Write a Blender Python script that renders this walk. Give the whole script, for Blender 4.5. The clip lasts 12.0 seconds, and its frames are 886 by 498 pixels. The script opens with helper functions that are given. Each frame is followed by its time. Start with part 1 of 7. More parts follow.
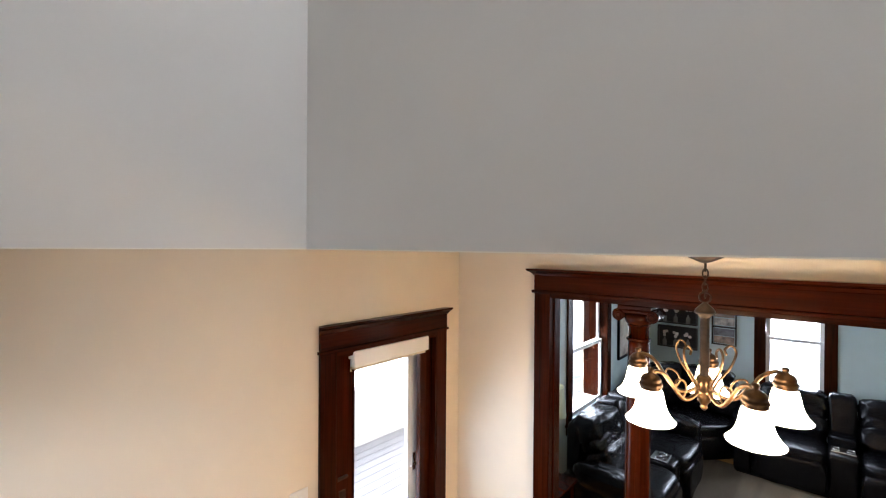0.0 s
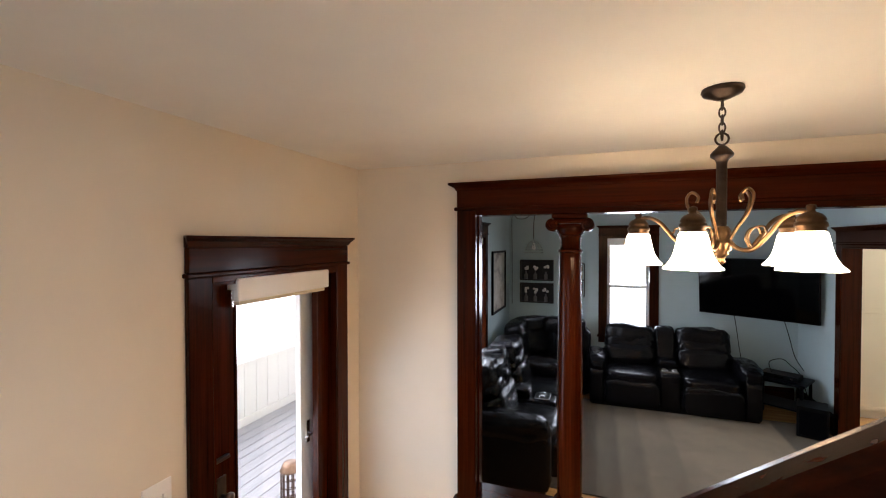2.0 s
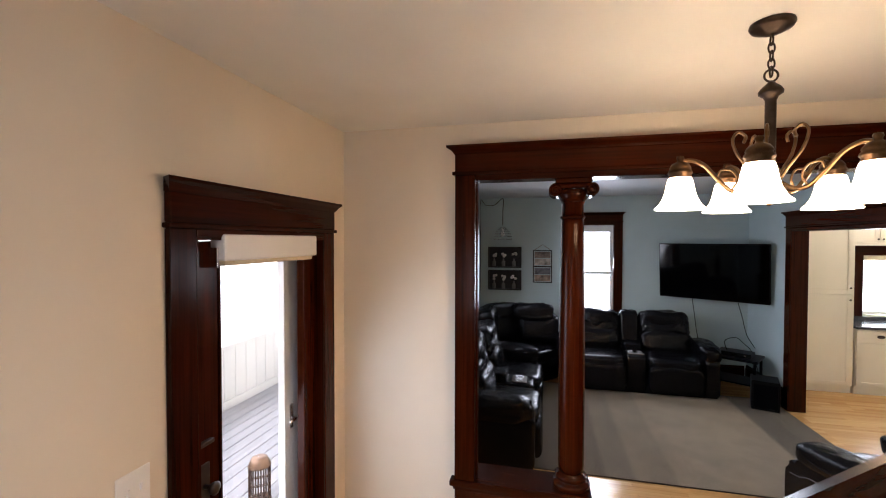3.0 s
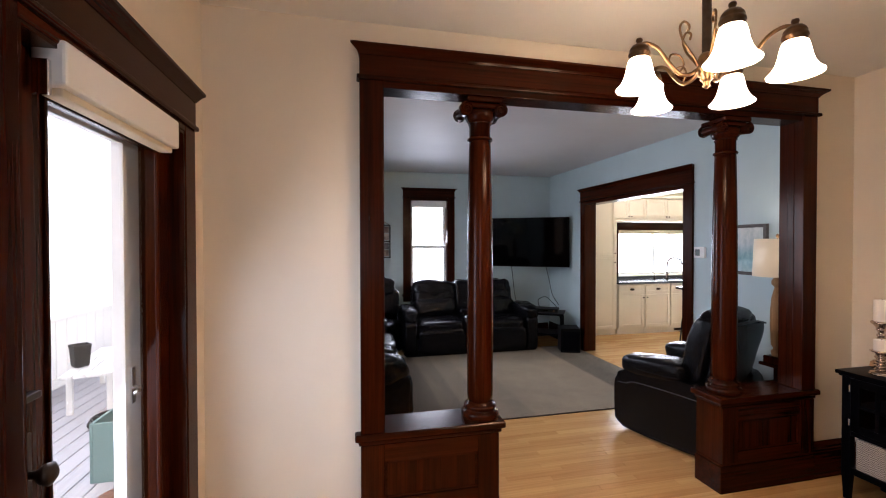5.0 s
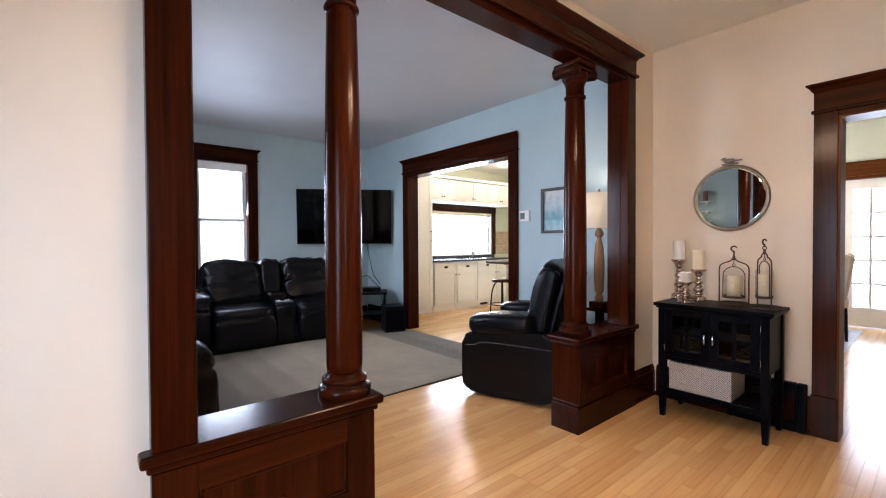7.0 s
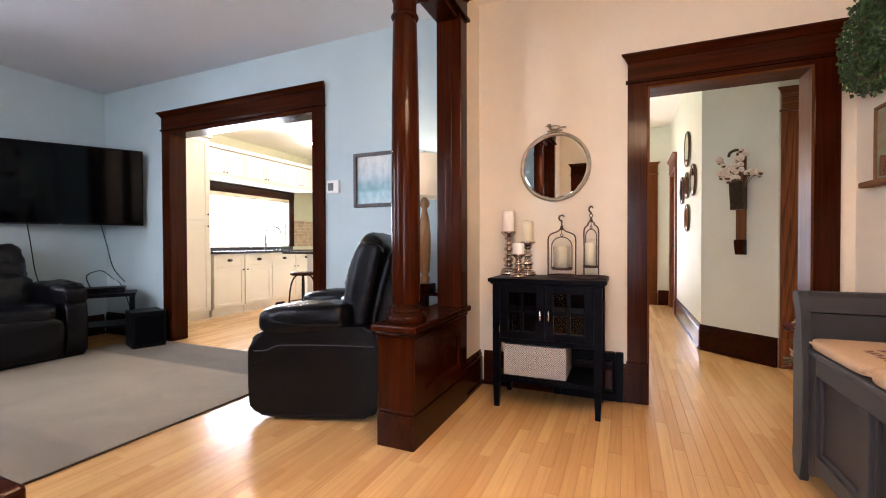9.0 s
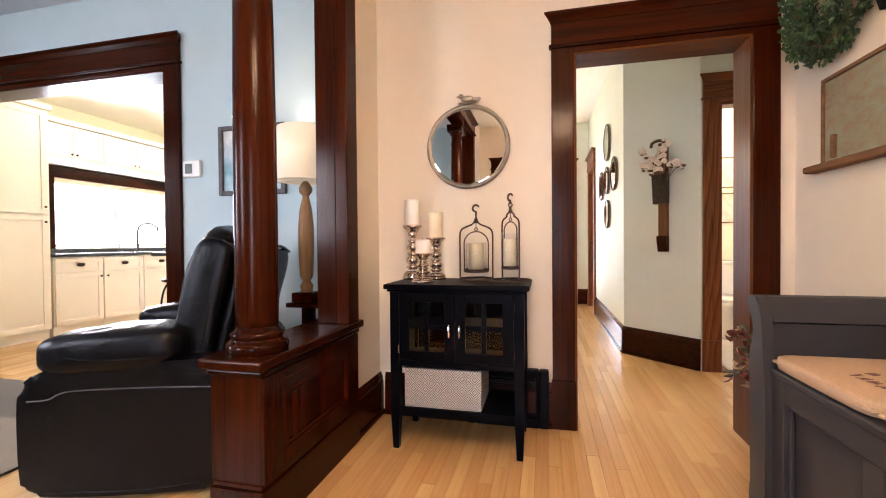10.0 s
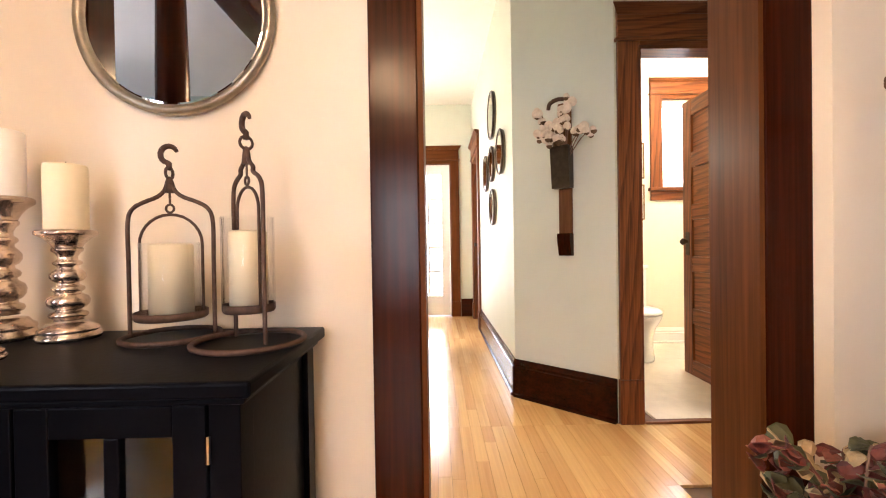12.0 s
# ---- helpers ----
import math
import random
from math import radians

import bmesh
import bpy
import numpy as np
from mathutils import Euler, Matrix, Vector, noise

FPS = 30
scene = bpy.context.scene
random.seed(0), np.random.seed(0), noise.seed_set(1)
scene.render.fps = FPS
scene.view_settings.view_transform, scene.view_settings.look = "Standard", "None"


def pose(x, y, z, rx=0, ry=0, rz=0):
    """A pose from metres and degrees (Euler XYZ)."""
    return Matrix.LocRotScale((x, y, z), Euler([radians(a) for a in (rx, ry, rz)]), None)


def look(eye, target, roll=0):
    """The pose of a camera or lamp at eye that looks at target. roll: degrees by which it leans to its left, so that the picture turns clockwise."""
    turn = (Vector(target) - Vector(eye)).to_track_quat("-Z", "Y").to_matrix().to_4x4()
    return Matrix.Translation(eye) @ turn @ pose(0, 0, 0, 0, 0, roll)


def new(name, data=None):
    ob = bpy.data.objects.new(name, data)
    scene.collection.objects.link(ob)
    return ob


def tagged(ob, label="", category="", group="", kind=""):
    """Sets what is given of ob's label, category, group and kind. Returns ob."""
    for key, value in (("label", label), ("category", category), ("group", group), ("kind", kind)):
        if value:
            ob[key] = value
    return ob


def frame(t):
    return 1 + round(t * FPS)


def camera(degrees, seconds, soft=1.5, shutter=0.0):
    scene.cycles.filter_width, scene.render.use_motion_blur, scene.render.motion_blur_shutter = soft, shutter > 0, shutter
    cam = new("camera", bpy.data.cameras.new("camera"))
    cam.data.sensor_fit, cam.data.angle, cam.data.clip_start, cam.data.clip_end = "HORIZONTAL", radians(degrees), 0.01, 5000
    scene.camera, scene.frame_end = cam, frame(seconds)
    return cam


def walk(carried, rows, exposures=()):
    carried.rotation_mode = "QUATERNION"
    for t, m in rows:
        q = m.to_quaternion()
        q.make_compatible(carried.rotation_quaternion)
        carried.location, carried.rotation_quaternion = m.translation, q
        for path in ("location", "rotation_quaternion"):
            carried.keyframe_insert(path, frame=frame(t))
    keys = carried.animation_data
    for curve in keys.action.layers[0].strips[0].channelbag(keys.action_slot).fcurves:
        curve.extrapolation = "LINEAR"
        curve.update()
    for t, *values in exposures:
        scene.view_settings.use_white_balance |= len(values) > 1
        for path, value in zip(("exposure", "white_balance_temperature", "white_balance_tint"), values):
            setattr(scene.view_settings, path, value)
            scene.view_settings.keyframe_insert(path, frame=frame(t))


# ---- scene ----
cam = camera(92.4, 12.0, soft=1.1)
PATH = [
    (0, (-0.037, 0.113, 2.752), (-1.375, 1.599, 2.742), 0.4),
    (0.5, (-0.22, 0.141, 2.627), (-1.393, 1.761, 2.603), 0.4),
    (1, (-0.422, 0.182, 2.484), (-1.422, 1.915, 2.46), 0.1),
    (1.5, (-0.596, 0.225, 2.357), (-1.461, 2.028, 2.333), -0.0),
    (2, (-0.737, 0.276, 2.238), (-1.431, 2.151, 2.204), -0.1),
    (2.5, (-0.901, 0.326, 2.131), (-1.482, 2.24, 2.093), -0.1),
    (2.7, (-0.96, 0.335, 2.105), (-1.507, 2.258, 2.062), -0.0),
    (4.5, (-1.531, 0.449, 1.659), (-1.325, 2.438, 1.641), -0.3),
    (5, (-1.651, 0.603, 1.597), (-1.205, 2.553, 1.57), -0.1),
    (5.5, (-1.77, 0.814, 1.546), (-1.052, 2.681, 1.52), -0.1),
    (6, (-1.811, 0.987, 1.456), (-0.812, 2.72, 1.428), -0.2),
    (6.5, (-1.772, 1.149, 1.354), (-0.606, 2.774, 1.321), -0.4),
    (7, (-1.72, 1.319, 1.23), (-0.431, 2.847, 1.199), -0.3),
    (9, (-1.17, 1.868, 1.016), (0.667, 2.659, 0.99), -0.2),
    (9.5, (-0.874, 1.912, 0.999), (1.029, 2.526, 0.979), -0.4),
    (10, (-0.563, 1.899, 0.997), (1.383, 2.364, 0.969), -0.5),
    (10.5, (-0.223, 1.883, 0.998), (1.757, 2.165, 0.97), -0.7),
    (11, (0.106, 1.814, 0.993), (2.103, 1.93, 0.969), -1.0),
    (11.5, (0.411, 1.733, 0.988), (2.411, 1.779, 0.967), -1.1),
    (12, (0.768, 1.705, 0.985), (2.768, 1.678, 0.965), -0.9),
]
EXPOSURES = [(0.0, 0.34, 5850, 13), (1.0, -0.02, 6050, 15), (2.5, -0.20, 6100, 17), (4.5, -0.27, 6100, 22), (5.5, -0.15, 5950, 20), (7.0, 0.19, 5600, 18), (9.0, 0.61, 6050, 22), (10.5, 0.87, 6220, 22), (12.0, 1.07, 6350, 21)]
walk(cam, [(t, look(eye, target, roll)) for t, eye, target, roll in PATH], EXPOSURES)

# ---- world and large lights ----
world = bpy.data.worlds.new("sky")
scene.world = world
world.use_nodes = True
wn = world.node_tree
sky = wn.nodes.new("ShaderNodeTexSky")
sky.sky_type = "NISHITA"
sky.sun_disc = False
sky.sun_elevation, sky.sun_rotation = radians(48), radians(200)
sky.air_density, sky.dust_density = 1.4, 3.0
wn.nodes["Background"].inputs["Strength"].default_value = 0.15
wn.links.new(sky.outputs[0], wn.nodes["Background"].inputs["Color"])
sun = new("sun", bpy.data.lights.new("sun", "SUN"))
sun.data.energy, sun.data.angle, sun.data.color = 0.8, radians(12), (1.0, 0.95, 0.88)
sun.matrix_world = look((0, 0, 20), (6, 12, 0))


def window_light(name, at, towards, w, h, watts, colour=(0.86, 0.93, 1.0)):
    d = bpy.data.lights.new(name, "AREA")
    d.shape, d.size, d.size_y, d.energy, d.color = "RECTANGLE", w, h, watts, colour
    ob = new(name, d)
    ob.matrix_world = look(at, towards)
    return ob


porch_light = window_light("daylight_door", (-2.50, 2.08, 1.00), (-1.5, 2.08, 0.50), 0.6, 1.4, 15, (0.72, 0.85, 1.0))
porch_light.data.spread = radians(176)
far_light = window_light("daylight_far_window", (-0.33, 7.50, 1.55), (-0.33, 3, -0.9), 0.6, 1.4, 36)
side_light = window_light("daylight_side_window", (-2.30, 5.18, 1.55), (1, 5.18, -0.3), 1.0, 1.4, 42)
far_light.data.spread = side_light.data.spread = radians(150)
window_light("daylight_kitchen", (4.2, 7.80, 1.38), (4.2, 5, 1.1), 1.6, 0.9, 90)
window_light("daylight_glass_door", (6.75, 1.9, 1.2), (3, 1.9, 1.0), 0.6, 1.7, 22)
window_light("daylight_bath", (5.00, -0.75, 1.93), (3, -0.3, 1.0), 0.6, 0.8, 25)
window_light("daylight_landing", (-1.80, -0.52, 1.50), (-2.1, 1.5, 1.0), 0.55, 0.85, 4.5)
# unseen fill lamp added below the stairwell ceiling; no window stands there
window_light("upstairs_fill", (1.2, 0.2, 5.1), (-0.6, 0.3, 2.6), 1.2, 0.8, 30, (1.0, 0.97, 0.94))


def bulb(name, at, watts, colour=(1.0, 0.64, 0.34), size=0.055):
    d = bpy.data.lights.new(name, "POINT")
    d.energy, d.color, d.shadow_soft_size = watts, colour, size
    ob = new(name, d)
    ob.location = at
    return ob

# ---- materials ----
def material(name):
    m = bpy.data.materials.new(name)
    m.use_nodes = True
    nt = m.node_tree
    return m, nt, nt.nodes["Principled BSDF"]


def coords(nt, scale=(1, 1, 1), kind="Object"):
    tc = nt.nodes.new("ShaderNodeTexCoord")
    mp = nt.nodes.new("ShaderNodeMapping")
    mp.inputs["Scale"].default_value = scale
    nt.links.new(tc.outputs[kind], mp.inputs[0])
    return mp.outputs[0]


def noise_tex(nt, vec, scale, detail=4, rough=0.6, dist=0.0):
    n = nt.nodes.new("ShaderNodeTexNoise")
    n.inputs["Scale"].default_value, n.inputs["Detail"].default_value = scale, detail
    n.inputs["Roughness"].default_value, n.inputs["Distortion"].default_value = rough, dist
    nt.links.new(vec, n.inputs["Vector"])
    return n.outputs["Fac"]


def ramp(nt, fac, stops):
    r = nt.nodes.new("ShaderNodeValToRGB")
    el = r.color_ramp.elements
    while len(el) < len(stops):
        el.new(0.5)
    for e, (p, c) in zip(el, stops):
        e.position, e.color = p, (*c, 1)
    nt.links.new(fac, r.inputs[0])
    return r.outputs[0]


def blend(nt, fac, a, b, mode="MIX"):
    mx = nt.nodes.new("ShaderNodeMix")
    mx.data_type, mx.blend_type = "RGBA", mode
    if isinstance(fac, float):
        mx.inputs[0].default_value = fac
    else:
        nt.links.new(fac, mx.inputs[0])
    for v, i in ((a, 6), (b, 7)):
        if isinstance(v, tuple):
            mx.inputs[i].default_value = (*v, 1)
        else:
            nt.links.new(v, mx.inputs[i])
    return mx.outputs[2]


def bump(nt, p, height, strength=0.2, dist=0.01):
    b = nt.nodes.new("ShaderNodeBump")
    b.inputs["Strength"].default_value, b.inputs["Distance"].default_value = strength, dist
    nt.links.new(height, b.inputs["Height"])
    nt.links.new(b.outputs[0], p.inputs["Normal"])


def scaled(c, k):
    return tuple(min(1.0, v * k) for v in c)


def paint(name, colour, rough=0.6, wear=0.05, grain=180, relief=0.08, spec=0.4):
    """Rolled or brushed paint: fine stipple, faint cloudiness."""
    m, nt, p = material(name)
    v = coords(nt)
    big = noise_tex(nt, v, 1.7, 3)
    c = ramp(nt, big, [(0.3, scaled(colour, 1 - wear)), (0.7, scaled(colour, 1 + wear * 0.5))])
    nt.links.new(c, p.inputs["Base Color"])
    p.inputs["Roughness"].default_value = rough
    p.inputs["Specular IOR Level"].default_value = spec
    bump(nt, p, noise_tex(nt, v, grain, 2), relief, 0.002)
    return m


def wood(name, dark, light, axis, rough=0.24, scale=1.0, coat=0.35, islands=False, spec=0.06, vary=0.25):
    """Stained wood, the grain along one axis (0, 1 or 2)."""
    m, nt, p = material(name)
    s = [22.0 * scale] * 3
    s[axis] = 1.1 * scale
    v = coords(nt, tuple(s))
    g = noise_tex(nt, v, 1.0, 6, 0.6, 0.15)
    s2 = [90.0 * scale] * 3
    s2[axis] = 2.0 * scale
    fine = noise_tex(nt, coords(nt, tuple(s2)), 1.0, 3)
    c = ramp(nt, g, [(0.30, dark), (0.78, light)])
    c = blend(nt, 0.35, c, ramp(nt, fine, [(0.35, scaled(dark, 0.7)), (0.65, light)]))
    info = nt.nodes.new("ShaderNodeNewGeometry" if islands else "ShaderNodeObjectInfo")
    c = blend(nt, vary, c, ramp(nt, info.outputs["Random Per Island" if islands else "Random"], [(0.0, dark), (1.0, light)]))
    nt.links.new(c, p.inputs["Base Color"])
    rr = nt.nodes.new("ShaderNodeMapRange")
    rr.inputs["To Min"].default_value, rr.inputs["To Max"].default_value = rough * 0.85, rough * 1.15
    nt.links.new(noise_tex(nt, coords(nt), 2.5, 3), rr.inputs["Value"])
    nt.links.new(rr.outputs[0], p.inputs["Roughness"])
    p.inputs["Coat Weight"].default_value, p.inputs["Coat Roughness"].default_value = coat * 0.3, 0.16
    p.inputs["Specular IOR Level"].default_value = spec
    p.inputs["Specular Tint"].default_value = (1.0, 0.80, 0.62, 1)
    bump(nt, p, fine, 0.05, 0.002)
    return m


def plain(name, colour, rough=0.5, metal=0.0, var=0.12, scale=30.0, relief=0.1, spec=0.5):
    m, nt, p = material(name)
    v = coords(nt)
    n = noise_tex(nt, v, scale, 5)
    nt.links.new(ramp(nt, n, [(0.3, scaled(colour, 1 - var)), (0.7, scaled(colour, 1 + var))]), p.inputs["Base Color"])
    p.inputs["Roughness"].default_value, p.inputs["Metallic"].default_value = rough, metal
    p.inputs["Specular IOR Level"].default_value = spec
    if relief:
        bump(nt, p, noise_tex(nt, v, scale * 4, 3), relief, 0.002)
    return m


def leather(name, colour):
    m, nt, p = material(name)
    v = coords(nt)
    big = noise_tex(nt, v, 5, 4)
    nt.links.new(ramp(nt, big, [(0.3, scaled(colour, 0.7)), (0.7, scaled(colour, 1.3))]), p.inputs["Base Color"])
    p.inputs["Roughness"].default_value = 0.26
    p.inputs["Specular IOR Level"].default_value = 0.20
    vo = nt.nodes.new("ShaderNodeTexVoronoi")
    vo.inputs["Scale"].default_value = 320
    nt.links.new(v, vo.inputs["Vector"])
    wr = noise_tex(nt, coords(nt, (1, 1, 1)), 16, 6, 0.65, 1.6)
    add = nt.nodes.new("ShaderNodeMath")
    add.operation = "MULTIPLY_ADD"
    add.inputs[1].default_value = 0.06
    nt.links.new(vo.outputs["Distance"], add.inputs[0])
    nt.links.new(wr, add.inputs[2])
    bump(nt, p, add.outputs[0], 0.32, 0.012)
    return m


def glow(name, colour, strength, base=(0.9, 0.88, 0.84)):
    m, nt, p = material(name)
    p.inputs["Base Color"].default_value = (*base, 1)
    p.inputs["Emission Color"].default_value = (*colour, 1)
    p.inputs["Emission Strength"].default_value = strength
    p.inputs["Roughness"].default_value = 0.35
    return m


def glass(name, tint=(1, 1, 1), rough=0.0):
    m, nt, p = material(name)
    p.inputs["Base Color"].default_value = (*tint, 1)
    p.inputs["Transmission Weight"].default_value = 1.0
    p.inputs["Roughness"].default_value, p.inputs["IOR"].default_value = rough, 1.45
    return m


def thin_glass(name):
    """A window pane: mostly clear, some gloss at a slant."""
    m, nt, p = material(name)
    tr = nt.nodes.new("ShaderNodeBsdfTransparent")
    gl = nt.nodes.new("ShaderNodeBsdfGlossy")
    gl.inputs["Roughness"].default_value = 0.02
    lw = nt.nodes.new("ShaderNodeLayerWeight")
    pw = nt.nodes.new("ShaderNodeMath")
    pw.operation, pw.inputs[1].default_value = "POWER", 5.0
    nt.links.new(lw.outputs["Facing"], pw.inputs[0])
    fr = nt.nodes.new("ShaderNodeMath")
    fr.operation, fr.inputs[1].default_value, fr.inputs[2].default_value = "MULTIPLY_ADD", 0.8, 0.03
    nt.links.new(pw.outputs[0], fr.inputs[0])
    mx = nt.nodes.new("ShaderNodeMixShader")
    nt.links.new(fr.outputs[0], mx.inputs[0])
    nt.links.new(tr.outputs[0], mx.inputs[1])
    nt.links.new(gl.outputs[0], mx.inputs[2])
    nt.links.new(mx.outputs[0], nt.nodes["Material Output"].inputs["Surface"])
    return m


WALL_BEIGE = paint("beige_wall_paint", (0.75, 0.665, 0.535))
WALL_BLUE = paint("pale_blue_wall_paint", (0.46, 0.56, 0.57))
WALL_SAGE = paint("sage_wall_paint", (0.60, 0.63, 0.55))
WALL_CREAM = paint("cream_wall_paint", (0.78, 0.72, 0.58))
WALL_STAIR = paint("stairwell_paint", (0.66, 0.648, 0.618))
WALL_PALE = paint("pale_grey_green_paint", (0.62, 0.66, 0.64))
CEIL = paint("ceiling_paint", (0.80, 0.78, 0.70), 0.75)
# white ceiling, its base greyed to stand in for dimmer light
CEIL_LIV = paint("living_ceiling_paint_dimmed", (0.60, 0.61, 0.63), 0.6)
KITCHEN_GREEN = paint("kitchen_green_paint", (0.50, 0.49, 0.34))
DARK, RED = (0.0020, 0.0004, 0.00015), (0.058, 0.0098, 0.0017)
WOOD = [wood("mahogany_grain_%s" % a, DARK, RED, i, 0.22, 1.0, 0.42) for i, a in enumerate("xyz")]


def oak(name, axis):
    """Flat-sawn oak: long wavering rings with dark pores along one axis."""
    m, nt, p = material(name)
    s = [1.0] * 3
    s[axis] = 0.09
    v = coords(nt, tuple(s))
    w = nt.nodes.new("ShaderNodeTexWave")
    w.wave_type, w.bands_direction, w.wave_profile = "BANDS", "DIAGONAL", "SAW"
    w.inputs["Scale"].default_value, w.inputs["Distortion"].default_value = 13.0, 7.0
    w.inputs["Detail"].default_value, w.inputs["Detail Scale"].default_value = 2.5, 0.9
    nt.links.new(v, w.inputs["Vector"])
    q = [110.0] * 3
    q[axis] = 3.0
    pores = noise_tex(nt, coords(nt, tuple(q)), 1.0, 3)
    c = ramp(nt, w.outputs["Fac"], [(0.0, (0.19, 0.060, 0.018)), (0.55, (0.15, 0.046, 0.013)), (0.85, (0.055, 0.015, 0.0045)), (1.0, (0.11, 0.033, 0.010))])
    c = blend(nt, 0.35, c, ramp(nt, pores, [(0.4, (0.05, 0.014, 0.004)), (0.6, (0.23, 0.075, 0.024))]))
    nt.links.new(c, p.inputs["Base Color"])
    p.inputs["Roughness"].default_value, p.inputs["Specular IOR Level"].default_value = 0.33, 0.2
    bump(nt, p, pores, 0.08, 0.002)
    return m


OAK = [oak("oak_grain_%s" % a, i) for i, a in enumerate("xyz")]
WALNUT = [wood("brown_stained_jamb_%s" % a, (0.050, 0.0155, 0.0048), (0.165, 0.055, 0.0165), i, 0.33, 1.0, 0.04, spec=0.045) for i, a in enumerate("xyz")]
MAPLE = wood("maple_strip_floor", (0.50, 0.250, 0.085), (0.79, 0.51, 0.215), 0, 0.20, 0.8, 0.35, False, 0.4, 0.45)
MAPLE_JOINED = wood("maple_strip_floor_joined", (0.50, 0.250, 0.085), (0.79, 0.51, 0.215), 0, 0.20, 0.8, 0.35, True, 0.4, 0.45)
GROOVE = plain("floor_joint_shadow", (0.16, 0.08, 0.035), 0.6)
WHITE = paint("white_gloss_paint", (0.82, 0.81, 0.78), 0.35, 0.03, 120, 0.05)
CREAM_CAB = paint("cream_cabinet_paint", (0.82, 0.76, 0.64), 0.38, 0.03, 120, 0.05)
BLACK = paint("black_furniture_paint", (0.0022, 0.0024, 0.0040), 0.36, 0.15, 90, 0.1, 0.04)
GREY = paint("charcoal_bench_paint", (0.034, 0.032, 0.034), 0.5, 0.12, 90, 0.15, 0.2)
LEATHER = leather("black_leather", (0.0036, 0.0035, 0.0045))
BRONZE = plain("dark_bronze", (0.055, 0.038, 0.028), 0.38, 0.85, 0.3)
BRASS = plain("antique_brass", (0.19, 0.115, 0.055), 0.28, 0.95, 0.35)
AGED = plain("aged_brown_brass", (0.085, 0.048, 0.024), 0.36, 0.9, 0.4)
SILVER = plain("mercury_silver", (0.62, 0.50, 0.41), 0.24, 0.95, 0.5, 22)
CHROME = plain("chrome", (0.75, 0.75, 0.76), 0.12, 1.0, 0.05, 30, 0.0)
IRON = plain("rusty_wrought_iron", (0.085, 0.048, 0.034), 0.6, 0.5, 0.4, 60, 0.3)
PEWTER = plain("pewter_frame", (0.30, 0.26, 0.20), 0.38, 0.85, 0.2)
SHADE = glow("lit_frosted_glass", (1.0, 0.755, 0.47), 24.0)
PANE = thin_glass("window_pane")
GLASS = thin_glass("clear_glass")
MIRROR = plain("mirror_silver", (0.86, 0.88, 0.87), 0.01, 1.0, 0.0, 5, 0.0)
SCREEN = plain("black_screen", (0.0008, 0.0008, 0.001), 0.06, 0.0, 0.1, 10, 0.0, 0.22)
PLASTIC = plain("black_plastic", (0.003, 0.003, 0.0034), 0.45, spec=0.12)
WAX = plain("ivory_wax", (0.80, 0.70, 0.48), 0.5, 0.0, 0.04, 20, 0.05)
WAX_WHITE = plain("white_wax", (0.85, 0.82, 0.76), 0.5, 0.0, 0.03, 20, 0.05)
LINEN = plain("linen_shade", (0.72, 0.62, 0.44), 0.8, 0.0, 0.06, 200, 0.2)
STONE = plain("dark_granite", (0.04, 0.04, 0.042), 0.15, 0.0, 0.6, 90, 0.0)
# ---- builders ----
def link(name, bm, mat, parent=None, label="", smooth=False):
    me = bpy.data.meshes.new(name)
    bmesh.ops.recalc_face_normals(bm, faces=bm.faces)
    if smooth:
        for f in bm.faces:
            f.smooth = True
    bm.to_mesh(me)
    bm.free()
    for m in (mat if isinstance(mat, (list, tuple)) else [mat]):
        me.materials.append(m)
    ob = new(name, me)
    if parent is not None:
        ob.parent = parent
    if label:
        ob["label"] = label
    return ob


def part(name, bm, mat, parent, label="", smooth=False):
    return link(name, bm, mat, parent, label, smooth)


def thing(name, label, category, m=None, group="", kind=""):
    ob = new(name)
    ob.empty_display_size = 0.1
    if m is not None:
        ob.matrix_basis = m
    return tagged(ob, label, category, group, kind)


def box(bm, x0, y0, z0, x1, y1, z1, bev=0.0, seg=2):
    c = Matrix.LocRotScale(((x0 + x1) / 2, (y0 + y1) / 2, (z0 + z1) / 2), None, (abs(x1 - x0), abs(y1 - y0), abs(z1 - z0)))
    r = bmesh.ops.create_cube(bm, size=1.0, matrix=c)
    if bev:
        es = list({e for v in r["verts"] for e in v.link_edges})
        bmesh.ops.bevel(bm, geom=es, offset=bev, segments=seg, affect="EDGES", profile=0.5)
    return bm


def B(*a, bev=0.0, seg=2):
    return box(bmesh.new(), *a, bev=bev, seg=seg)


def lathe(profile, seg=24, at=(0, 0, 0), bm=None):
    """Turned shape from (radius, height) pairs."""
    bm = bm or bmesh.new()
    rings = []
    for r, z in profile:
        rings.append([bm.verts.new((at[0] + max(r, 1e-4) * math.cos(2 * math.pi * i / seg), at[1] + max(r, 1e-4) * math.sin(2 * math.pi * i / seg), at[2] + z)) for i in range(seg)])
    for a, b in zip(rings, rings[1:]):
        for i in range(seg):
            bm.faces.new((a[i], a[(i + 1) % seg], b[(i + 1) % seg], b[i]))
    bm.faces.new(rings[0])
    bm.faces.new(rings[-1])
    return bm


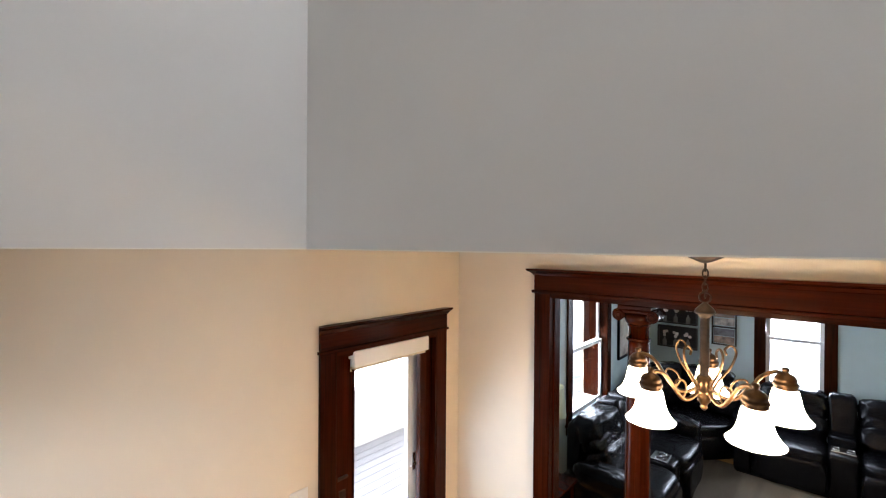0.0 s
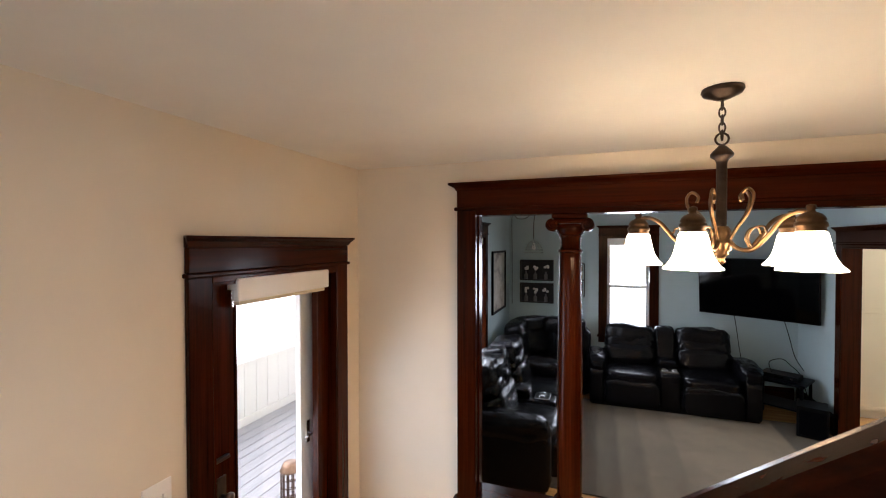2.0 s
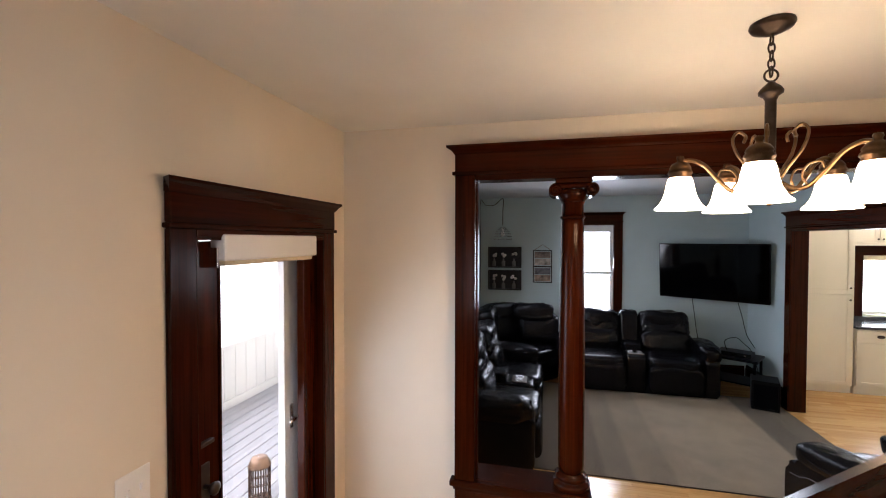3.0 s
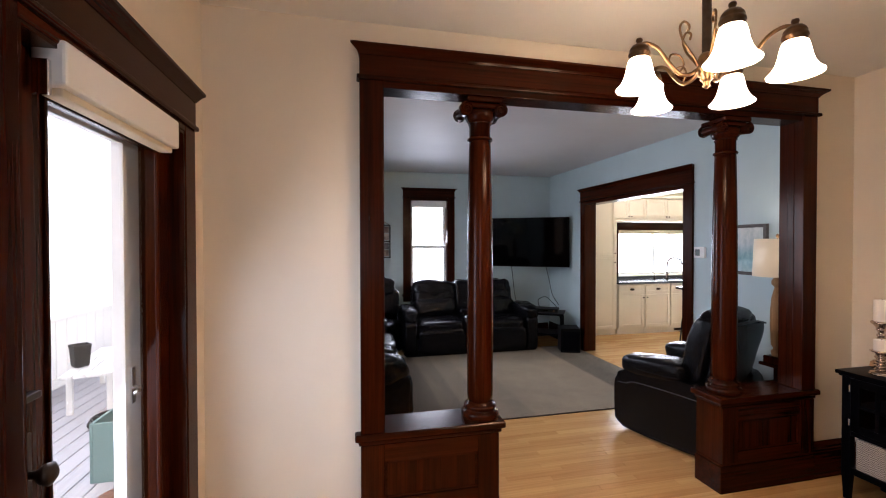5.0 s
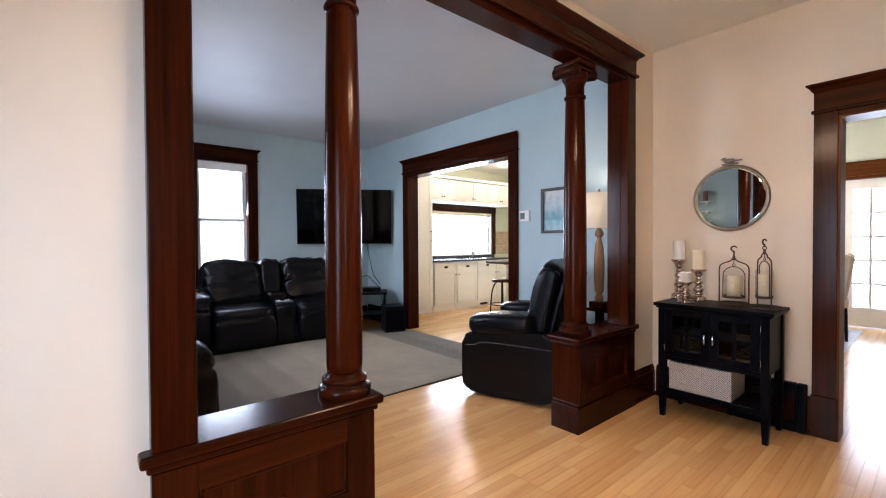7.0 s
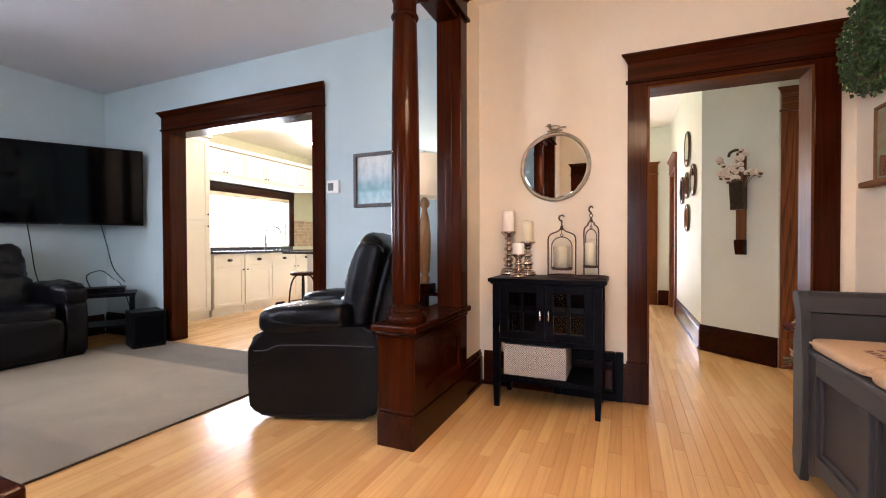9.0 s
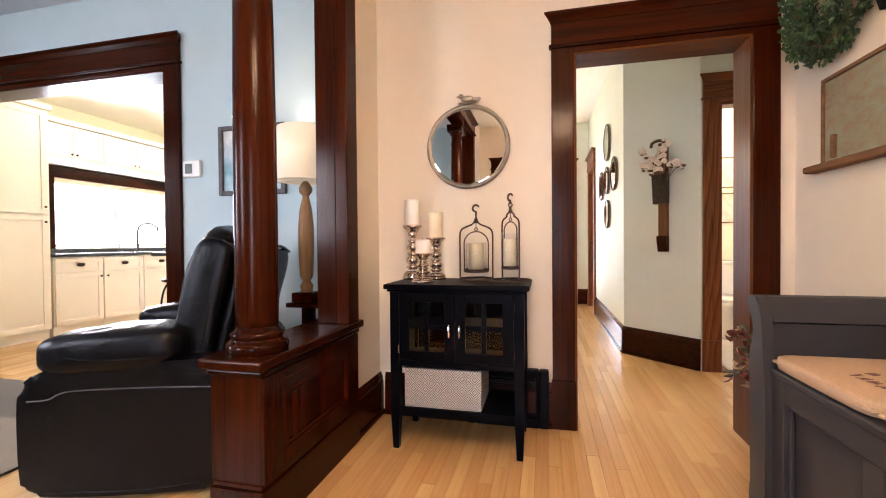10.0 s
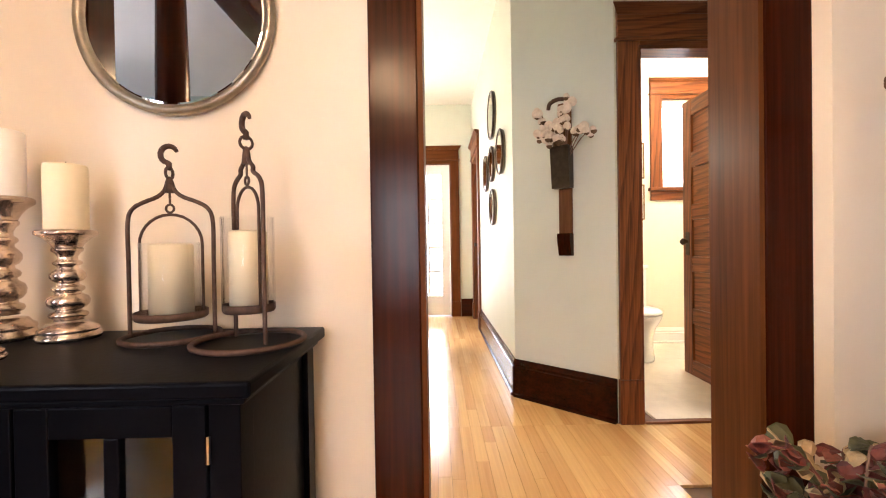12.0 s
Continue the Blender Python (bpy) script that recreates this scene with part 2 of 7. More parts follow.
def tube(points, r, seg=8, bm=None, closed=False):
    """A round bar swept along points; r may be a list."""
    bm = bm or bmesh.new()
    pts = [Vector(p) for p in points]
    n = len(pts)
    rings = []
    side = None
    for i, p in enumerate(pts):
        a = pts[(i - 1) % n] if closed or i else pts[0]
        b = pts[(i + 1) % n] if closed or i < n - 1 else pts[-1]
        d = (b - a).normalized()
        if side is None:
            side = d.orthogonal().normalized()
        else:
            side = (side - d * side.dot(d)).normalized()
        up = d.cross(side)
        rr = r[i] if isinstance(r, (list, tuple)) else r
        rings.append([bm.verts.new(p + rr * (math.cos(2 * math.pi * k / seg) * side + math.sin(2 * math.pi * k / seg) * up)) for k in range(seg)])
    pairs = list(zip(rings, rings[1:])) + ([(rings[-1], rings[0])] if closed else [])
    for a, b in pairs:
        for k in range(seg):
            bm.faces.new((a[k], a[(k + 1) % seg], b[(k + 1) % seg], b[k]))
    if not closed:
        bm.faces.new(rings[0])
        bm.faces.new(rings[-1])
    return bm


def ring_pts(c, r, n=32, plane="xy", squash=1.0):
    out = []
    for i in range(n):
        a, b = r * math.cos(2 * math.pi * i / n), squash * r * math.sin(2 * math.pi * i / n)
        out.append((c[0] + a, c[1] + b, c[2]) if plane == "xy" else (c[0] + a, c[1], c[2] + b) if plane == "xz" else (c[0], c[1] + a, c[2] + b))
    return out


def smooth_path(pts, n=6):
    """Points of a rounded line through the given ones."""
    p = [Vector(q) for q in pts]
    out = []
    for i in range(len(p) - 1):
        a, b, c, d = p[max(i - 1, 0)], p[i], p[i + 1], p[min(i + 2, len(p) - 1)]
        for k in range(n):
            t = k / n
            out.append(0.5 * (2 * b + (c - a) * t + (2 * a - 5 * b + 4 * c - d) * t * t + (3 * b - a - 3 * c + d) * t ** 3))
    out.append(p[-1])
    return out


def pad(cx, cy, cz, sx, sy, sz, e=0.35, rot=0.0, tilt=0.0, wrinkle=0.006, nu=28, nv=16, bm=None, seed=0.0):
    """An upholstered cushion: a rounded block with soft creases. Tilt leans it about its own x axis."""
    if wrinkle > 0.0055 and nu == 28:
        nu, nv = 44, 28
    bm = bm or bmesh.new()
    pw = lambda v, k: math.copysign(abs(v) ** k, v)
    m = Matrix.Translation((cx, cy, cz)) @ Matrix.Rotation(rot, 4, "Z") @ Matrix.Rotation(tilt, 4, "X")
    rows = []
    for j in range(nv + 1):
        ph = -math.pi / 2 + math.pi * j / nv
        row = []
        for i in range(nu):
            th = 2 * math.pi * i / nu
            q = Vector((sx / 2 * pw(math.cos(ph), e) * pw(math.cos(th), e), sy / 2 * pw(math.cos(ph), e) * pw(math.sin(th), e), sz / 2 * pw(math.sin(ph), e)))
            w = noise.noise(q * 4.5 + Vector((seed, 5, seed))) * wrinkle * 1.2 + noise.noise(q * 11 + Vector((seed, seed * 2, 3))) * wrinkle + noise.noise(q * 22 + Vector((seed, 1, 7))) * wrinkle * 0.7
            q += q.normalized() * w
            row.append(bm.verts.new(m @ q))
        rows.append(row)
    for a, b in zip(rows, rows[1:]):
        for i in range(nu):
            bm.faces.new((a[i], a[(i + 1) % nu], b[(i + 1) % nu], b[i]))
    bmesh.ops.remove_doubles(bm, verts=bm.verts, dist=1e-5)
    return bm


def prism(pts, lo, hi, axis, bm=None):
    """A flat outline drawn out along an axis; the outline's two numbers are the other two axes in order."""
    bm = bm or bmesh.new()
    def put(p, h):
        q = list(p)
        q.insert(axis, h)
        return bm.verts.new(q)
    a, b = [put(p, lo) for p in pts], [put(p, hi) for p in pts]
    n = len(pts)
    bm.faces.new(a)
    bm.faces.new(b)
    for i in range(n):
        bm.faces.new((a[i], a[(i + 1) % n], b[(i + 1) % n], b[i]))
    return bm


def wall(name, axis, a0, a1, d0, d1, z0, z1, mat, holes=(), label=""):
    """A wall along axis ('x' or 'y') from a0 to a1, its faces at d0 and d1, with holes (a0, a1, z0, z1)."""
    bm = bmesh.new()
    cuts = sorted({a0, a1, *[v for h in holes for v in h[:2]]})
    for u, v in zip(cuts, cuts[1:]):
        spans = [(z0, z1)]
        for h in holes:
            if h[0] <= u + 1e-6 and h[1] >= v - 1e-6:
                nxt = []
                for s, t in spans:
                    if h[2] > s:
                        nxt.append((s, min(t, h[2])))
                    if h[3] < t:
                        nxt.append((max(s, h[3]), t))
                spans = nxt
        for s, t in spans:
            if t - s > 1e-4:
                box(bm, u, d0, s, v, d1, t) if axis == "x" else box(bm, d0, u, s, d1, v, t)
    return tagged(link(name, bm, mat), label or "painted plaster wall", "wall", kind="structure")


def cased_opening(name, axis, face, out, a0, a1, head, cw, back, mats, label, sill=0.0, crown=0.05, frieze=0.145, plinth=0.0, overhang=0.035, jamb_mats=None):
    """Craftsman casing round an opening on a wall that runs along axis. face: the wall's plane; out: +1 or -1, the way the
    casing stands proud; a0, a1: the clear opening; head: its height; back: the far end of the reveal."""
    th = thing(name, label, "door casing", kind="structure")
    t = 0.025
    f = face + out * t
    def bx(nm, u0, d0, z0, u1, d1, z1, mat, bev=0.004):
        lo, hi = min(d0, d1), max(d0, d1)
        b = B(u0, lo, z0, u1, hi, z1, bev=bev) if axis == "x" else B(lo, u0, z0, hi, u1, z1, bev=bev)
        return part(nm, b, mat, th)
    run, up = mats[0 if axis == "x" else 1], mats[2]
    for nm, u0, u1 in (("side_casing", a0 - cw, a0), ("side_casing", a1, a1 + cw)):
        bx(nm, u0, face, sill + plinth, u1, f, head + 0.03, up)
        if plinth:
            bx("plinth_block", u0 - 0.006, face, sill, u1 + 0.006, f + out * 0.008, sill + plinth, up)
    bx("bead", a0 - cw - 0.012, face, head + 0.03, a1 + cw + 0.012, f + out * 0.014, head + 0.05, run, 0.006)
    bx("frieze_board", a0 - cw, face, head + 0.05, a1 + cw, f + out * 0.004, head + 0.05 + frieze, run)
    z = head + 0.05 + frieze
    o = overhang
    bm = bmesh.new()
    prof = [(0.0, 0.0), (t + 0.004, 0.0), (t + 0.012, crown * 0.25), (t + 0.02, crown * 0.5), (t + o, crown * 0.78), (t + o, crown), (0.0, crown)]
    n = len(prof)
    A, C = [], []
    for d, h in prof:
        e = max(0.0, d - t)
        for lst, u in ((A, a0 - cw - e), (C, a1 + cw + e)):
            q = (u, face + out * d, z + h) if axis == "x" else (face + out * d, u, z + h)
            lst.append(bm.verts.new(q))
    bm.faces.new(A)
    bm.faces.new(C)
    for i in range(n):
        bm.faces.new((A[i], A[(i + 1) % n], C[(i + 1) % n], C[i]))
    part("crown_moulding", bm, run, th)
    g = 0.012
    jm = jamb_mats or mats
    for u0, u1 in ((a0, a0 + g), (a1 - g, a1)):
        bx("jamb", u0, f - out * 0.004, sill, u1, back, head, jm[2], 0.0)
    bx("head_jamb", a0 + g, f - out * 0.004, head - g, a1 - g, back, head, jm[0 if axis == "x" else 1], 0.0)
    # the head casing's lower edge above the clear opening
    bx("head_casing", a0, face, head, a1, f, head + 0.03, run)
    return th


def baseboard(name, p0, p1, h=0.2, t=0.02, mat=None, label="dark stained wooden baseboard"):
    """A moulded board along the foot of a wall from p0 to p1; it stands proud to the left of that way."""
    a, b = Vector((*p0, 0)), Vector((*p1, 0))
    d = (b - a).normalized()
    n = Vector((-d.y, d.x, 0))
    prof = [(0, 0), (t + 0.012, 0), (t + 0.012, 0.018), (t, 0.025), (t, h - 0.05), (t - 0.006, h - 0.045), (t - 0.004, h - 0.03), (t - 0.012, h - 0.01), (t - 0.014, h), (0, h)]
    bm = bmesh.new()
    A = [bm.verts.new(a + n * q + Vector((0, 0, z))) for q, z in prof]
    C = [bm.verts.new(b + n * q + Vector((0, 0, z))) for q, z in prof]
    k = len(prof)
    bm.faces.new(A)
    bm.faces.new(C)
    for i in range(k):
        bm.faces.new((A[i], A[(i + 1) % k], C[(i + 1) % k], C[i]))
    along = 0 if abs(d.x) >= abs(d.y) else 1
    return tagged(link(name, bm, mat or WOOD[along]), label, "baseboard", kind="structure")
# ---- structure: floors, walls, ceilings ----
CHANDELIER_WATTS = 6.6
YW, XC, XD = 2.85, 1.79, -2.32          # colonnade wall, console wall, street-door wall
CZ = 2.74                               # ceiling height
XL, YF, XK = -2.17, 7.38, 1.80          # living room: side wall, far wall, kitchen wall

sub = tagged(link("floor", B(-2.5, -1.6, -0.10, 7.0, 8.2, -0.012), GROOVE), "narrow maple strip floor with a satin finish", "floor", kind="structure")
# front hall
wall("wall_street_door", "y", -0.5, 7.6, -2.5, XD, 0, 5.3, WALL_BEIGE, [(1.64, 2.56, 0, 2.06), (4.66, 5.70, 0.78, 2.30)], "warm beige painted plaster wall")
wall("wall_colonnade_front", "x", XD, XC, YW, 2.90, 0, CZ, WALL_BEIGE, [(-1.52, 1.35, 0, 2.47)], "warm beige painted plaster wall")
wall("wall_colonnade_back", "x", XL, XK, 2.90, 2.945, 0, CZ, WALL_BLUE, [(-1.52, 1.35, 0, 2.47)], "pale blue painted plaster wall")
wall("wall_console", "y", 0.74, YW, XC, 1.87, 0, CZ, WALL_BEIGE, [(0.925, 1.745, 0, 1.985)], "warm beige painted plaster wall")
wall("wall_console_back", "y", 0.60, 4.05, 1.87, 1.95, 0, 2.9, WALL_SAGE, [(0.925, 1.745, 0, 1.985)], "sage painted plaster wall")
wall("wall_bench", "x", 0.35, 1.95, 0.62, 0.74, 0, CZ, WALL_BEIGE, (), "warm beige painted plaster wall")
# stairwell
wall("wall_stair_outer", "x", -2.5, 2.6, -0.55, -0.40, 0, 5.3, WALL_STAIR, [(-2.10, -1.50, 1.05, 1.95)])
for nm, pts in (("wall_upstairs_side", [(-1.365, 0.885), (2.6, 0.70), (2.6, 0.98), (-1.43, 0.98)]), ("wall_upstairs_end", [(-1.365, 0.885), (-1.66, -0.40), (-1.76, -0.40), (-1.43, 0.98)])):
    tagged(link(nm, prism(pts, CZ + 0.003, 5.3, 2), WALL_STAIR), "pale grey stairwell wall above the hall ceiling", "wall", kind="structure")
wall("wall_stair_top", "y", -0.55, 0.50, 2.45, 2.6, 0, 5.3, WALL_STAIR)
tagged(link("ceiling_stairwell", B(-2.5, -0.55, 5.3, 2.6, 0.95, 5.4), CEIL), "white stairwell ceiling", "ceiling", kind="structure")
bm = prism([(XD, -0.4), (-1.66, -0.4), (-1.365, 0.885), (0.35, 0.805), (0.35, 0.62), (XC, 0.62), (XC, YW), (XD, YW)], CZ, CZ + 0.003, 2)
tagged(link("ceiling_hall", bm, CEIL), "off-white plaster hall ceiling", "ceiling", kind="structure")
# living room
wall("wall_living_side", "y", 2.945, YF, -2.315, XL, 0, CZ, WALL_BLUE, [(4.66, 5.70, 0.78, 2.30)], "pale blue painted plaster wall")
wall("wall_living_far", "x", XL, XK, YF, 7.55, 0, CZ, WALL_BLUE, [(-0.645, -0.025, 0.78, 2.30)], "pale blue painted plaster wall")
wall("wall_living_kitchen", "y", 2.945, YF, XK, 1.87, 0, CZ, WALL_BLUE, [(4.36, 6.24, 0, 2.17)], "pale blue painted plaster wall")
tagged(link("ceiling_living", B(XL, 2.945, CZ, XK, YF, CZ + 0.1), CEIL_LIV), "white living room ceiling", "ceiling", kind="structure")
# kitchen
wall("wall_kitchen_near", "y", 4.15, 7.7, 1.87, 1.95, 0, 2.72, WALL_CREAM, [(4.36, 6.24, 0, 2.17)], "cream painted plaster wall")
wall("wall_kitchen_window", "x", 1.95, 6.0, 7.7, 7.85, 0, 2.72, KITCHEN_GREEN, [(3.36, 5.02, 0.98, 1.88)], "olive green painted plaster wall")
wall("wall_kitchen_end", "y", 4.15, 7.7, 5.9, 6.0, 0, 2.72, KITCHEN_GREEN, (), "olive green painted plaster wall")
wall("wall_kitchen_dining", "x", 1.95, 6.6, 4.05, 4.15, 0, 2.9, WALL_SAGE, (), "sage painted plaster wall")
tagged(link("ceiling_kitchen", B(1.87, 4.15, 2.72, 6.0, 7.7, 2.82), CEIL), "cream kitchen ceiling", "ceiling", kind="structure")
# back hall, dining end and bathroom
wall("wall_hall_plates", "x", 3.51, 6.6, 1.11, 1.21, 0, 2.9, WALL_SAGE, [(5.72, 6.38, 0, 2.06)], "sage painted plaster wall")
wall("wall_hall_end", "y", 1.0, 4.05, 6.6, 6.75, 0, 2.9, WALL_SAGE, [(1.51, 2.31, 0, 2.10)], "sage painted plaster wall")
bm = prism([(3.51, 1.21), (3.06, 0.735), (3.12, 0.68), (3.57, 1.14)], 0, 2.9, 2)
tagged(link("wall_hall_diagonal", bm, WALL_PALE), "pale grey-green painted diagonal wall", "wall", kind="structure")
wall("wall_bath_door", "y", -1.55, 0.735, 3.06, 3.16, 0, 2.9, WALL_SAGE, [(-0.17, 0.61, 0, 2.03)], "sage painted plaster wall")
wall("wall_bath_window", "y", -1.55, 1.11, 4.85, 4.95, 0, 2.9, WALL_CREAM, [(-1.16, -0.46, 1.50, 2.36)], "cream painted bathroom wall")
wall("wall_bath_side", "x", 3.16, 4.85, -1.55, -1.45, 0, 2.9, WALL_CREAM, (), "cream painted bathroom wall")
wall("wall_bath_north", "x", 3.6, 4.85, 1.04, 1.11, 0, 2.9, WALL_CREAM, (), "cream painted bathroom wall")
wall("wall_hall_south", "x", 1.95, 2.45, 0.40, 0.50, 0, 2.9, WALL_SAGE, (), "sage painted plaster wall")
tagged(link("ceiling_back", B(1.87, -1.55, 2.9, 6.75, 4.15, 3.0), CEIL), "white back hall ceiling", "ceiling", kind="structure")

# ---- trim ----
def window(name, axis, face, out, a0, a1, z0, z1, depth, label, mats=WOOD, casing=0.115, blind=0.0):
    """A double-hung window: stained casing with a crown, white sashes, panes."""
    th = cased_opening(name, axis, face, out, a0, a1, z1, casing, face - out * depth, mats, label, sill=z0, frieze=0.095, crown=0.04)
    th["category"] = "window"
    def bx(nm, u0, d0, za, u1, d1, zb, mat, bev=0.003, parent=th):
        lo, hi = min(d0, d1), max(d0, d1)
        return part(nm, B(u0, lo, za, u1, hi, zb, bev=bev) if axis == "x" else B(lo, u0, za, hi, u1, zb, bev=bev), mat, parent)
    run = mats[0 if axis == "x" else 1]
    bx("window_sill", a0 - casing - 0.02, face - out * 0.02, z0 - 0.03, a1 + casing + 0.02, face + out * 0.06, z0, run)
    bx("apron", a0 - casing, face, z0 - 0.12, a1 + casing, face + out * 0.02, z0 - 0.03, run)
    mid = (z0 + z1) / 2
    for lo, hi, d in ((z0, mid + 0.02, 0.05), (mid - 0.02, z1 - 0.012, 0.085)):
        f = face - out * d
        g = face - out * (d + 0.03)
        s = 0.045
        bx("sash_stile", a0 + 0.012, f, lo, a0 + 0.012 + s, g, hi, WHITE)
        bx("sash_stile", a1 - 0.012 - s, f, lo, a1 - 0.012, g, hi, WHITE)
        bx("sash_rail", a0 + 0.012 + s, f, lo, a1 - 0.012 - s, g, lo + s, WHITE)
        bx("sash_rail", a0 + 0.012 + s, f, hi - s, a1 - 0.012 - s, g, hi, WHITE)
        p = bx("pane", a0 + 0.05, f - out * 0.012, lo + 0.04, a1 - 0.05, f - out * 0.016, hi - 0.04, PANE, 0.0)
        p.visible_shadow = False
    if blind:
        bx("roller_blind", a0 + 0.02, face - out * 0.005, z1 - blind, a1 - 0.02, face - out * 0.045, z1 - 0.014, WHITE, 0.008)
    return th


window("window_1", "x", YF, -1, -0.645, -0.025, 0.78, 2.30, 0.14, "dark-cased double-hung window with white sashes", blind=0.12)
window("window_2", "y", XL, 1, 4.66, 5.70, 0.78, 2.30, 0.30, "dark-cased side window with white sashes", blind=0.10)
window("window_3", "y", 4.85, -1, -1.16, -0.46, 1.50, 2.36, 0.09, "oak-cased bathroom window with white sashes", OAK, 0.10, 0.06)
window("window_5", "x", -0.40, 1, -2.10, -1.50, 1.05, 1.95, 0.13, "dark-cased stair landing window with white sashes", casing=0.09)
cased_opening("kitchen_doorway", "y", XK, -1, 4.36, 6.24, 2.17, 0.115, 1.956, WOOD, "wide dark-stained cased opening to the kitchen", plinth=0.24, frieze=0.125)
cased_opening("hall_doorway", "y", XC, -1, 0.925, 1.745, 1.985, 0.115, 1.956, WOOD, "dark-stained cased opening to the back hall", plinth=0.26, frieze=0.11, jamb_mats=WALNUT)
cased_opening("bath_doorway", "y", 3.06, -1, -0.17, 0.61, 2.03, 0.115, 3.16, OAK, "oak-stained bathroom door casing", plinth=0.24, frieze=0.12)
cased_opening("glass_door_casing", "y", 6.6, -1, 1.51, 2.31, 2.10, 0.115, 6.75, WALNUT, "brown-stained casing of a glazed back door", plinth=0.2, frieze=0.13)
cased_opening("side_door_casing", "x", 1.21, 1, 5.72, 6.38, 2.06, 0.11, 1.11, OAK, "oak-stained side door casing", plinth=0.2, frieze=0.13)
cased_opening("street_door_casing", "y", XD, 1, 1.64, 2.56, 2.06, 0.115, -2.5, WOOD, "dark mahogany street door casing", plinth=0.22, frieze=0.105)

baseboard("baseboard_colonnade_left", (-1.58, YW), (XD, YW))
baseboard("baseboard_street_door", (XD, 2.70), (XD, YW - 0.035))
baseboard("baseboard_colonnade_right", (XC, YW), (1.41, YW), 0.24)
baseboard("baseboard_console", (XC, 1.865), (XC, YW - 0.035), 0.24)
baseboard("baseboard_bench", (0.35, 0.74), (1.75, 0.74), 0.24)
baseboard("baseboard_living_far", (XK - 0.035, YF), (XL, YF), 0.22)
baseboard("baseboard_living_kitchen", (XK, 6.37), (XK, YF), 0.24)
baseboard("baseboard_living_kitchen_near", (XK, 3.05), (XK, 4.23), 0.24)
baseboard("baseboard_hall_diagonal", (3.06, 0.735), (3.51, 1.21), 0.24, label="dark baseboard along the diagonal wall")
baseboard("baseboard_hall_plates", (3.51, 1.21), (5.60, 1.21), 0.24)
baseboard("baseboard_hall_plates_end", (6.50, 1.21), (6.6, 1.21), 0.24)
baseboard("baseboard_hall_end", (6.6, 1.22), (6.6, 1.385), 0.24, mat=WOOD[1])
baseboard("baseboard_kitchen_near", (1.95, 7.05), (1.95, 6.30), 0.22)

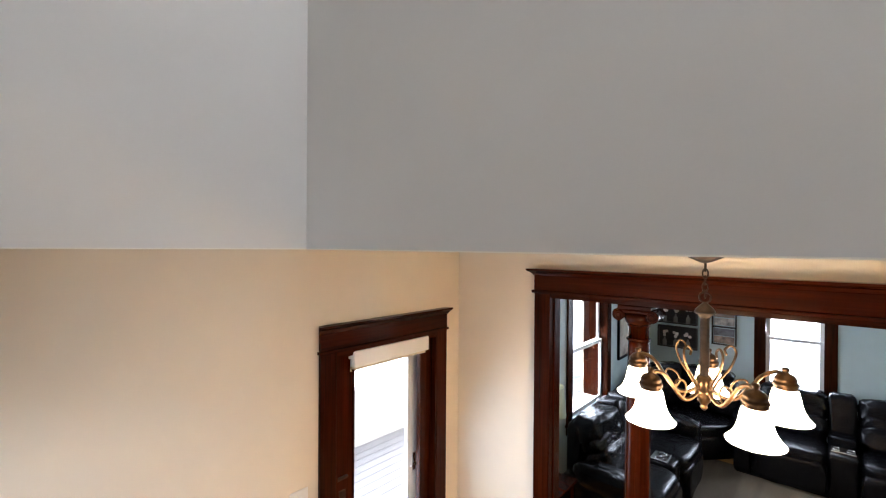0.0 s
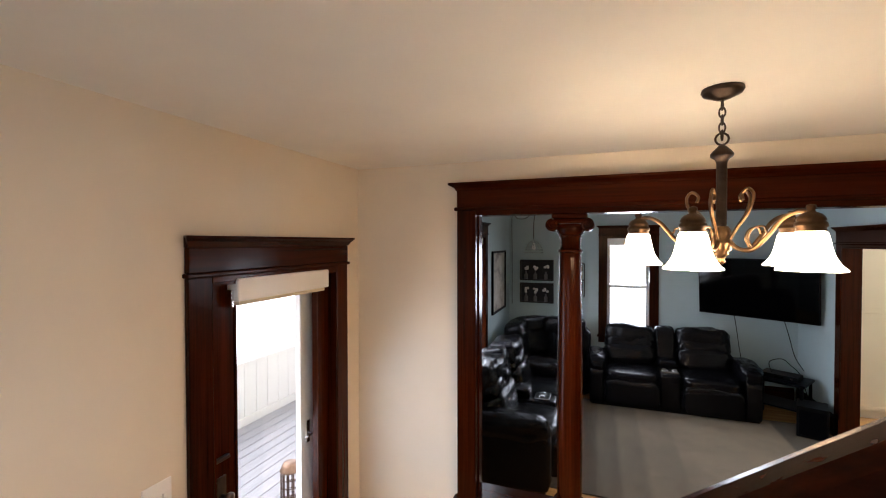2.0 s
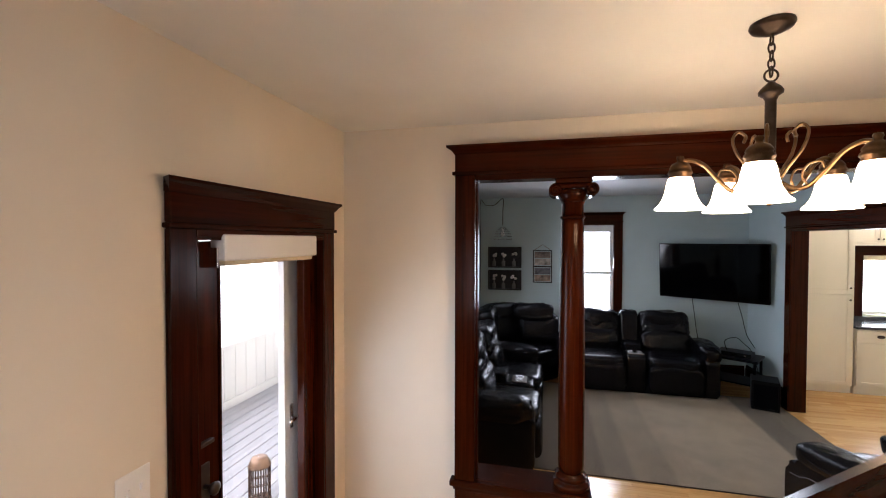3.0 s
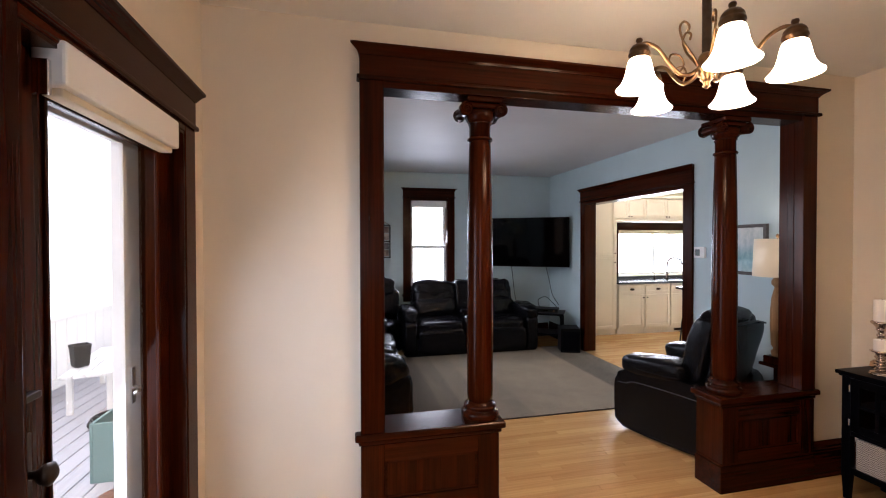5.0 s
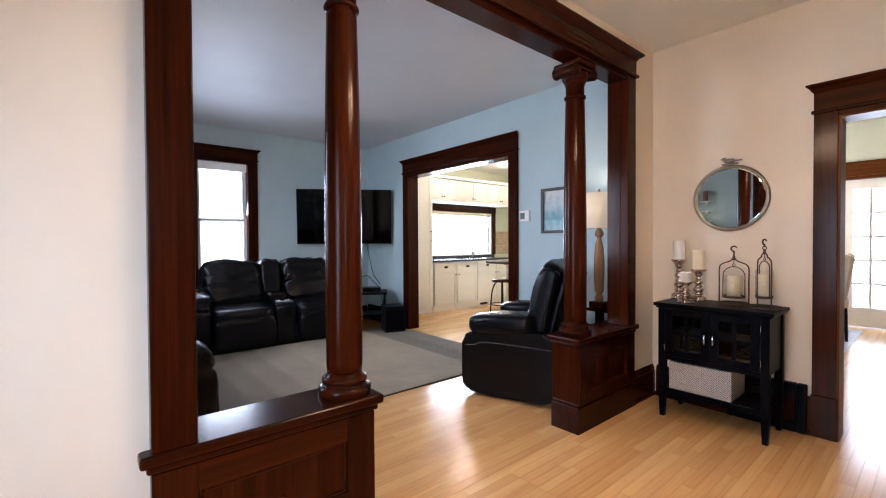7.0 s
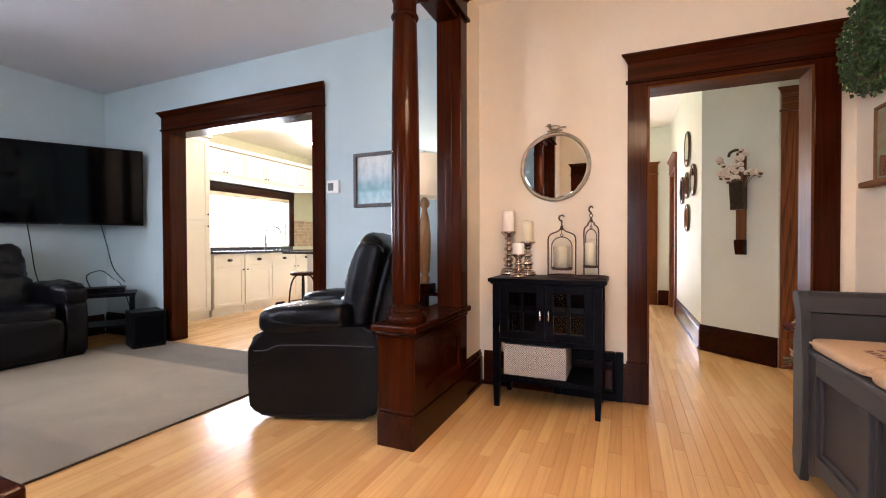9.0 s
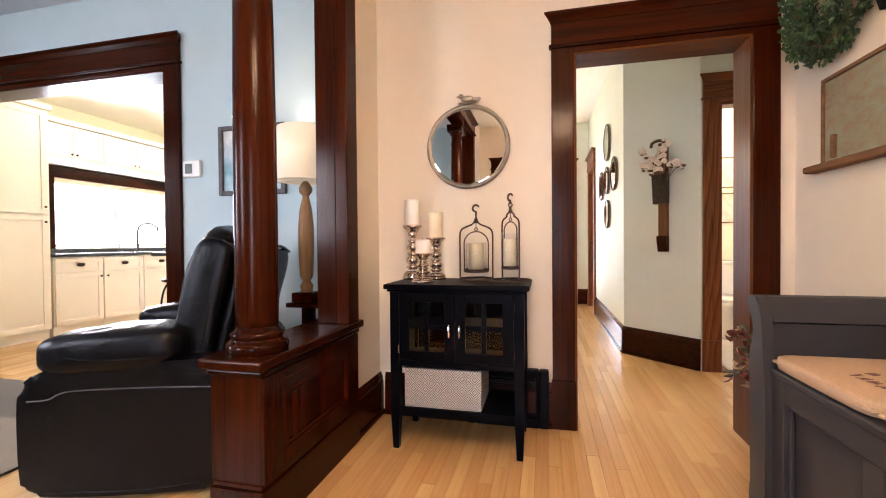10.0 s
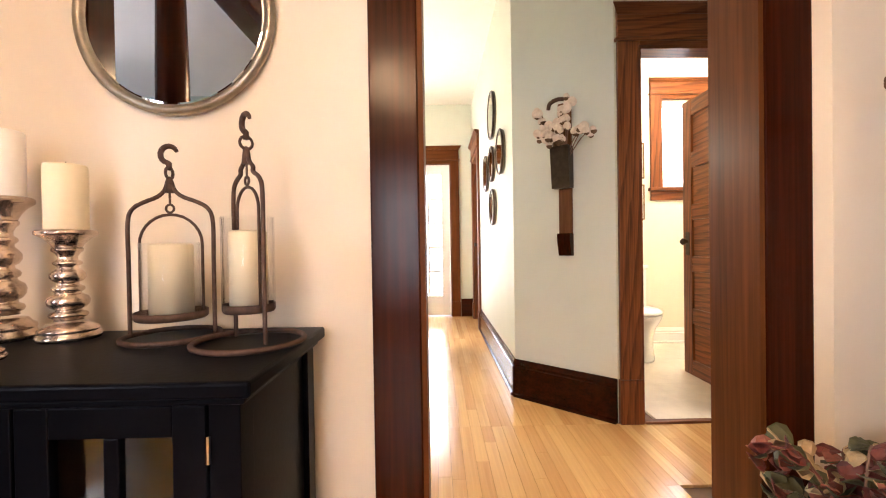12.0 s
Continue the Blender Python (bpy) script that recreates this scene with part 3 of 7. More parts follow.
# ---- colonnade ----
def colonnade():
    """Two half-walls with panelled faces and slab caps, each with a turned column, under a cased beam."""
    th = thing("colonnade", "dark mahogany room divider with columns on panelled half walls", "colonnade", kind="structure")
    F, K = 2.805, 2.968                      # faces of the casing towards the hall and the living room
    for x0, x1 in ((-1.58, -1.46), (1.29, 1.405)):
        part("side_post", B(x0, F, 0.615, x1, K, 2.43, bev=0.004), WOOD[2], th)
        inner = x1 if x0 < 0 else x0
        part("post_stop", B(inner - 0.004, F + 0.06, 0.62, inner + 0.008, K - 0.06, 2.40, bev=0.003), WOOD[2], th)
    part("beam", B(-1.459, F + 0.012, 2.40, 1.289, K - 0.012, 2.445, bev=0.004), WOOD[0], th)
    for f, o in ((F, -1), (K, 1)):
        lo, hi = sorted((f + o * 0.004, f - o * 0.06))
        part("frieze_board", B(-1.58, lo, 2.452, 1.405, hi, 2.556, bev=0.003), WOOD[0], th)
        lo, hi = sorted((f + o * 0.02, f - o * 0.05))
        part("bead", B(-1.594, lo, 2.43, 1.419, hi, 2.452, bev=0.006), WOOD[0], th)
        bm = bmesh.new()
        prof = [(-0.05, 0), (0.006, 0), (0.012, 0.012), (0.022, 0.02), (0.045, 0.034), (0.045, 0.046), (-0.05, 0.046)]
        A, C = [], []
        for d, h in prof:
            e = max(0, d)
            A.append(bm.verts.new((-1.58 - e, f + o * d, 2.556 + h)))
            C.append(bm.verts.new((1.405 + e, f + o * d, 2.556 + h)))
        bm.faces.new(A)
        bm.faces.new(C)
        for i in range(len(prof)):
            bm.faces.new((A[i], A[(i + 1) % len(prof)], C[(i + 1) % len(prof)], C[i]))
        part("crown_moulding", bm, WOOD[0], th)
    for x0, x1, cx, end in ((-1.58, -0.83, -0.905, 1), (0.665, 1.405, 0.785, -1)):
        p0, p1 = 2.825, 3.005
        body = part("half_wall", B(x0, p0, 0.0, x1, p1, 0.575), WOOD[2], th)
        s0, s1 = (x0 - 0.03, x1 + 0.035) if end > 0 else (x0 - 0.035, x1 + 0.03)
        part("cap_slab", B(s0, p0 - 0.035, 0.578, s1, p1 + 0.035, 0.615, bev=0.01, seg=3), WOOD[0], th)
        part("cap_cove", B(s0 + 0.018, p0 - 0.018, 0.552, s1 - 0.018, p1 + 0.018, 0.578, bev=0.008), WOOD[0], th)
        part("base_board", B(x0 - 0.012, p0 - 0.014, 0.0, x1 + 0.012, p1 + 0.014, 0.17, bev=0.005), WOOD[0], th)
        part("base_bead", B(x0 - 0.006, p0 - 0.008, 0.17, x1 + 0.006, p1 + 0.008, 0.19, bev=0.006), WOOD[0], th)
        for f, o in ((p0, -1), (p1, 1)):
            a, b = sorted((f, f + o * 0.014))
            part("panel_stile", B(x0, a, 0.19, x0 + 0.12, b, 0.55, bev=0.002), WOOD[2], th)
            part("panel_stile", B(x1 - 0.12, a, 0.19, x1, b, 0.55, bev=0.002), WOOD[2], th)
            part("panel_rail", B(x0 + 0.12, a, 0.46, x1 - 0.12, b, 0.55, bev=0.002), WOOD[0], th)
            part("panel_rail", B(x0 + 0.12, a, 0.19, x1 - 0.12, b, 0.26, bev=0.002), WOOD[0], th)
            for u0, w0, u1, w1 in ((x0 + 0.12, 0.26, x0 + 0.135, 0.46), (x1 - 0.135, 0.26, x1 - 0.12, 0.46), (x0 + 0.135, 0.445, x1 - 0.135, 0.46), (x0 + 0.135, 0.26, x1 - 0.135, 0.275)):
                lo, hi = sorted((f, f + o * 0.009))
                part("panel_moulding", B(u0, lo, w0, u1, hi, w1, bev=0.004), WOOD[0], th)
        cy = 2.92
        col = part("column", lathe([(0.070, 0.685), (0.0735, 0.74), (0.0745, 1.1), (0.0735, 1.4), (0.069, 1.8), (0.062, 2.14), (0.060, 2.19)], 40, (cx, cy, 0)), WOOD[2], th, smooth=True)
        part("column_base", lathe([(0.104, 0.615), (0.106, 0.62), (0.108, 0.635), (0.104, 0.648), (0.094, 0.653), (0.086, 0.657), (0.085, 0.665), (0.092, 0.672), (0.092, 0.68), (0.083, 0.688), (0.076, 0.692), (0.072, 0.705)], 40, (cx, cy, 0)), WOOD[0], col, smooth=True)
        part("neck_ring", lathe([(0.058, 2.17), (0.069, 2.174), (0.072, 2.182), (0.069, 2.19), (0.058, 2.194)], 32, (cx, cy, 0)), WOOD[0], col, smooth=True)
        part("neck", lathe([(0.060, 2.19), (0.060, 2.262), (0.066, 2.266), (0.066, 2.272), (0.062, 2.276), (0.066, 2.29)], 32, (cx, cy, 0)), WOOD[2], col, smooth=True)
        cap = part("capital", lathe([(0.06, 2.27), (0.074, 2.285), (0.084, 2.305), (0.086, 2.325), (0.08, 2.34)], 32, (cx, cy, 0)), WOOD[0], col, smooth=True)
        part("abacus", B(cx - 0.10, cy - 0.10, 2.372, cx + 0.10, cy + 0.10, 2.40, bev=0.008), WOOD[0], cap)
        part("volute_band", B(cx - 0.10, cy - 0.078, 2.345, cx + 0.10, cy + 0.078, 2.372, bev=0.012), WOOD[0], cap)
        for sx in (-1, 1):
            bm = bmesh.new()
            spiral = []
            for i in range(40):
                a, r = 0.35 * i, 0.036 * (1 - i / 46)
                spiral.append((cx + sx * (0.098 + r * math.sin(a)), cy - 0.082, 2.334 + r * math.cos(a)))
            tube(spiral, 0.006, 6, bm)
            tube([(q[0], cy + 0.082, q[2]) for q in spiral], 0.006, 6, bm)
            tube([(cx + sx * 0.098, cy - 0.08, 2.334), (cx + sx * 0.098, cy - 0.04, 2.334), (cx + sx * 0.098, cy, 2.334), (cx + sx * 0.098, cy + 0.04, 2.334), (cx + sx * 0.098, cy + 0.08, 2.334)], [0.036, 0.03, 0.027, 0.03, 0.036], 20, bm)
            part("volute", bm, WOOD[1], cap, smooth=True)
    return th


colonnade()


# ---- staircase ----
def staircase():
    th = thing("staircase", "dark wooden staircase with a landing, newel post and handrail", "staircase", kind="structure")
    rise, run = 0.187, 0.28
    for i in range(2):
        part("lower_step", B(-2.315, 1.20 - 0.0 + (0.25 if i == 0 else 0) - 0.25, 0, -1.33, 1.45 - 0.25 * i, rise * (i + 1)), WOOD[0], th)
    part("landing", B(-2.315, -0.4, 0, -1.45, 0.95, rise * 3), WOOD[1], th)
    k = 0
    while k < 11:
        x0 = -1.45 + run * k
        part("tread", B(x0 - 0.02, -0.4, rise * (k + 4) - 0.03, x0 + run, 0.62, rise * (k + 4), bev=0.008), WOOD[1], th)
        part("riser", B(x0, -0.4, rise * (k + 3), x0 + 0.02, 0.62, rise * (k + 4) - 0.03), WOOD[1], th)
        k += 1
    part("upper_landing", B(1.66, -0.4, 2.905, 2.45, 0.62, 3.0), WOOD[1], th)
    s = rise / run
    z = lambda x: rise * 3 + (x + 1.45) * s
    bm = prism([(-1.265, 0), (1.70, 0), (1.70, z(1.70) + 0.12), (-1.265, z(-1.265) + 0.12)], 0.625, 0.66, 1)
    part("skirt_wall", bm, WALL_BEIGE, th, "beige painted wall below the stair string")
    bm = prism([(-1.27, z(-1.27) - 0.12), (0.35, z(0.35) - 0.12), (0.35, z(0.35) + 0.16), (-1.27, z(-1.27) + 0.16)], 0.66, 0.68, 1)
    part("string_board", bm, WOOD[0], th)
    # newel with a stepped cap
    nx, ny = -1.335, 0.65
    nw = part("newel_post", B(nx - 0.055, ny - 0.055, 0, nx + 0.055, ny + 0.055, 1.50, bev=0.004), WOOD[2], th)
    part("newel_collar", B(nx - 0.075, ny - 0.075, 1.46, nx + 0.075, ny + 0.075, 1.495, bev=0.008), WOOD[0], nw)
    part("newel_flange", B(nx - 0.088, ny - 0.088, 1.553, nx + 0.088, ny + 0.088, 1.573, bev=0.006), WOOD[0], nw)
    part("newel_neck", B(nx - 0.062, ny - 0.062, 1.495, nx + 0.062, ny + 0.062, 1.553), WOOD[0], nw)
    part("newel_cap", B(nx - 0.070, ny - 0.070, 1.573, nx + 0.070, ny + 0.070, 1.62, bev=0.004), WOOD[0], nw)
    rail = lambda x: 1.60 + (x + 1.27) * s - 0.06 * max(0.0, 1 - (x + 1.27) / 0.35) ** 2
    a, b = -1.26, 0.36
    prof = [(-0.035, -0.02), (0.035, -0.02), (0.035, 0.005), (0.026, 0.024), (0.010, 0.031), (-0.010, 0.031), (-0.026, 0.024), (-0.035, 0.005)]
    bm = bmesh.new()
    runs = [[bm.verts.new((x, ny + u, rail(x) + w)) for u, w in prof] for x in (a, -1.20, -1.14, -1.08, -1.02, -0.96, -0.92, b)]
    bm.faces.new(runs[0])
    bm.faces.new(runs[-1])
    for A, C in zip(runs, runs[1:]):
        for i in range(len(prof)):
            bm.faces.new((A[i], A[(i + 1) % len(prof)], C[(i + 1) % len(prof)], C[i]))
    part("handrail", bm, WOOD[0], th)
    x = -1.17
    while x < 0.34:
        part("baluster", B(x - 0.014, ny + 0.012, z(x) + 0.12, x + 0.014, ny + 0.04, rail(x) - 0.02), WOOD[2], th)
        x += 0.125
    return th


staircase()
# ---- outside ----
SKYGLOW = glow("overcast_daylight", (0.93, 0.97, 1.0), 4.0, (0.9, 0.9, 0.9))
def backdrop(name, *a):
    return tagged(link(name, B(*a), SKYGLOW), "bright overcast sky beyond the glass", "backdrop", kind="structure")


backdrop("backdrop_street", -6.2, -1.5, -1.0, -6.1, 16.0, 6.5)
backdrop("backdrop_garden", -2.6, 9.4, -1.0, 2.0, 9.5, 5.0)
backdrop("backdrop_kitchen", 2.2, 9.0, -1.0, 6.4, 9.1, 4.0)
backdrop("backdrop_back", 8.4, 0.2, -1.0, 8.5, 4.2, 4.0)
backdrop("backdrop_landing", -3.0, -2.1, 0.0, -0.6, -2.0, 4.0)
backdrop("backdrop_bath", 5.9, -2.4, 0.0, 6.0, 0.6, 4.0)
DECK = wood("weathered_deck", (0.40, 0.40, 0.43), (0.58, 0.58, 0.61), 1, 0.8, 0.8, 0.0)
porch = thing("porch_deck", "weathered grey plank porch deck", "deck", kind="structure")
for i in range(18):
    part("plank", B(-2.52 - 0.14 * (i + 1) + 0.008, -0.6, -0.12, -2.52 - 0.14 * i, 9.2, -0.08, bev=0.004), DECK, porch)
# made-up ground slab; its pale colour stands in for bright daylight outside
tagged(link("ground", B(-6.1, -1.5, -0.5, -2.6, 16.0, -0.45), plain("brightened_ground", (0.62, 0.62, 0.62), 0.9, 0, 0.1, 3)), "made-up ground beyond the porch, coloured pale for outdoor brightness", "ground", kind="structure")


def porch_wall():
    th = thing("porch_half_wall", "white painted board half wall along the porch", "half wall")
    x = -4.95
    part("cap", B(x - 0.07, 0.2, 0.70, x + 0.07, 9.0, 0.745, bev=0.008), WHITE, th)
    part("base_rail", B(x - 0.03, 0.2, -0.078, x + 0.035, 9.0, 0.03, bev=0.006), WHITE, th)
    for i in range(44):
        part("board", B(x - 0.015, 0.2 + 0.2 * i, 0.03, x + 0.015, 0.394 + 0.2 * i, 0.70, bev=0.004), WHITE, th)
    for y in (0.2, 3.1, 6.1, 9.0):
        part("post", B(x - 0.06, y - 0.06, -0.08, x + 0.06, y + 0.06, 0.84, bev=0.006), WHITE, th)


porch_wall()


def porch_clutter():
    """What stands along the porch: a white bench, a dark box on it, a coiled hose and a low brown stool."""
    bn = thing("porch_bench", "low white slatted bench on the porch", "bench", pose(-4.25, 6.0, -0.08, 0, 0, 12))
    for k in range(4):
        part("slat", B(-0.20 + 0.105 * k, -0.65, 0.38, -0.105 + 0.105 * k, 0.65, 0.41, bev=0.004), WHITE, bn)
    for y in (-0.55, 0.50):
        for u in (-0.18, 0.14):
            part("leg", B(u, y, 0, u + 0.05, y + 0.05, 0.38, bev=0.004), WHITE, bn)
    bx = thing("planter_pot", "small dark square pot on the porch bench", "plant pot", pose(-4.33, 5.70, 0.331))
    part("pot", lathe([(0.07, 0), (0.085, 0.02), (0.10, 0.20), (0.108, 0.20), (0.108, 0.23), (0.095, 0.23), (0.09, 0.19), (0.001, 0.18)], 4), PLASTIC, bx)
    hs = thing("garden_hose", "dark garden hose coiled on the porch deck", "hose", pose(-3.75, 5.15, -0.08))
    part("coil", tube(smooth_path([(0.22 * math.cos(0.6 * i) * (1 - 0.006 * i), 0.22 * math.sin(0.6 * i) * (1 - 0.006 * i), 0.014 + 0.0022 * i) for i in range(36)], 3), 0.012, 6), PLASTIC, hs, smooth=True)
    so = thing("porch_stool", "low round brown wooden stool on the porch", "stool", pose(-2.98, 3.52, -0.08))
    part("seat", lathe([(0.15, 0.11), (0.165, 0.12), (0.165, 0.135), (0.15, 0.145), (0.001, 0.143)], 28), OAK[0], so, smooth=True)
    for k in range(3):
        a = 2.1 * k + 0.4
        part("leg", tube([(0.10 * math.cos(a), 0.10 * math.sin(a), 0.12), (0.13 * math.cos(a), 0.13 * math.sin(a), 0.0)], [0.014, 0.011], 8), OAK[2], so)


porch_clutter()
TEAL = paint("faded_teal_paint", (0.14, 0.24, 0.23), 0.6)
pl = thing("planter_box", "faded teal wooden planter box on the porch", "planter", pose(-3.20, 4.22, -0.08))
for a in ((-0.2, -0.2, 0, -0.18, 0.2, 0.42), (0.18, -0.2, 0, 0.2, 0.2, 0.42), (-0.18, -0.2, 0, 0.18, -0.18, 0.42), (-0.18, 0.18, 0, 0.18, 0.2, 0.42)):
    part("side", B(*a, bev=0.003), TEAL, pl)
part("soil", B(-0.18, -0.18, 0, 0.18, 0.18, 0.34), plain("soil", (0.06, 0.045, 0.03), 0.9), pl)
lt = thing("porch_lantern", "dark pierced metal candle lantern on the porch", "lantern", pose(-3.30, 3.30, -0.08))
part("base", lathe([(0.09, 0), (0.09, 0.03)], 20), IRON, lt)
for i in range(12):
    a = math.pi / 6 * i
    part("bar", tube([(0.08 * math.cos(a), 0.08 * math.sin(a), 0.03), (0.08 * math.cos(a), 0.08 * math.sin(a), 0.30)], 0.006, 6), IRON, lt)
for z in (0.10, 0.17, 0.24):
    part("hoop", tube(ring_pts((0, 0, z), 0.08, 20), 0.005, 6, closed=True), IRON, lt)
part("lid", lathe([(0.085, 0.30), (0.09, 0.31), (0.07, 0.35), (0.06, 0.37)], 20), plain("copper_lid", (0.30, 0.19, 0.13), 0.4, 0.8), lt, smooth=True)


# ---- street door ----
def street_door():
    th = thing("street_door", "dark mahogany street door with one tall glass pane and a white roller blind", "door")
    x0, x1 = -2.40, -2.355
    part("stile", B(x0, 1.655, 0.01, x1, 1.805, 2.045, bev=0.003), WOOD[2], th)
    part("stile", B(x0, 2.44, 0.01, x1, 2.545, 2.045, bev=0.003), WOOD[2], th)
    part("rail", B(x0, 1.805, 1.955, x1, 2.44, 2.045, bev=0.003), WOOD[1], th)
    part("rail", B(x0, 1.805, 0.01, x1, 2.44, 0.26, bev=0.003), WOOD[1], th)
    p = part("pane", B(-2.382, 1.80, 0.255, -2.377, 2.445, 1.96), PANE, th)
    p.visible_shadow = False
    for a in ((1.805, 0.26, 1.817, 1.955), (2.428, 0.26, 2.44, 1.955), (1.817, 0.26, 2.428, 0.272), (1.817, 1.943, 2.428, 1.955)):
        part("glazing_bead", B(-2.362, a[0], a[1], -2.348, a[2], a[3], bev=0.003), WOOD[2], th)
    pl = part("lock_plate", B(-2.356, 1.70, 0.93, -2.350, 1.75, 1.17, bev=0.003), BRONZE, th, "dark bronze lock plate")
    part("knob", tube([(-2.352, 1.725, 1.08), (-2.33, 1.725, 1.08), (-2.315, 1.725, 1.08), (-2.30, 1.725, 1.08), (-2.29, 1.725, 1.08)], [0.01, 0.009, 0.022, 0.026, 0.012], 16), BRONZE, pl, smooth=True)
    part("chain_bolt", B(-2.356, 1.66, 1.245, -2.335, 1.76, 1.262, bev=0.003), BRONZE, th, "small dark sliding bolt")
    # roller blind in its cassette on the casing
    bl = part("blind_cassette", B(-2.354, 1.765, 1.965, -2.282, 2.455, 2.072, bev=0.008), WHITE, th, "white roller blind cassette")
    part("blind_fabric", B(-2.345, 1.785, 1.945, -2.30, 2.435, 1.965, bev=0.004), LINEN, bl)
    part("bracket", B(-2.35, 1.752, 1.94, -2.31, 1.765, 2.02, bev=0.002), CHROME, bl)


street_door()


def storm_door():
    th = thing("storm_door", "white aluminium storm door outside the street door", "door")
    x0, x1 = -2.494, -2.462
    part("stile", B(x0, 1.655, 0.0, x1, 1.72, 2.045, bev=0.003), WHITE, th)
    part("stile", B(x0, 2.40, 0.0, x1, 2.545, 2.045, bev=0.003), WHITE, th)
    part("rail", B(x0, 1.72, 1.97, x1, 2.40, 2.045, bev=0.003), WHITE, th)
    part("rail", B(x0, 1.72, 0.0, x1, 2.40, 0.2, bev=0.003), WHITE, th)
    part("glass_stop", B(x1, 2.395, 0.2, x1 + 0.012, 2.41, 1.97, bev=0.002), WHITE, th)
    h = part("handle_plate", B(x1, 2.455, 0.98, x1 + 0.008, 2.485, 1.12, bev=0.002), CHROME, th, "brushed metal storm door handle")
    part("lever", tube([(x1 + 0.006, 2.47, 1.04), (x1 + 0.035, 2.47, 1.04), (x1 + 0.04, 2.45, 1.04), (x1 + 0.04, 2.40, 1.04)], 0.007, 8), CHROME, h, smooth=True)


storm_door()
sw = thing("light_switch", "white wall plate with a toggle switch", "light switch", pose(XD, 1.40, 1.26))
part("plate", B(0, -0.058, -0.06, 0.006, 0.058, 0.06, bev=0.003), WHITE, sw)
part("toggle", B(0.006, 0.018, -0.012, 0.014, 0.028, 0.012, bev=0.002), WHITE, sw)
part("toggle", B(0.006, -0.028, -0.012, 0.014, -0.018, 0.012, bev=0.002), WHITE, sw)


# ---- chandelier ----
def chandelier():
    cx, cy = -0.363, 1.91
    th = thing("chandelier", "antique brass five-arm chandelier with lit frosted bell shades", "chandelier", pose(cx, cy, 0))
    part("canopy", lathe([(0.060, 2.739), (0.062, 2.731), (0.056, 2.720), (0.028, 2.707), (0.011, 2.70)], 32), BRONZE, th, smooth=True)
    z, k = 2.70, 0
    while z > 2.585:
        pts = [(0.009 * math.cos(a) if k % 2 else 0, 0 if k % 2 else 0.009 * math.cos(a), z - 0.014 + 0.017 * math.sin(a)) for a in [2 * math.pi * i / 14 for i in range(14)]]
        part("chain_link", tube(pts, 0.0028, 6, closed=True), BRONZE, th)
        z -= 0.025
        k += 1
    part("ring", tube(ring_pts((0, 0, 2.574), 0.019, 20, "xz"), 0.0035, 6, closed=True), BRONZE, th)
    part("stem", lathe([(0.006, 2.556), (0.012, 2.550), (0.028, 2.534), (0.034, 2.524), (0.033, 2.516), (0.020, 2.506), (0.0155, 2.495), (0.0155, 2.288), (0.018, 2.278)], 24), BRONZE, th, smooth=True)
    part("hub", lathe([(0.02, 2.288), (0.026, 2.278), (0.03, 2.263), (0.026, 2.248), (0.034, 2.238), (0.036, 2.228), (0.028, 2.218), (0.03, 2.21), (0.02, 2.203), (0.022, 2.195), (0.014, 2.188), (0.010, 2.178), (0.013, 2.171), (0.004, 2.161)], 28), BRASS, th, smooth=True)
    for i in range(5):
        a = radians(25 + 72 * i)
        c, s = math.cos(a), math.sin(a)
        P = lambda r, z, o=0.0: (r * c - o * s, r * s + o * c, z)
        arm = part("arm", tube(smooth_path([P(0.025, 2.238), P(0.06, 2.213), P(0.10, 2.213), P(0.14, 2.253), P(0.18, 2.303), P(0.22, 2.322), P(0.25, 2.315)], 6), 0.007, 8), BRASS, th, smooth=True)
        part("scroll", tube(smooth_path([P(0.03, 2.243), P(0.05, 2.278), P(0.085, 2.328), P(0.10, 2.378), P(0.085, 2.403), P(0.065, 2.388), P(0.07, 2.368)], 5), 0.0045, 6), BRASS, arm, smooth=True)
        part("small_scroll", tube(smooth_path([P(0.10, 2.218), P(0.085, 2.248), P(0.10, 2.278), P(0.13, 2.283), P(0.14, 2.263)], 5), 0.0035, 6), BRASS, arm, smooth=True)
        x, y = 0.25 * c, 0.25 * s
        part("socket", lathe([(0.002, 2.340), (0.010, 2.338), (0.012, 2.331), (0.009, 2.324), (0.011, 2.319), (0.024, 2.313), (0.031, 2.304), (0.034, 2.297), (0.031, 2.293), (0.036, 2.288), (0.038, 2.279), (0.033, 2.274), (0.035, 2.268), (0.032, 2.264)], 24, (x, y, 0)), AGED, arm, smooth=True)
        part("shade", lathe([(0.030, 2.268), (0.037, 2.260), (0.042, 2.240), (0.046, 2.218), (0.053, 2.194), (0.065, 2.173), (0.079, 2.159), (0.078, 2.156), (0.063, 2.169), (0.051, 2.191), (0.044, 2.218), (0.040, 2.238), (0.033, 2.258)], 32, (x, y, 0)), SHADE, arm, "lit frosted glass bell shade", smooth=True)
        bulb("chandelier_bulb", (cx + x, cy + y, 2.143), CHANDELIER_WATTS)


chandelier()


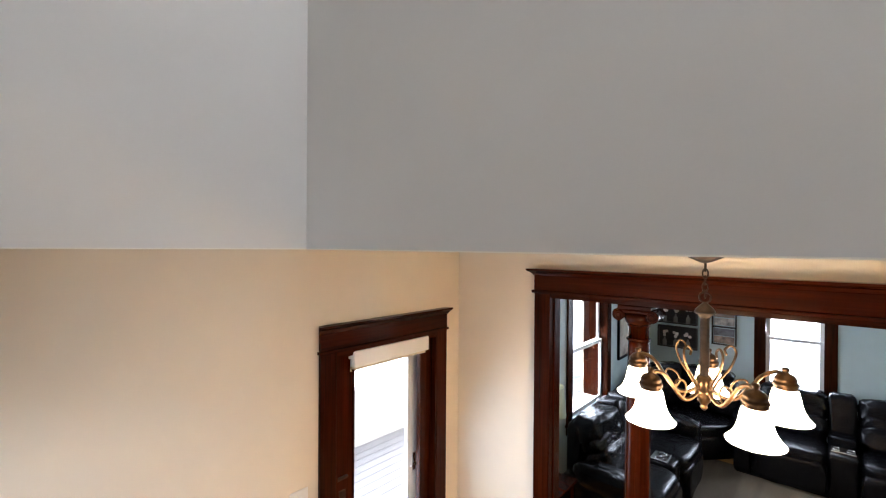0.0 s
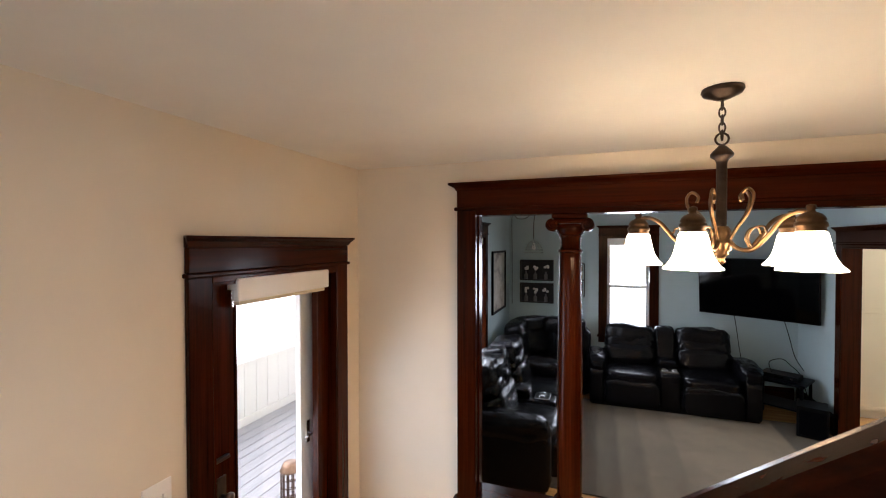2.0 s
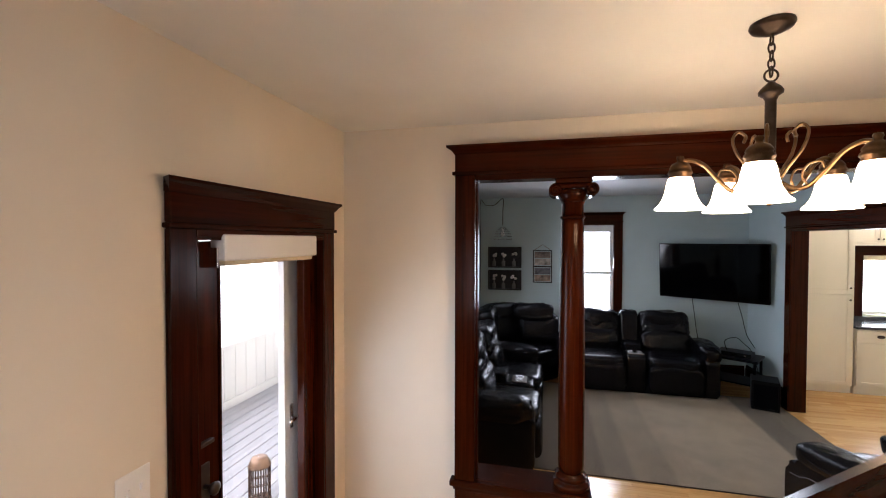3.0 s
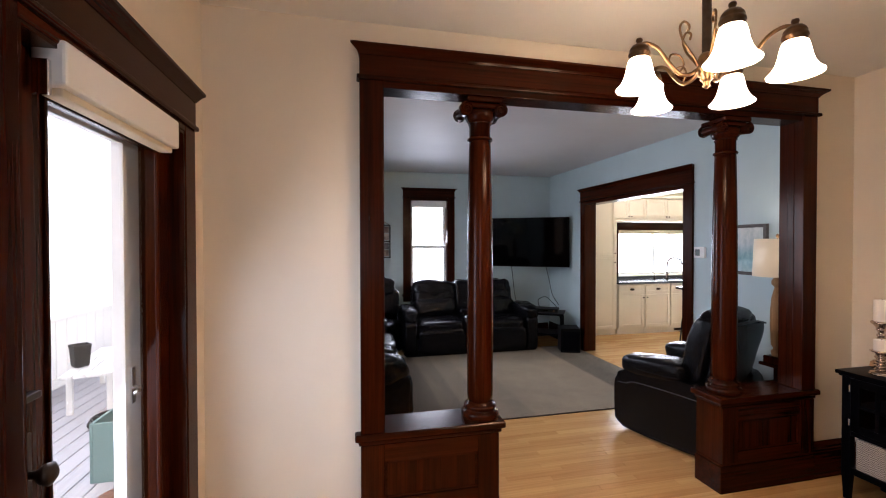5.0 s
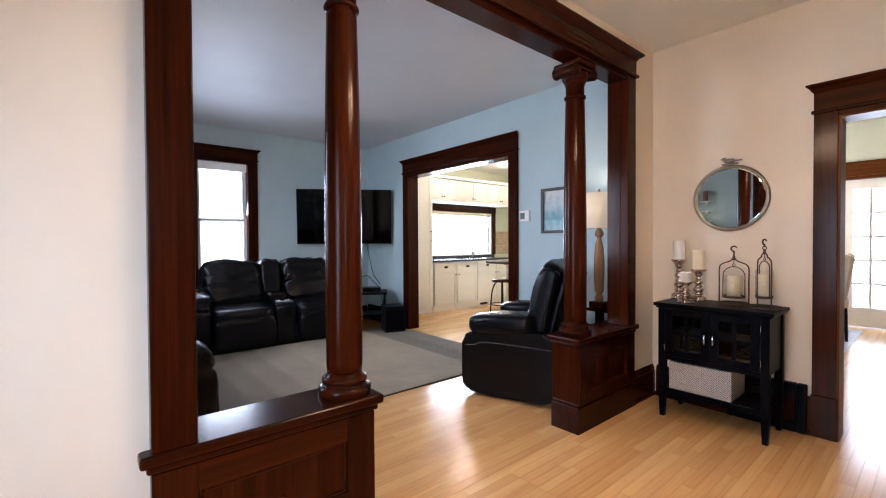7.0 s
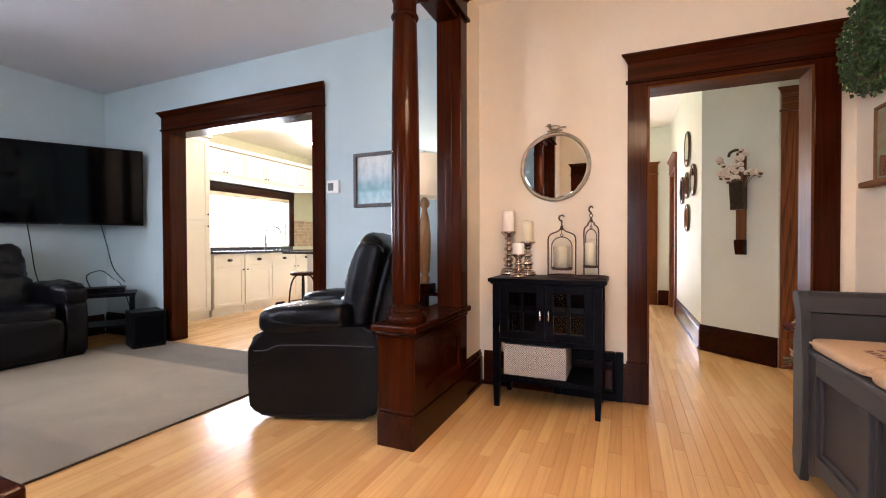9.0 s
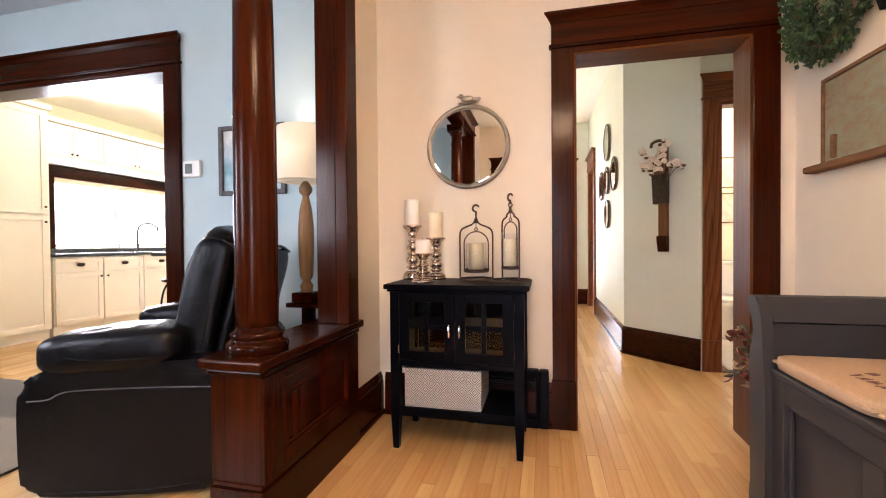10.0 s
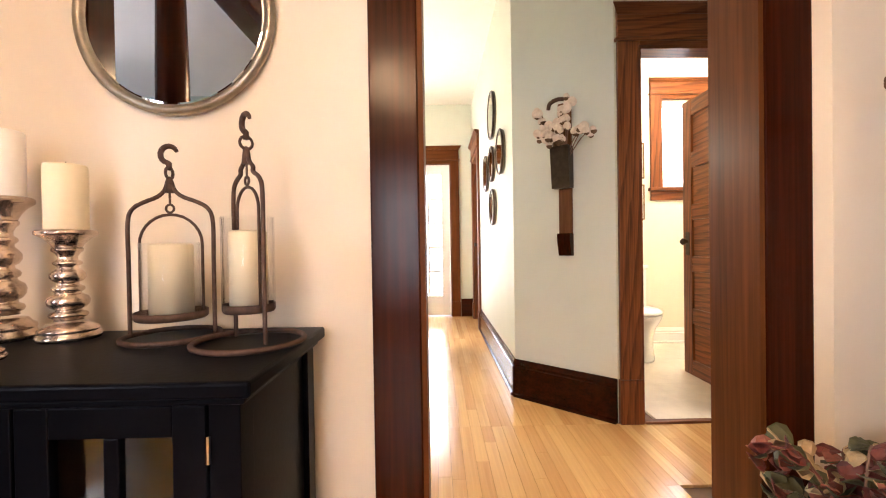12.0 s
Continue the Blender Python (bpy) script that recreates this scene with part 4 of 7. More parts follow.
# ---- console wall ----
def console_cabinet():
    th = thing("console_cabinet", "black painted console cabinet with glazed doors and an open shelf", "cabinet")
    x0, x1, y0, y1 = 1.375, 1.735, 1.99, 2.63
    part("top", B(x0 - 0.025, y0 - 0.025, 0.777, x1 + 0.01, y1 + 0.025, 0.802, bev=0.006, seg=3), BLACK, th)
    part("top_moulding", B(x0 - 0.012, y0 - 0.012, 0.765, x1, y1 + 0.012, 0.777, bev=0.004), BLACK, th)
    for x, y in ((x0, y0), (x0, y1 - 0.045), (x1 - 0.045, y0), (x1 - 0.045, y1 - 0.045)):
        bm = B(x, y, 0.16, x + 0.045, y + 0.045, 0.765, bev=0.002)
        q = [(x + 0.008, y + 0.008), (x + 0.037, y + 0.008), (x + 0.037, y + 0.037), (x + 0.008, y + 0.037)]
        t = [(x + 0.001, y + 0.001), (x + 0.044, y + 0.001), (x + 0.044, y + 0.044), (x + 0.001, y + 0.044)]
        lo, hi = [bm.verts.new((*p, 0.001)) for p in q], [bm.verts.new((*p, 0.162)) for p in t]
        bm.faces.new(lo)
        for i in range(4):
            bm.faces.new((lo[i], lo[(i + 1) % 4], hi[(i + 1) % 4], hi[i]))
        part("leg", bm, BLACK, th)
    part("side_panel", B(x0 + 0.045, y0 + 0.012, 0.41, x1 - 0.045, y0 + 0.026, 0.765), BLACK, th)
    part("side_panel", B(x0 + 0.045, y1 - 0.026, 0.41, x1 - 0.045, y1 - 0.012, 0.765), BLACK, th)
    part("back_panel", B(x1 - 0.03, y0 + 0.045, 0.41, x1 - 0.02, y1 - 0.045, 0.765), BLACK, th)
    part("cabinet_floor", B(x0 + 0.02, y0 + 0.03, 0.405, x1 - 0.03, y1 - 0.03, 0.42), BLACK, th)
    part("inner_shelf", B(x0 + 0.05, y0 + 0.03, 0.58, x1 - 0.03, y1 - 0.03, 0.592), BLACK, th)
    part("bottom_rail", B(x0 + 0.006, y0 + 0.045, 0.405, x0 + 0.026, y1 - 0.045, 0.432, bev=0.002), BLACK, th)
    part("lower_shelf", B(x0 + 0.01, y0 + 0.02, 0.185, x1 - 0.01, y1 - 0.02, 0.203, bev=0.002), BLACK, th)
    part("shelf_apron", B(x0 + 0.012, y0 + 0.045, 0.165, x0 + 0.026, y1 - 0.045, 0.185), BLACK, th)
    mid = (y0 + y1) / 2
    for a, b, hy in ((y0 + 0.048, mid - 0.002, mid - 0.025), (mid + 0.002, y1 - 0.048, mid + 0.025)):
        d = part("door", B(x0 - 0.002, a, 0.436, x0 + 0.016, a + 0.048, 0.762, bev=0.002), BLACK, th)
        f = 0.045
        part("door_stile", B(x0 - 0.002, b - 0.048, 0.436, x0 + 0.016, b, 0.762, bev=0.002), BLACK, d)
        part("door_rail", B(x0 - 0.002, a + 0.048, 0.436, x0 + 0.016, b - 0.048, 0.436 + f, bev=0.002), BLACK, d)
        part("door_rail", B(x0 - 0.002, a + 0.048, 0.762 - f, x0 + 0.016, b - 0.048, 0.762, bev=0.002), BLACK, d)
        c = (a + b) / 2
        part("muntin", B(x0 - 0.001, c - 0.011, 0.436 + f, x0 + 0.014, c + 0.011, 0.762 - f, bev=0.002), BLACK, d)
        zc = 0.599
        part("muntin", B(x0 - 0.001, a + 0.048, zc - 0.011, x0 + 0.014, c - 0.011, zc + 0.011, bev=0.002), BLACK, d)
        part("muntin", B(x0 - 0.001, c + 0.011, zc - 0.011, x0 + 0.014, b - 0.048, zc + 0.011, bev=0.002), BLACK, d)
        for u0, u1 in ((a + 0.044, c - 0.008), (c + 0.008, b - 0.044)):
            for w0, w1 in ((0.478, zc - 0.008), (zc + 0.008, 0.72)):
                part("pane", B(x0 + 0.006, u0, w0, x0 + 0.008, u1, w1), PANE, d)
        h = part("handle", lathe([(0.004, -0.03), (0.0065, -0.02), (0.0085, 0.0), (0.006, 0.018), (0.004, 0.025)], 14, (x0 - 0.018, hy, 0.585)), CHROME, d, "silver drop handle", smooth=True)
        part("handle_post", tube([(x0 - 0.002, hy, 0.612), (x0 - 0.014, hy, 0.614), (x0 - 0.019, hy, 0.606)], 0.005, 8), CHROME, h, smooth=True)
        e = a if hy > (a + b) / 2 else b
        e = a - 0.004 if abs(hy - b) < abs(hy - a) else b + 0.004
        for z in (0.49, 0.70):
            part("hinge", tube([(x0 - 0.004, e, z - 0.02), (x0 - 0.004, e, z + 0.02)], 0.004, 8), CHROME, d, "silver hinge")


console_cabinet()


def basket_material():
    """Woven black and white diamonds."""
    m, nt, p = material("diamond_weave")
    v = coords(nt, (1, 1, 1))
    sep = nt.nodes.new("ShaderNodeSeparateXYZ")
    nt.links.new(v, sep.inputs[0])
    def fold(sock, period):
        a = nt.nodes.new("ShaderNodeMath")
        a.operation = "PINGPONG"
        a.inputs[1].default_value = period
        nt.links.new(sock, a.inputs[0])
        return a.outputs[0]
    s = nt.nodes.new("ShaderNodeMath")
    s.operation = "ADD"
    nt.links.new(fold(sep.outputs[1], 0.030), s.inputs[0])
    nt.links.new(fold(sep.outputs[2], 0.030), s.inputs[1])
    d = fold(s.outputs[0], 0.0060)
    c = ramp(nt, d, [(0.0, (0.012, 0.012, 0.012)), (0.0029, (0.012, 0.012, 0.012)), (0.0034, (0.50, 0.48, 0.45))])
    nt.links.new(c, p.inputs["Base Color"])
    p.inputs["Roughness"].default_value = 0.85
    bump(nt, p, noise_tex(nt, v, 500, 2), 0.3, 0.002)
    return m


bk = thing("storage_basket", "black and white diamond-woven fabric storage bin on the lower shelf", "basket", pose(1.395, 2.19, 0.204))
WEAVE = basket_material()
part("front", B(0, 0, 0, 0.012, 0.375, 0.19, bev=0.004), WEAVE, bk)
part("back", B(0.27, 0, 0, 0.282, 0.375, 0.19, bev=0.004), WEAVE, bk)
part("side", B(0.012, 0, 0, 0.27, 0.012, 0.19, bev=0.004), WEAVE, bk)
part("side", B(0.012, 0.363, 0, 0.27, 0.375, 0.19, bev=0.004), WEAVE, bk)
part("bottom", B(0.012, 0.012, 0, 0.27, 0.363, 0.01), BLACK, bk)

rg = thing("return_air_register", "dark wooden framed air register at the foot of the wall", "vent", pose(1.786, 0, 0))
for a in ((1.88, 0.0, 1.93, 0.315), (2.27, 0.0, 2.32, 0.315), (1.93, 0.265, 2.27, 0.315), (1.93, 0.0, 2.27, 0.05)):
    part("frame", B(-0.045, a[0], a[1], 0.0, a[2], a[3], bev=0.008), BLACK, rg)
for a in ((1.93, 0.05, 1.948, 0.265), (2.252, 0.05, 2.27, 0.265), (1.948, 0.247, 2.252, 0.265), (1.948, 0.05, 2.252, 0.068)):
    part("inner_moulding", B(-0.030, a[0], a[1], 0.0, a[2], a[3], bev=0.006), BLACK, rg)
for i in range(18):
    part("slat", B(-0.014, 1.948, 0.070 + 0.010 * i, -0.006, 2.252, 0.075 + 0.010 * i), PLASTIC, rg)
ol = thing("outlet_plate", "white electrical outlet plate on the wall", "outlet", pose(XC, 2.66, 0.40))
part("plate", B(-0.006, -0.036, -0.058, 0, 0.036, 0.058, bev=0.002), WHITE, ol)
for z in (-0.025, 0.025):
    part("socket", B(-0.009, -0.016, z - 0.014, -0.006, 0.016, z + 0.014, bev=0.002), WHITE, ol)


def round_mirror():
    th = thing("round_mirror", "round wall mirror in a pewter frame with a bird", "mirror", pose(XC, 2.311, 1.532))
    part("glass", tube([(-0.008, 0, 0), (-0.010, 0, 0), (-0.014, 0, 0), (-0.016, 0, 0)], [0.216, 0.216, 0.216, 0.205], 64), MIRROR, th)
    part("backing", tube([(0.0, 0, 0), (-0.008, 0, 0)], 0.222, 48), BLACK, th)
    part("frame", tube(ring_pts((-0.014, 0, 0), 0.222, 64, "yz"), 0.013, 10, closed=True), PEWTER, th, smooth=True)
    b = part("bird", pad(-0.02, 0.0, 0.262, 0.03, 0.07, 0.035, 0.9, wrinkle=0.0), PEWTER, th, "small pewter bird", smooth=True)
    part("head", pad(-0.02, 0.036, 0.278, 0.024, 0.028, 0.026, 0.9, wrinkle=0.0), PEWTER, b, smooth=True)
    part("beak", tube([(-0.02, 0.048, 0.278), (-0.02, 0.062, 0.277)], [0.005, 0.001], 6), PEWTER, b)
    part("tail", B(-0.026, -0.075, 0.256, -0.014, -0.03, 0.266, bev=0.003), PEWTER, b)
    part("perch", tube([(-0.015, -0.05, 0.242), (-0.015, 0, 0.239), (-0.015, 0.05, 0.242)], 0.006, 8), PEWTER, b)


round_mirror()


def pillar_candle(x, y, z, r, h, mat, label):
    th = thing("pillar_candle", label, "candle", pose(x, y, z), "candles on the console")
    part("wax", lathe([(r * 0.97, 0), (r, 0.003), (r, h - 0.006), (r * 0.95, h - 0.001), (r * 0.8, h), (r * 0.6, h - 0.006), (0.002, h - 0.007)], 28), mat, th, smooth=True)
    part("wick", tube([(0, 0, h - 0.008), (0.001, 0, h + 0.006)], 0.0012, 6), PLASTIC, th)


PROFILE = [(1.30, 0), (1.36, 0.02), (1.36, 0.045), (1.26, 0.06), (1.24, 0.075), (1.28, 0.085), (1.26, 0.105), (1.05, 0.125), (0.92, 0.15), (0.62, 0.175), (0.58, 0.19), (0.76, 0.205), (0.82, 0.225), (0.76, 0.245), (0.56, 0.26), (0.54, 0.275), (0.72, 0.29), (0.86, 0.32), (0.90, 0.355), (0.82, 0.39), (0.58, 0.415), (0.52, 0.43), (0.66, 0.445), (0.70, 0.465), (0.62, 0.485), (0.46, 0.50), (0.45, 0.52), (0.62, 0.535), (0.74, 0.565), (0.74, 0.60), (0.60, 0.63), (0.46, 0.65), (0.44, 0.67), (0.58, 0.685), (0.62, 0.70), (0.56, 0.715), (0.42, 0.73), (0.42, 0.76), (0.52, 0.79), (0.66, 0.81), (0.66, 0.83), (0.60, 0.84), (0.74, 0.88), (0.98, 0.925), (1.22, 0.95), (1.30, 0.962), (1.30, 0.985), (1.20, 1.0)]


def candlestick(x, y, h, r, label):
    """A turned mercury-glass candlestick: foot, ringed stem and drip pan."""
    th = thing("candlestick", label, "candle holder", pose(x, y, 0.803), "candlesticks on the console")
    for name, lo, hi in (("foot", 0.0, 0.161), ("stem", 0.159, 0.84), ("drip_pan", 0.82, 1.0)):
        part(name, lathe([(r * a, h * b) for a, b in PROFILE if lo <= b <= hi], 36), SILVER, th, smooth=True)


candlestick(1.655, 2.600, 0.294, 0.04, "tall mercury silver turned candlestick")
pillar_candle(1.655, 2.600, 1.098, 0.039, 0.136, WAX_WHITE, "white pillar candle on the tall candlestick")
candlestick(1.655, 2.468, 0.224, 0.04, "medium mercury silver turned candlestick")
pillar_candle(1.655, 2.468, 1.028, 0.037, 0.134, WAX, "ivory pillar candle on the medium candlestick")
candlestick(1.475, 2.49, 0.145, 0.04, "short mercury silver turned candlestick")
pillar_candle(1.475, 2.49, 0.949, 0.036, 0.066, WAX_WHITE, "short white pillar candle on the small candlestick")


def lantern(x, y, turn, w, top, plate, glass_r, glass_h, candle_r, candle_h, base_r, label):
    """A rusty iron arch with a hook; a smaller arch hangs in it and carries a plate with a candle in a glass."""
    th = thing("hanging_candle_lantern", label, "lantern", pose(x, y, 0.803, 0, 0, turn), "iron lanterns on the console")
    part("base_ring", tube(ring_pts((0, 0, 0.006), base_r, 40), 0.0055, 8, closed=True), IRON, th, smooth=True)
    a, b = w / 2, top
    arch = smooth_path([(-a, 0, 0.006), (-a, 0, b * 0.5), (-a, 0, b - 0.055), (-a + 0.010, 0, b - 0.026), (-a + 0.034, 0, b - 0.012), (-0.026, 0, b - 0.002), (-0.010, 0, b + 0.012), (0, 0, b + 0.036), (0.010, 0, b + 0.012), (0.026, 0, b - 0.002), (a - 0.034, 0, b - 0.012), (a - 0.010, 0, b - 0.026), (a, 0, b - 0.055), (a, 0, b * 0.5), (a, 0, 0.006)], 5)
    part("arch", tube(arch, 0.0042, 8), IRON, th, smooth=True)
    part("collar", lathe([(0.009, b + 0.006), (0.0075, b + 0.02), (0.006, b + 0.034)], 12), IRON, th, smooth=True)
    part("chain_link", tube(ring_pts((0, 0, b + 0.046), 0.012, 16, "yz", 1.0), 0.003, 6, closed=True), IRON, th)
    hook = [(0, 0, b + 0.052), (0, 0, b + 0.066)] + [(0.017 * math.cos(q), 0, b + 0.084 + 0.017 * math.sin(q)) for q in [radians(-80 + 22 * i) for i in range(12)]]
    part("hook", tube(hook, [0.0055] * 11 + [0.005, 0.0045, 0.0035], 8), IRON, th, smooth=True)
    part("link", tube(ring_pts((0, 0, b - 0.026), 0.008, 16, "xz"), 0.0024, 6, closed=True), IRON, th)
    part("link_stem", tube([(0, 0, b + 0.01), (0, 0, b - 0.018)], 0.0022, 6), IRON, th)
    c = a * 0.74
    zc = b - 0.038 - c * 0.95
    inner = [(-c, 0, plate), (-c, 0, zc)] + [(-c * math.cos(q), 0, zc + c * 0.95 * math.sin(q)) for q in [math.pi * i / 14 for i in range(1, 14)]] + [(c, 0, zc), (c, 0, plate)]
    ic = part("inner_arch", tube(inner, 0.003, 6), IRON, th, smooth=True)
    part("plate", lathe([(c * 0.98, plate - 0.004), (c * 1.04, plate), (c * 1.04, plate + 0.012), (c * 0.99, plate + 0.012), (c * 0.98, plate + 0.002), (0.001, plate + 0.001)], 32), IRON, ic, smooth=True)
    g = part("glass_cylinder", lathe([(glass_r, plate + 0.003), (glass_r, plate + glass_h), (glass_r - 0.0025, plate + glass_h), (glass_r - 0.0025, plate + 0.005), (0.001, plate + 0.005)], 36), GLASS, th, "clear glass cylinder", smooth=True)
    part("candle", lathe([(candle_r, plate + 0.006), (candle_r, plate + candle_h - 0.004), (candle_r * 0.9, plate + candle_h), (candle_r * 0.6, plate + candle_h - 0.006), (0.001, plate + candle_h - 0.008)], 28), WAX, th, "ivory pillar candle", smooth=True)


lantern(1.640, 2.247, 90, 0.172, 0.290, 0.045, 0.054, 0.150, 0.040, 0.148, 0.087, "rusty iron arch lantern with an ivory candle in glass")
lantern(1.580, 2.064, 48, 0.122, 0.335, 0.065, 0.047, 0.175, 0.034, 0.150, 0.098, "taller rusty iron arch lantern with a slim ivory candle")
# ---- living room ----
def seat_unit(th, x0, x1, depth, seat_z=0.47, top=1.0):
    """One reclining seat between x0 and x1; the back stands at y = 0 and the seat looks towards -y."""
    w, c = x1 - x0, (x0 + x1) / 2
    r = x0 * 3.1 + depth
    part("seat_cushion", pad(c, -depth * 0.60, seat_z - 0.08, w * 1.02, depth * 0.80, 0.24, 0.42, seed=r, wrinkle=0.014), LEATHER, th, smooth=True)
    part("footrest_panel", pad(c, -depth + 0.07, 0.225, w * 0.99, 0.17, 0.36, 0.36, seed=r + 1, wrinkle=0.014), LEATHER, th, smooth=True)
    part("lumbar_cushion", pad(c, -0.33, seat_z + 0.13, w * 1.02, 0.30, 0.32, 0.55, tilt=radians(-12), seed=r + 2, wrinkle=0.022), LEATHER, th, smooth=True)
    part("back_cushion", pad(c, -0.27, seat_z + 0.30, w * 1.0, 0.26, 0.22, 0.55, tilt=radians(-12), seed=r + 6, wrinkle=0.022), LEATHER, th, smooth=True)
    part("headrest_cushion", pad(c, -0.21, top - 0.125, w * 1.01, 0.33, 0.30, 0.52, tilt=radians(-10), seed=r + 3, wrinkle=0.024), LEATHER, th, smooth=True)
    part("back_shell", pad(c, -0.10, top * 0.49, w * 0.99, 0.16, top * 0.92, 0.2, seed=r + 4, wrinkle=0.005), LEATHER, th, smooth=True)


def arm_rest(th, x0, x1, depth, z=0.64):
    c, w = (x0 + x1) / 2, x1 - x0
    part("arm_body", pad(c, -depth * 0.52, 0.27, w * 0.92, depth * 0.92, 0.52, 0.22, seed=x0, wrinkle=0.008), LEATHER, th, smooth=True)
    part("arm_pad", pad(c, -depth * 0.58, z - 0.085, w * 1.28, depth * 0.80, 0.25, 0.62, seed=x0 + 5, wrinkle=0.020), LEATHER, th, smooth=True)


def cup_console(th, x0, x1, depth):
    c, w = (x0 + x1) / 2, x1 - x0
    part("console_body", pad(c, -depth * 0.5, 0.26, w * 0.96, depth * 0.9, 0.50, 0.16, seed=2, wrinkle=0.004), LEATHER, th, smooth=True)
    part("console_lid", pad(c, -depth * 0.42, 0.55, w * 0.94, depth * 0.42, 0.13, 0.35, seed=3, wrinkle=0.008), LEATHER, th, smooth=True)
    part("console_back", pad(c, -0.20, 0.74, w * 0.96, 0.30, 0.56, 0.35, tilt=radians(-10), seed=4, wrinkle=0.012), LEATHER, th, smooth=True)
    tray = part("cup_tray", B(x0 + 0.03, -depth * 0.86, 0.505, x1 - 0.03, -depth * 0.68, 0.525, bev=0.006), CHROME, th, "shiny cup holder tray")
    for s in (-1, 1):
        part("cup_rim", lathe([(0.030, 0.52), (0.040, 0.526), (0.041, 0.532), (0.034, 0.53), (0.032, 0.515)], 24, (c + s * w * 0.22, -depth * 0.77, 0)), CHROME, tray, smooth=True)
        part("cup_well", lathe([(0.033, 0.522), (0.033, 0.527), (0.001, 0.527)], 20, (c + s * w * 0.22, -depth * 0.77, 0)), PLASTIC, tray)


def reclining_sofa(m, w, label, right_arm=True, left_arm=True):
    th = thing("reclining_sofa", label, "sofa", m, "leather sectional")
    a, h = 0.21, w / 2
    s0, s1 = -h + (a if left_arm else 0), h - (a if right_arm else 0)
    sw = (s1 - s0 - 0.27) / 2
    seat_unit(th, s0, s0 + sw, 0.95)
    cup_console(th, s0 + sw, s1 - sw, 0.92)
    seat_unit(th, s1 - sw, s1, 0.95)
    if left_arm:
        arm_rest(th, -h, -h + a, 0.92)
    if right_arm:
        arm_rest(th, h - a, h, 0.92)
    part("plinth", B(-h + 0.04, -0.86, 0.0, h - 0.04, -0.06, 0.10), PLASTIC, th)
    return th


reclining_sofa(pose(0.13, 7.30, 0), 2.02, "black leather reclining sofa with a cup-holder console under the window")
reclining_sofa(pose(-2.04, 5.07, 0, 0, 0, 90), 2.10, "black leather reclining sofa with a cup-holder console along the side wall")


def corner_wedge():
    th = thing("corner_seat", "black leather corner wedge of the sectional", "sofa", pose(-2.10, 7.30, 0), "leather sectional")
    part("seat_cushion", pad(0.66, -0.62, 0.37, 1.02, 0.80, 0.24, 0.35, rot=radians(45), seed=8, wrinkle=0.014), LEATHER, th, smooth=True)
    part("base", pad(0.64, -0.60, 0.20, 0.95, 0.90, 0.34, 0.25, rot=radians(45), seed=9, wrinkle=0.006), LEATHER, th, smooth=True)
    for x, y, r, w in ((0.24, -0.86, 90, 0.62), (0.36, -0.34, 45, 0.62), (0.92, -0.22, 0, 0.64)):
        part("back_cushion", pad(x, y, 0.70, w, 0.28, 0.42, 0.42, rot=radians(r), tilt=radians(-8), seed=x * 9, wrinkle=0.016), LEATHER, th, smooth=True)
        part("headrest_cushion", pad(x * 0.92, y * 0.96, 0.93, w, 0.28, 0.28, 0.45, rot=radians(r), tilt=radians(-8), seed=x * 7, wrinkle=0.018), LEATHER, th, smooth=True)
    part("back_shell", pad(0.62, -0.14, 0.47, 1.2, 0.16, 0.94, 0.2, seed=3, wrinkle=0.004), LEATHER, th, smooth=True)
    part("side_shell", pad(0.14, -0.62, 0.47, 1.1, 0.16, 0.94, 0.2, rot=radians(90), seed=4, wrinkle=0.004), LEATHER, th, smooth=True)


corner_wedge()


def bolster(spine, half_w, thick, bm=None, n=34, seed=0.0, wrinkle=0.006, tuck=()):
    """A tall upholstered back swept along a leaning spine of (y, z) points; tuck: heights of sewn-in valleys."""
    bm = bm or bmesh.new()
    path = smooth_path([(0, y, z) for y, z in spine], 7)
    m = len(path)
    rows = []
    for i, p in enumerate(path):
        u = i / (m - 1)
        cap = (1 - abs(2 * u - 1) ** 4) ** 0.5 if 0 < u < 1 else 0.03
        dip = 1 - sum(0.38 * math.exp(-((p.z - z) / 0.022) ** 2) for z in tuck)
        d = (path[min(i + 1, m - 1)] - path[max(i - 1, 0)]).normalized()
        nrm = Vector((0, d.z, -d.y))
        row = []
        for k in range(n):
            a = 2 * math.pi * k / n
            c, q = math.cos(a), math.sin(a)
            x = half_w * math.copysign(abs(c) ** 0.55, c) * (0.72 + 0.28 * cap)
            t = thick * math.copysign(abs(q) ** 0.75, q) * cap * (dip if q > 0 else 0.6)
            v = Vector((x, 0, 0)) + p + nrm * t
            v += nrm * wrinkle * noise.noise(v * 14 + Vector((seed, 0, seed))) * (1.0 if q > 0 else 0.3)
            row.append(bm.verts.new(v))
        rows.append(row)
    for r0, r1 in zip(rows, rows[1:]):
        for k in range(n):
            bm.faces.new((r0[k], r0[(k + 1) % n], r1[(k + 1) % n], r1[k]))
    bm.faces.new(rows[0])
    bm.faces.new(rows[-1])
    return bm


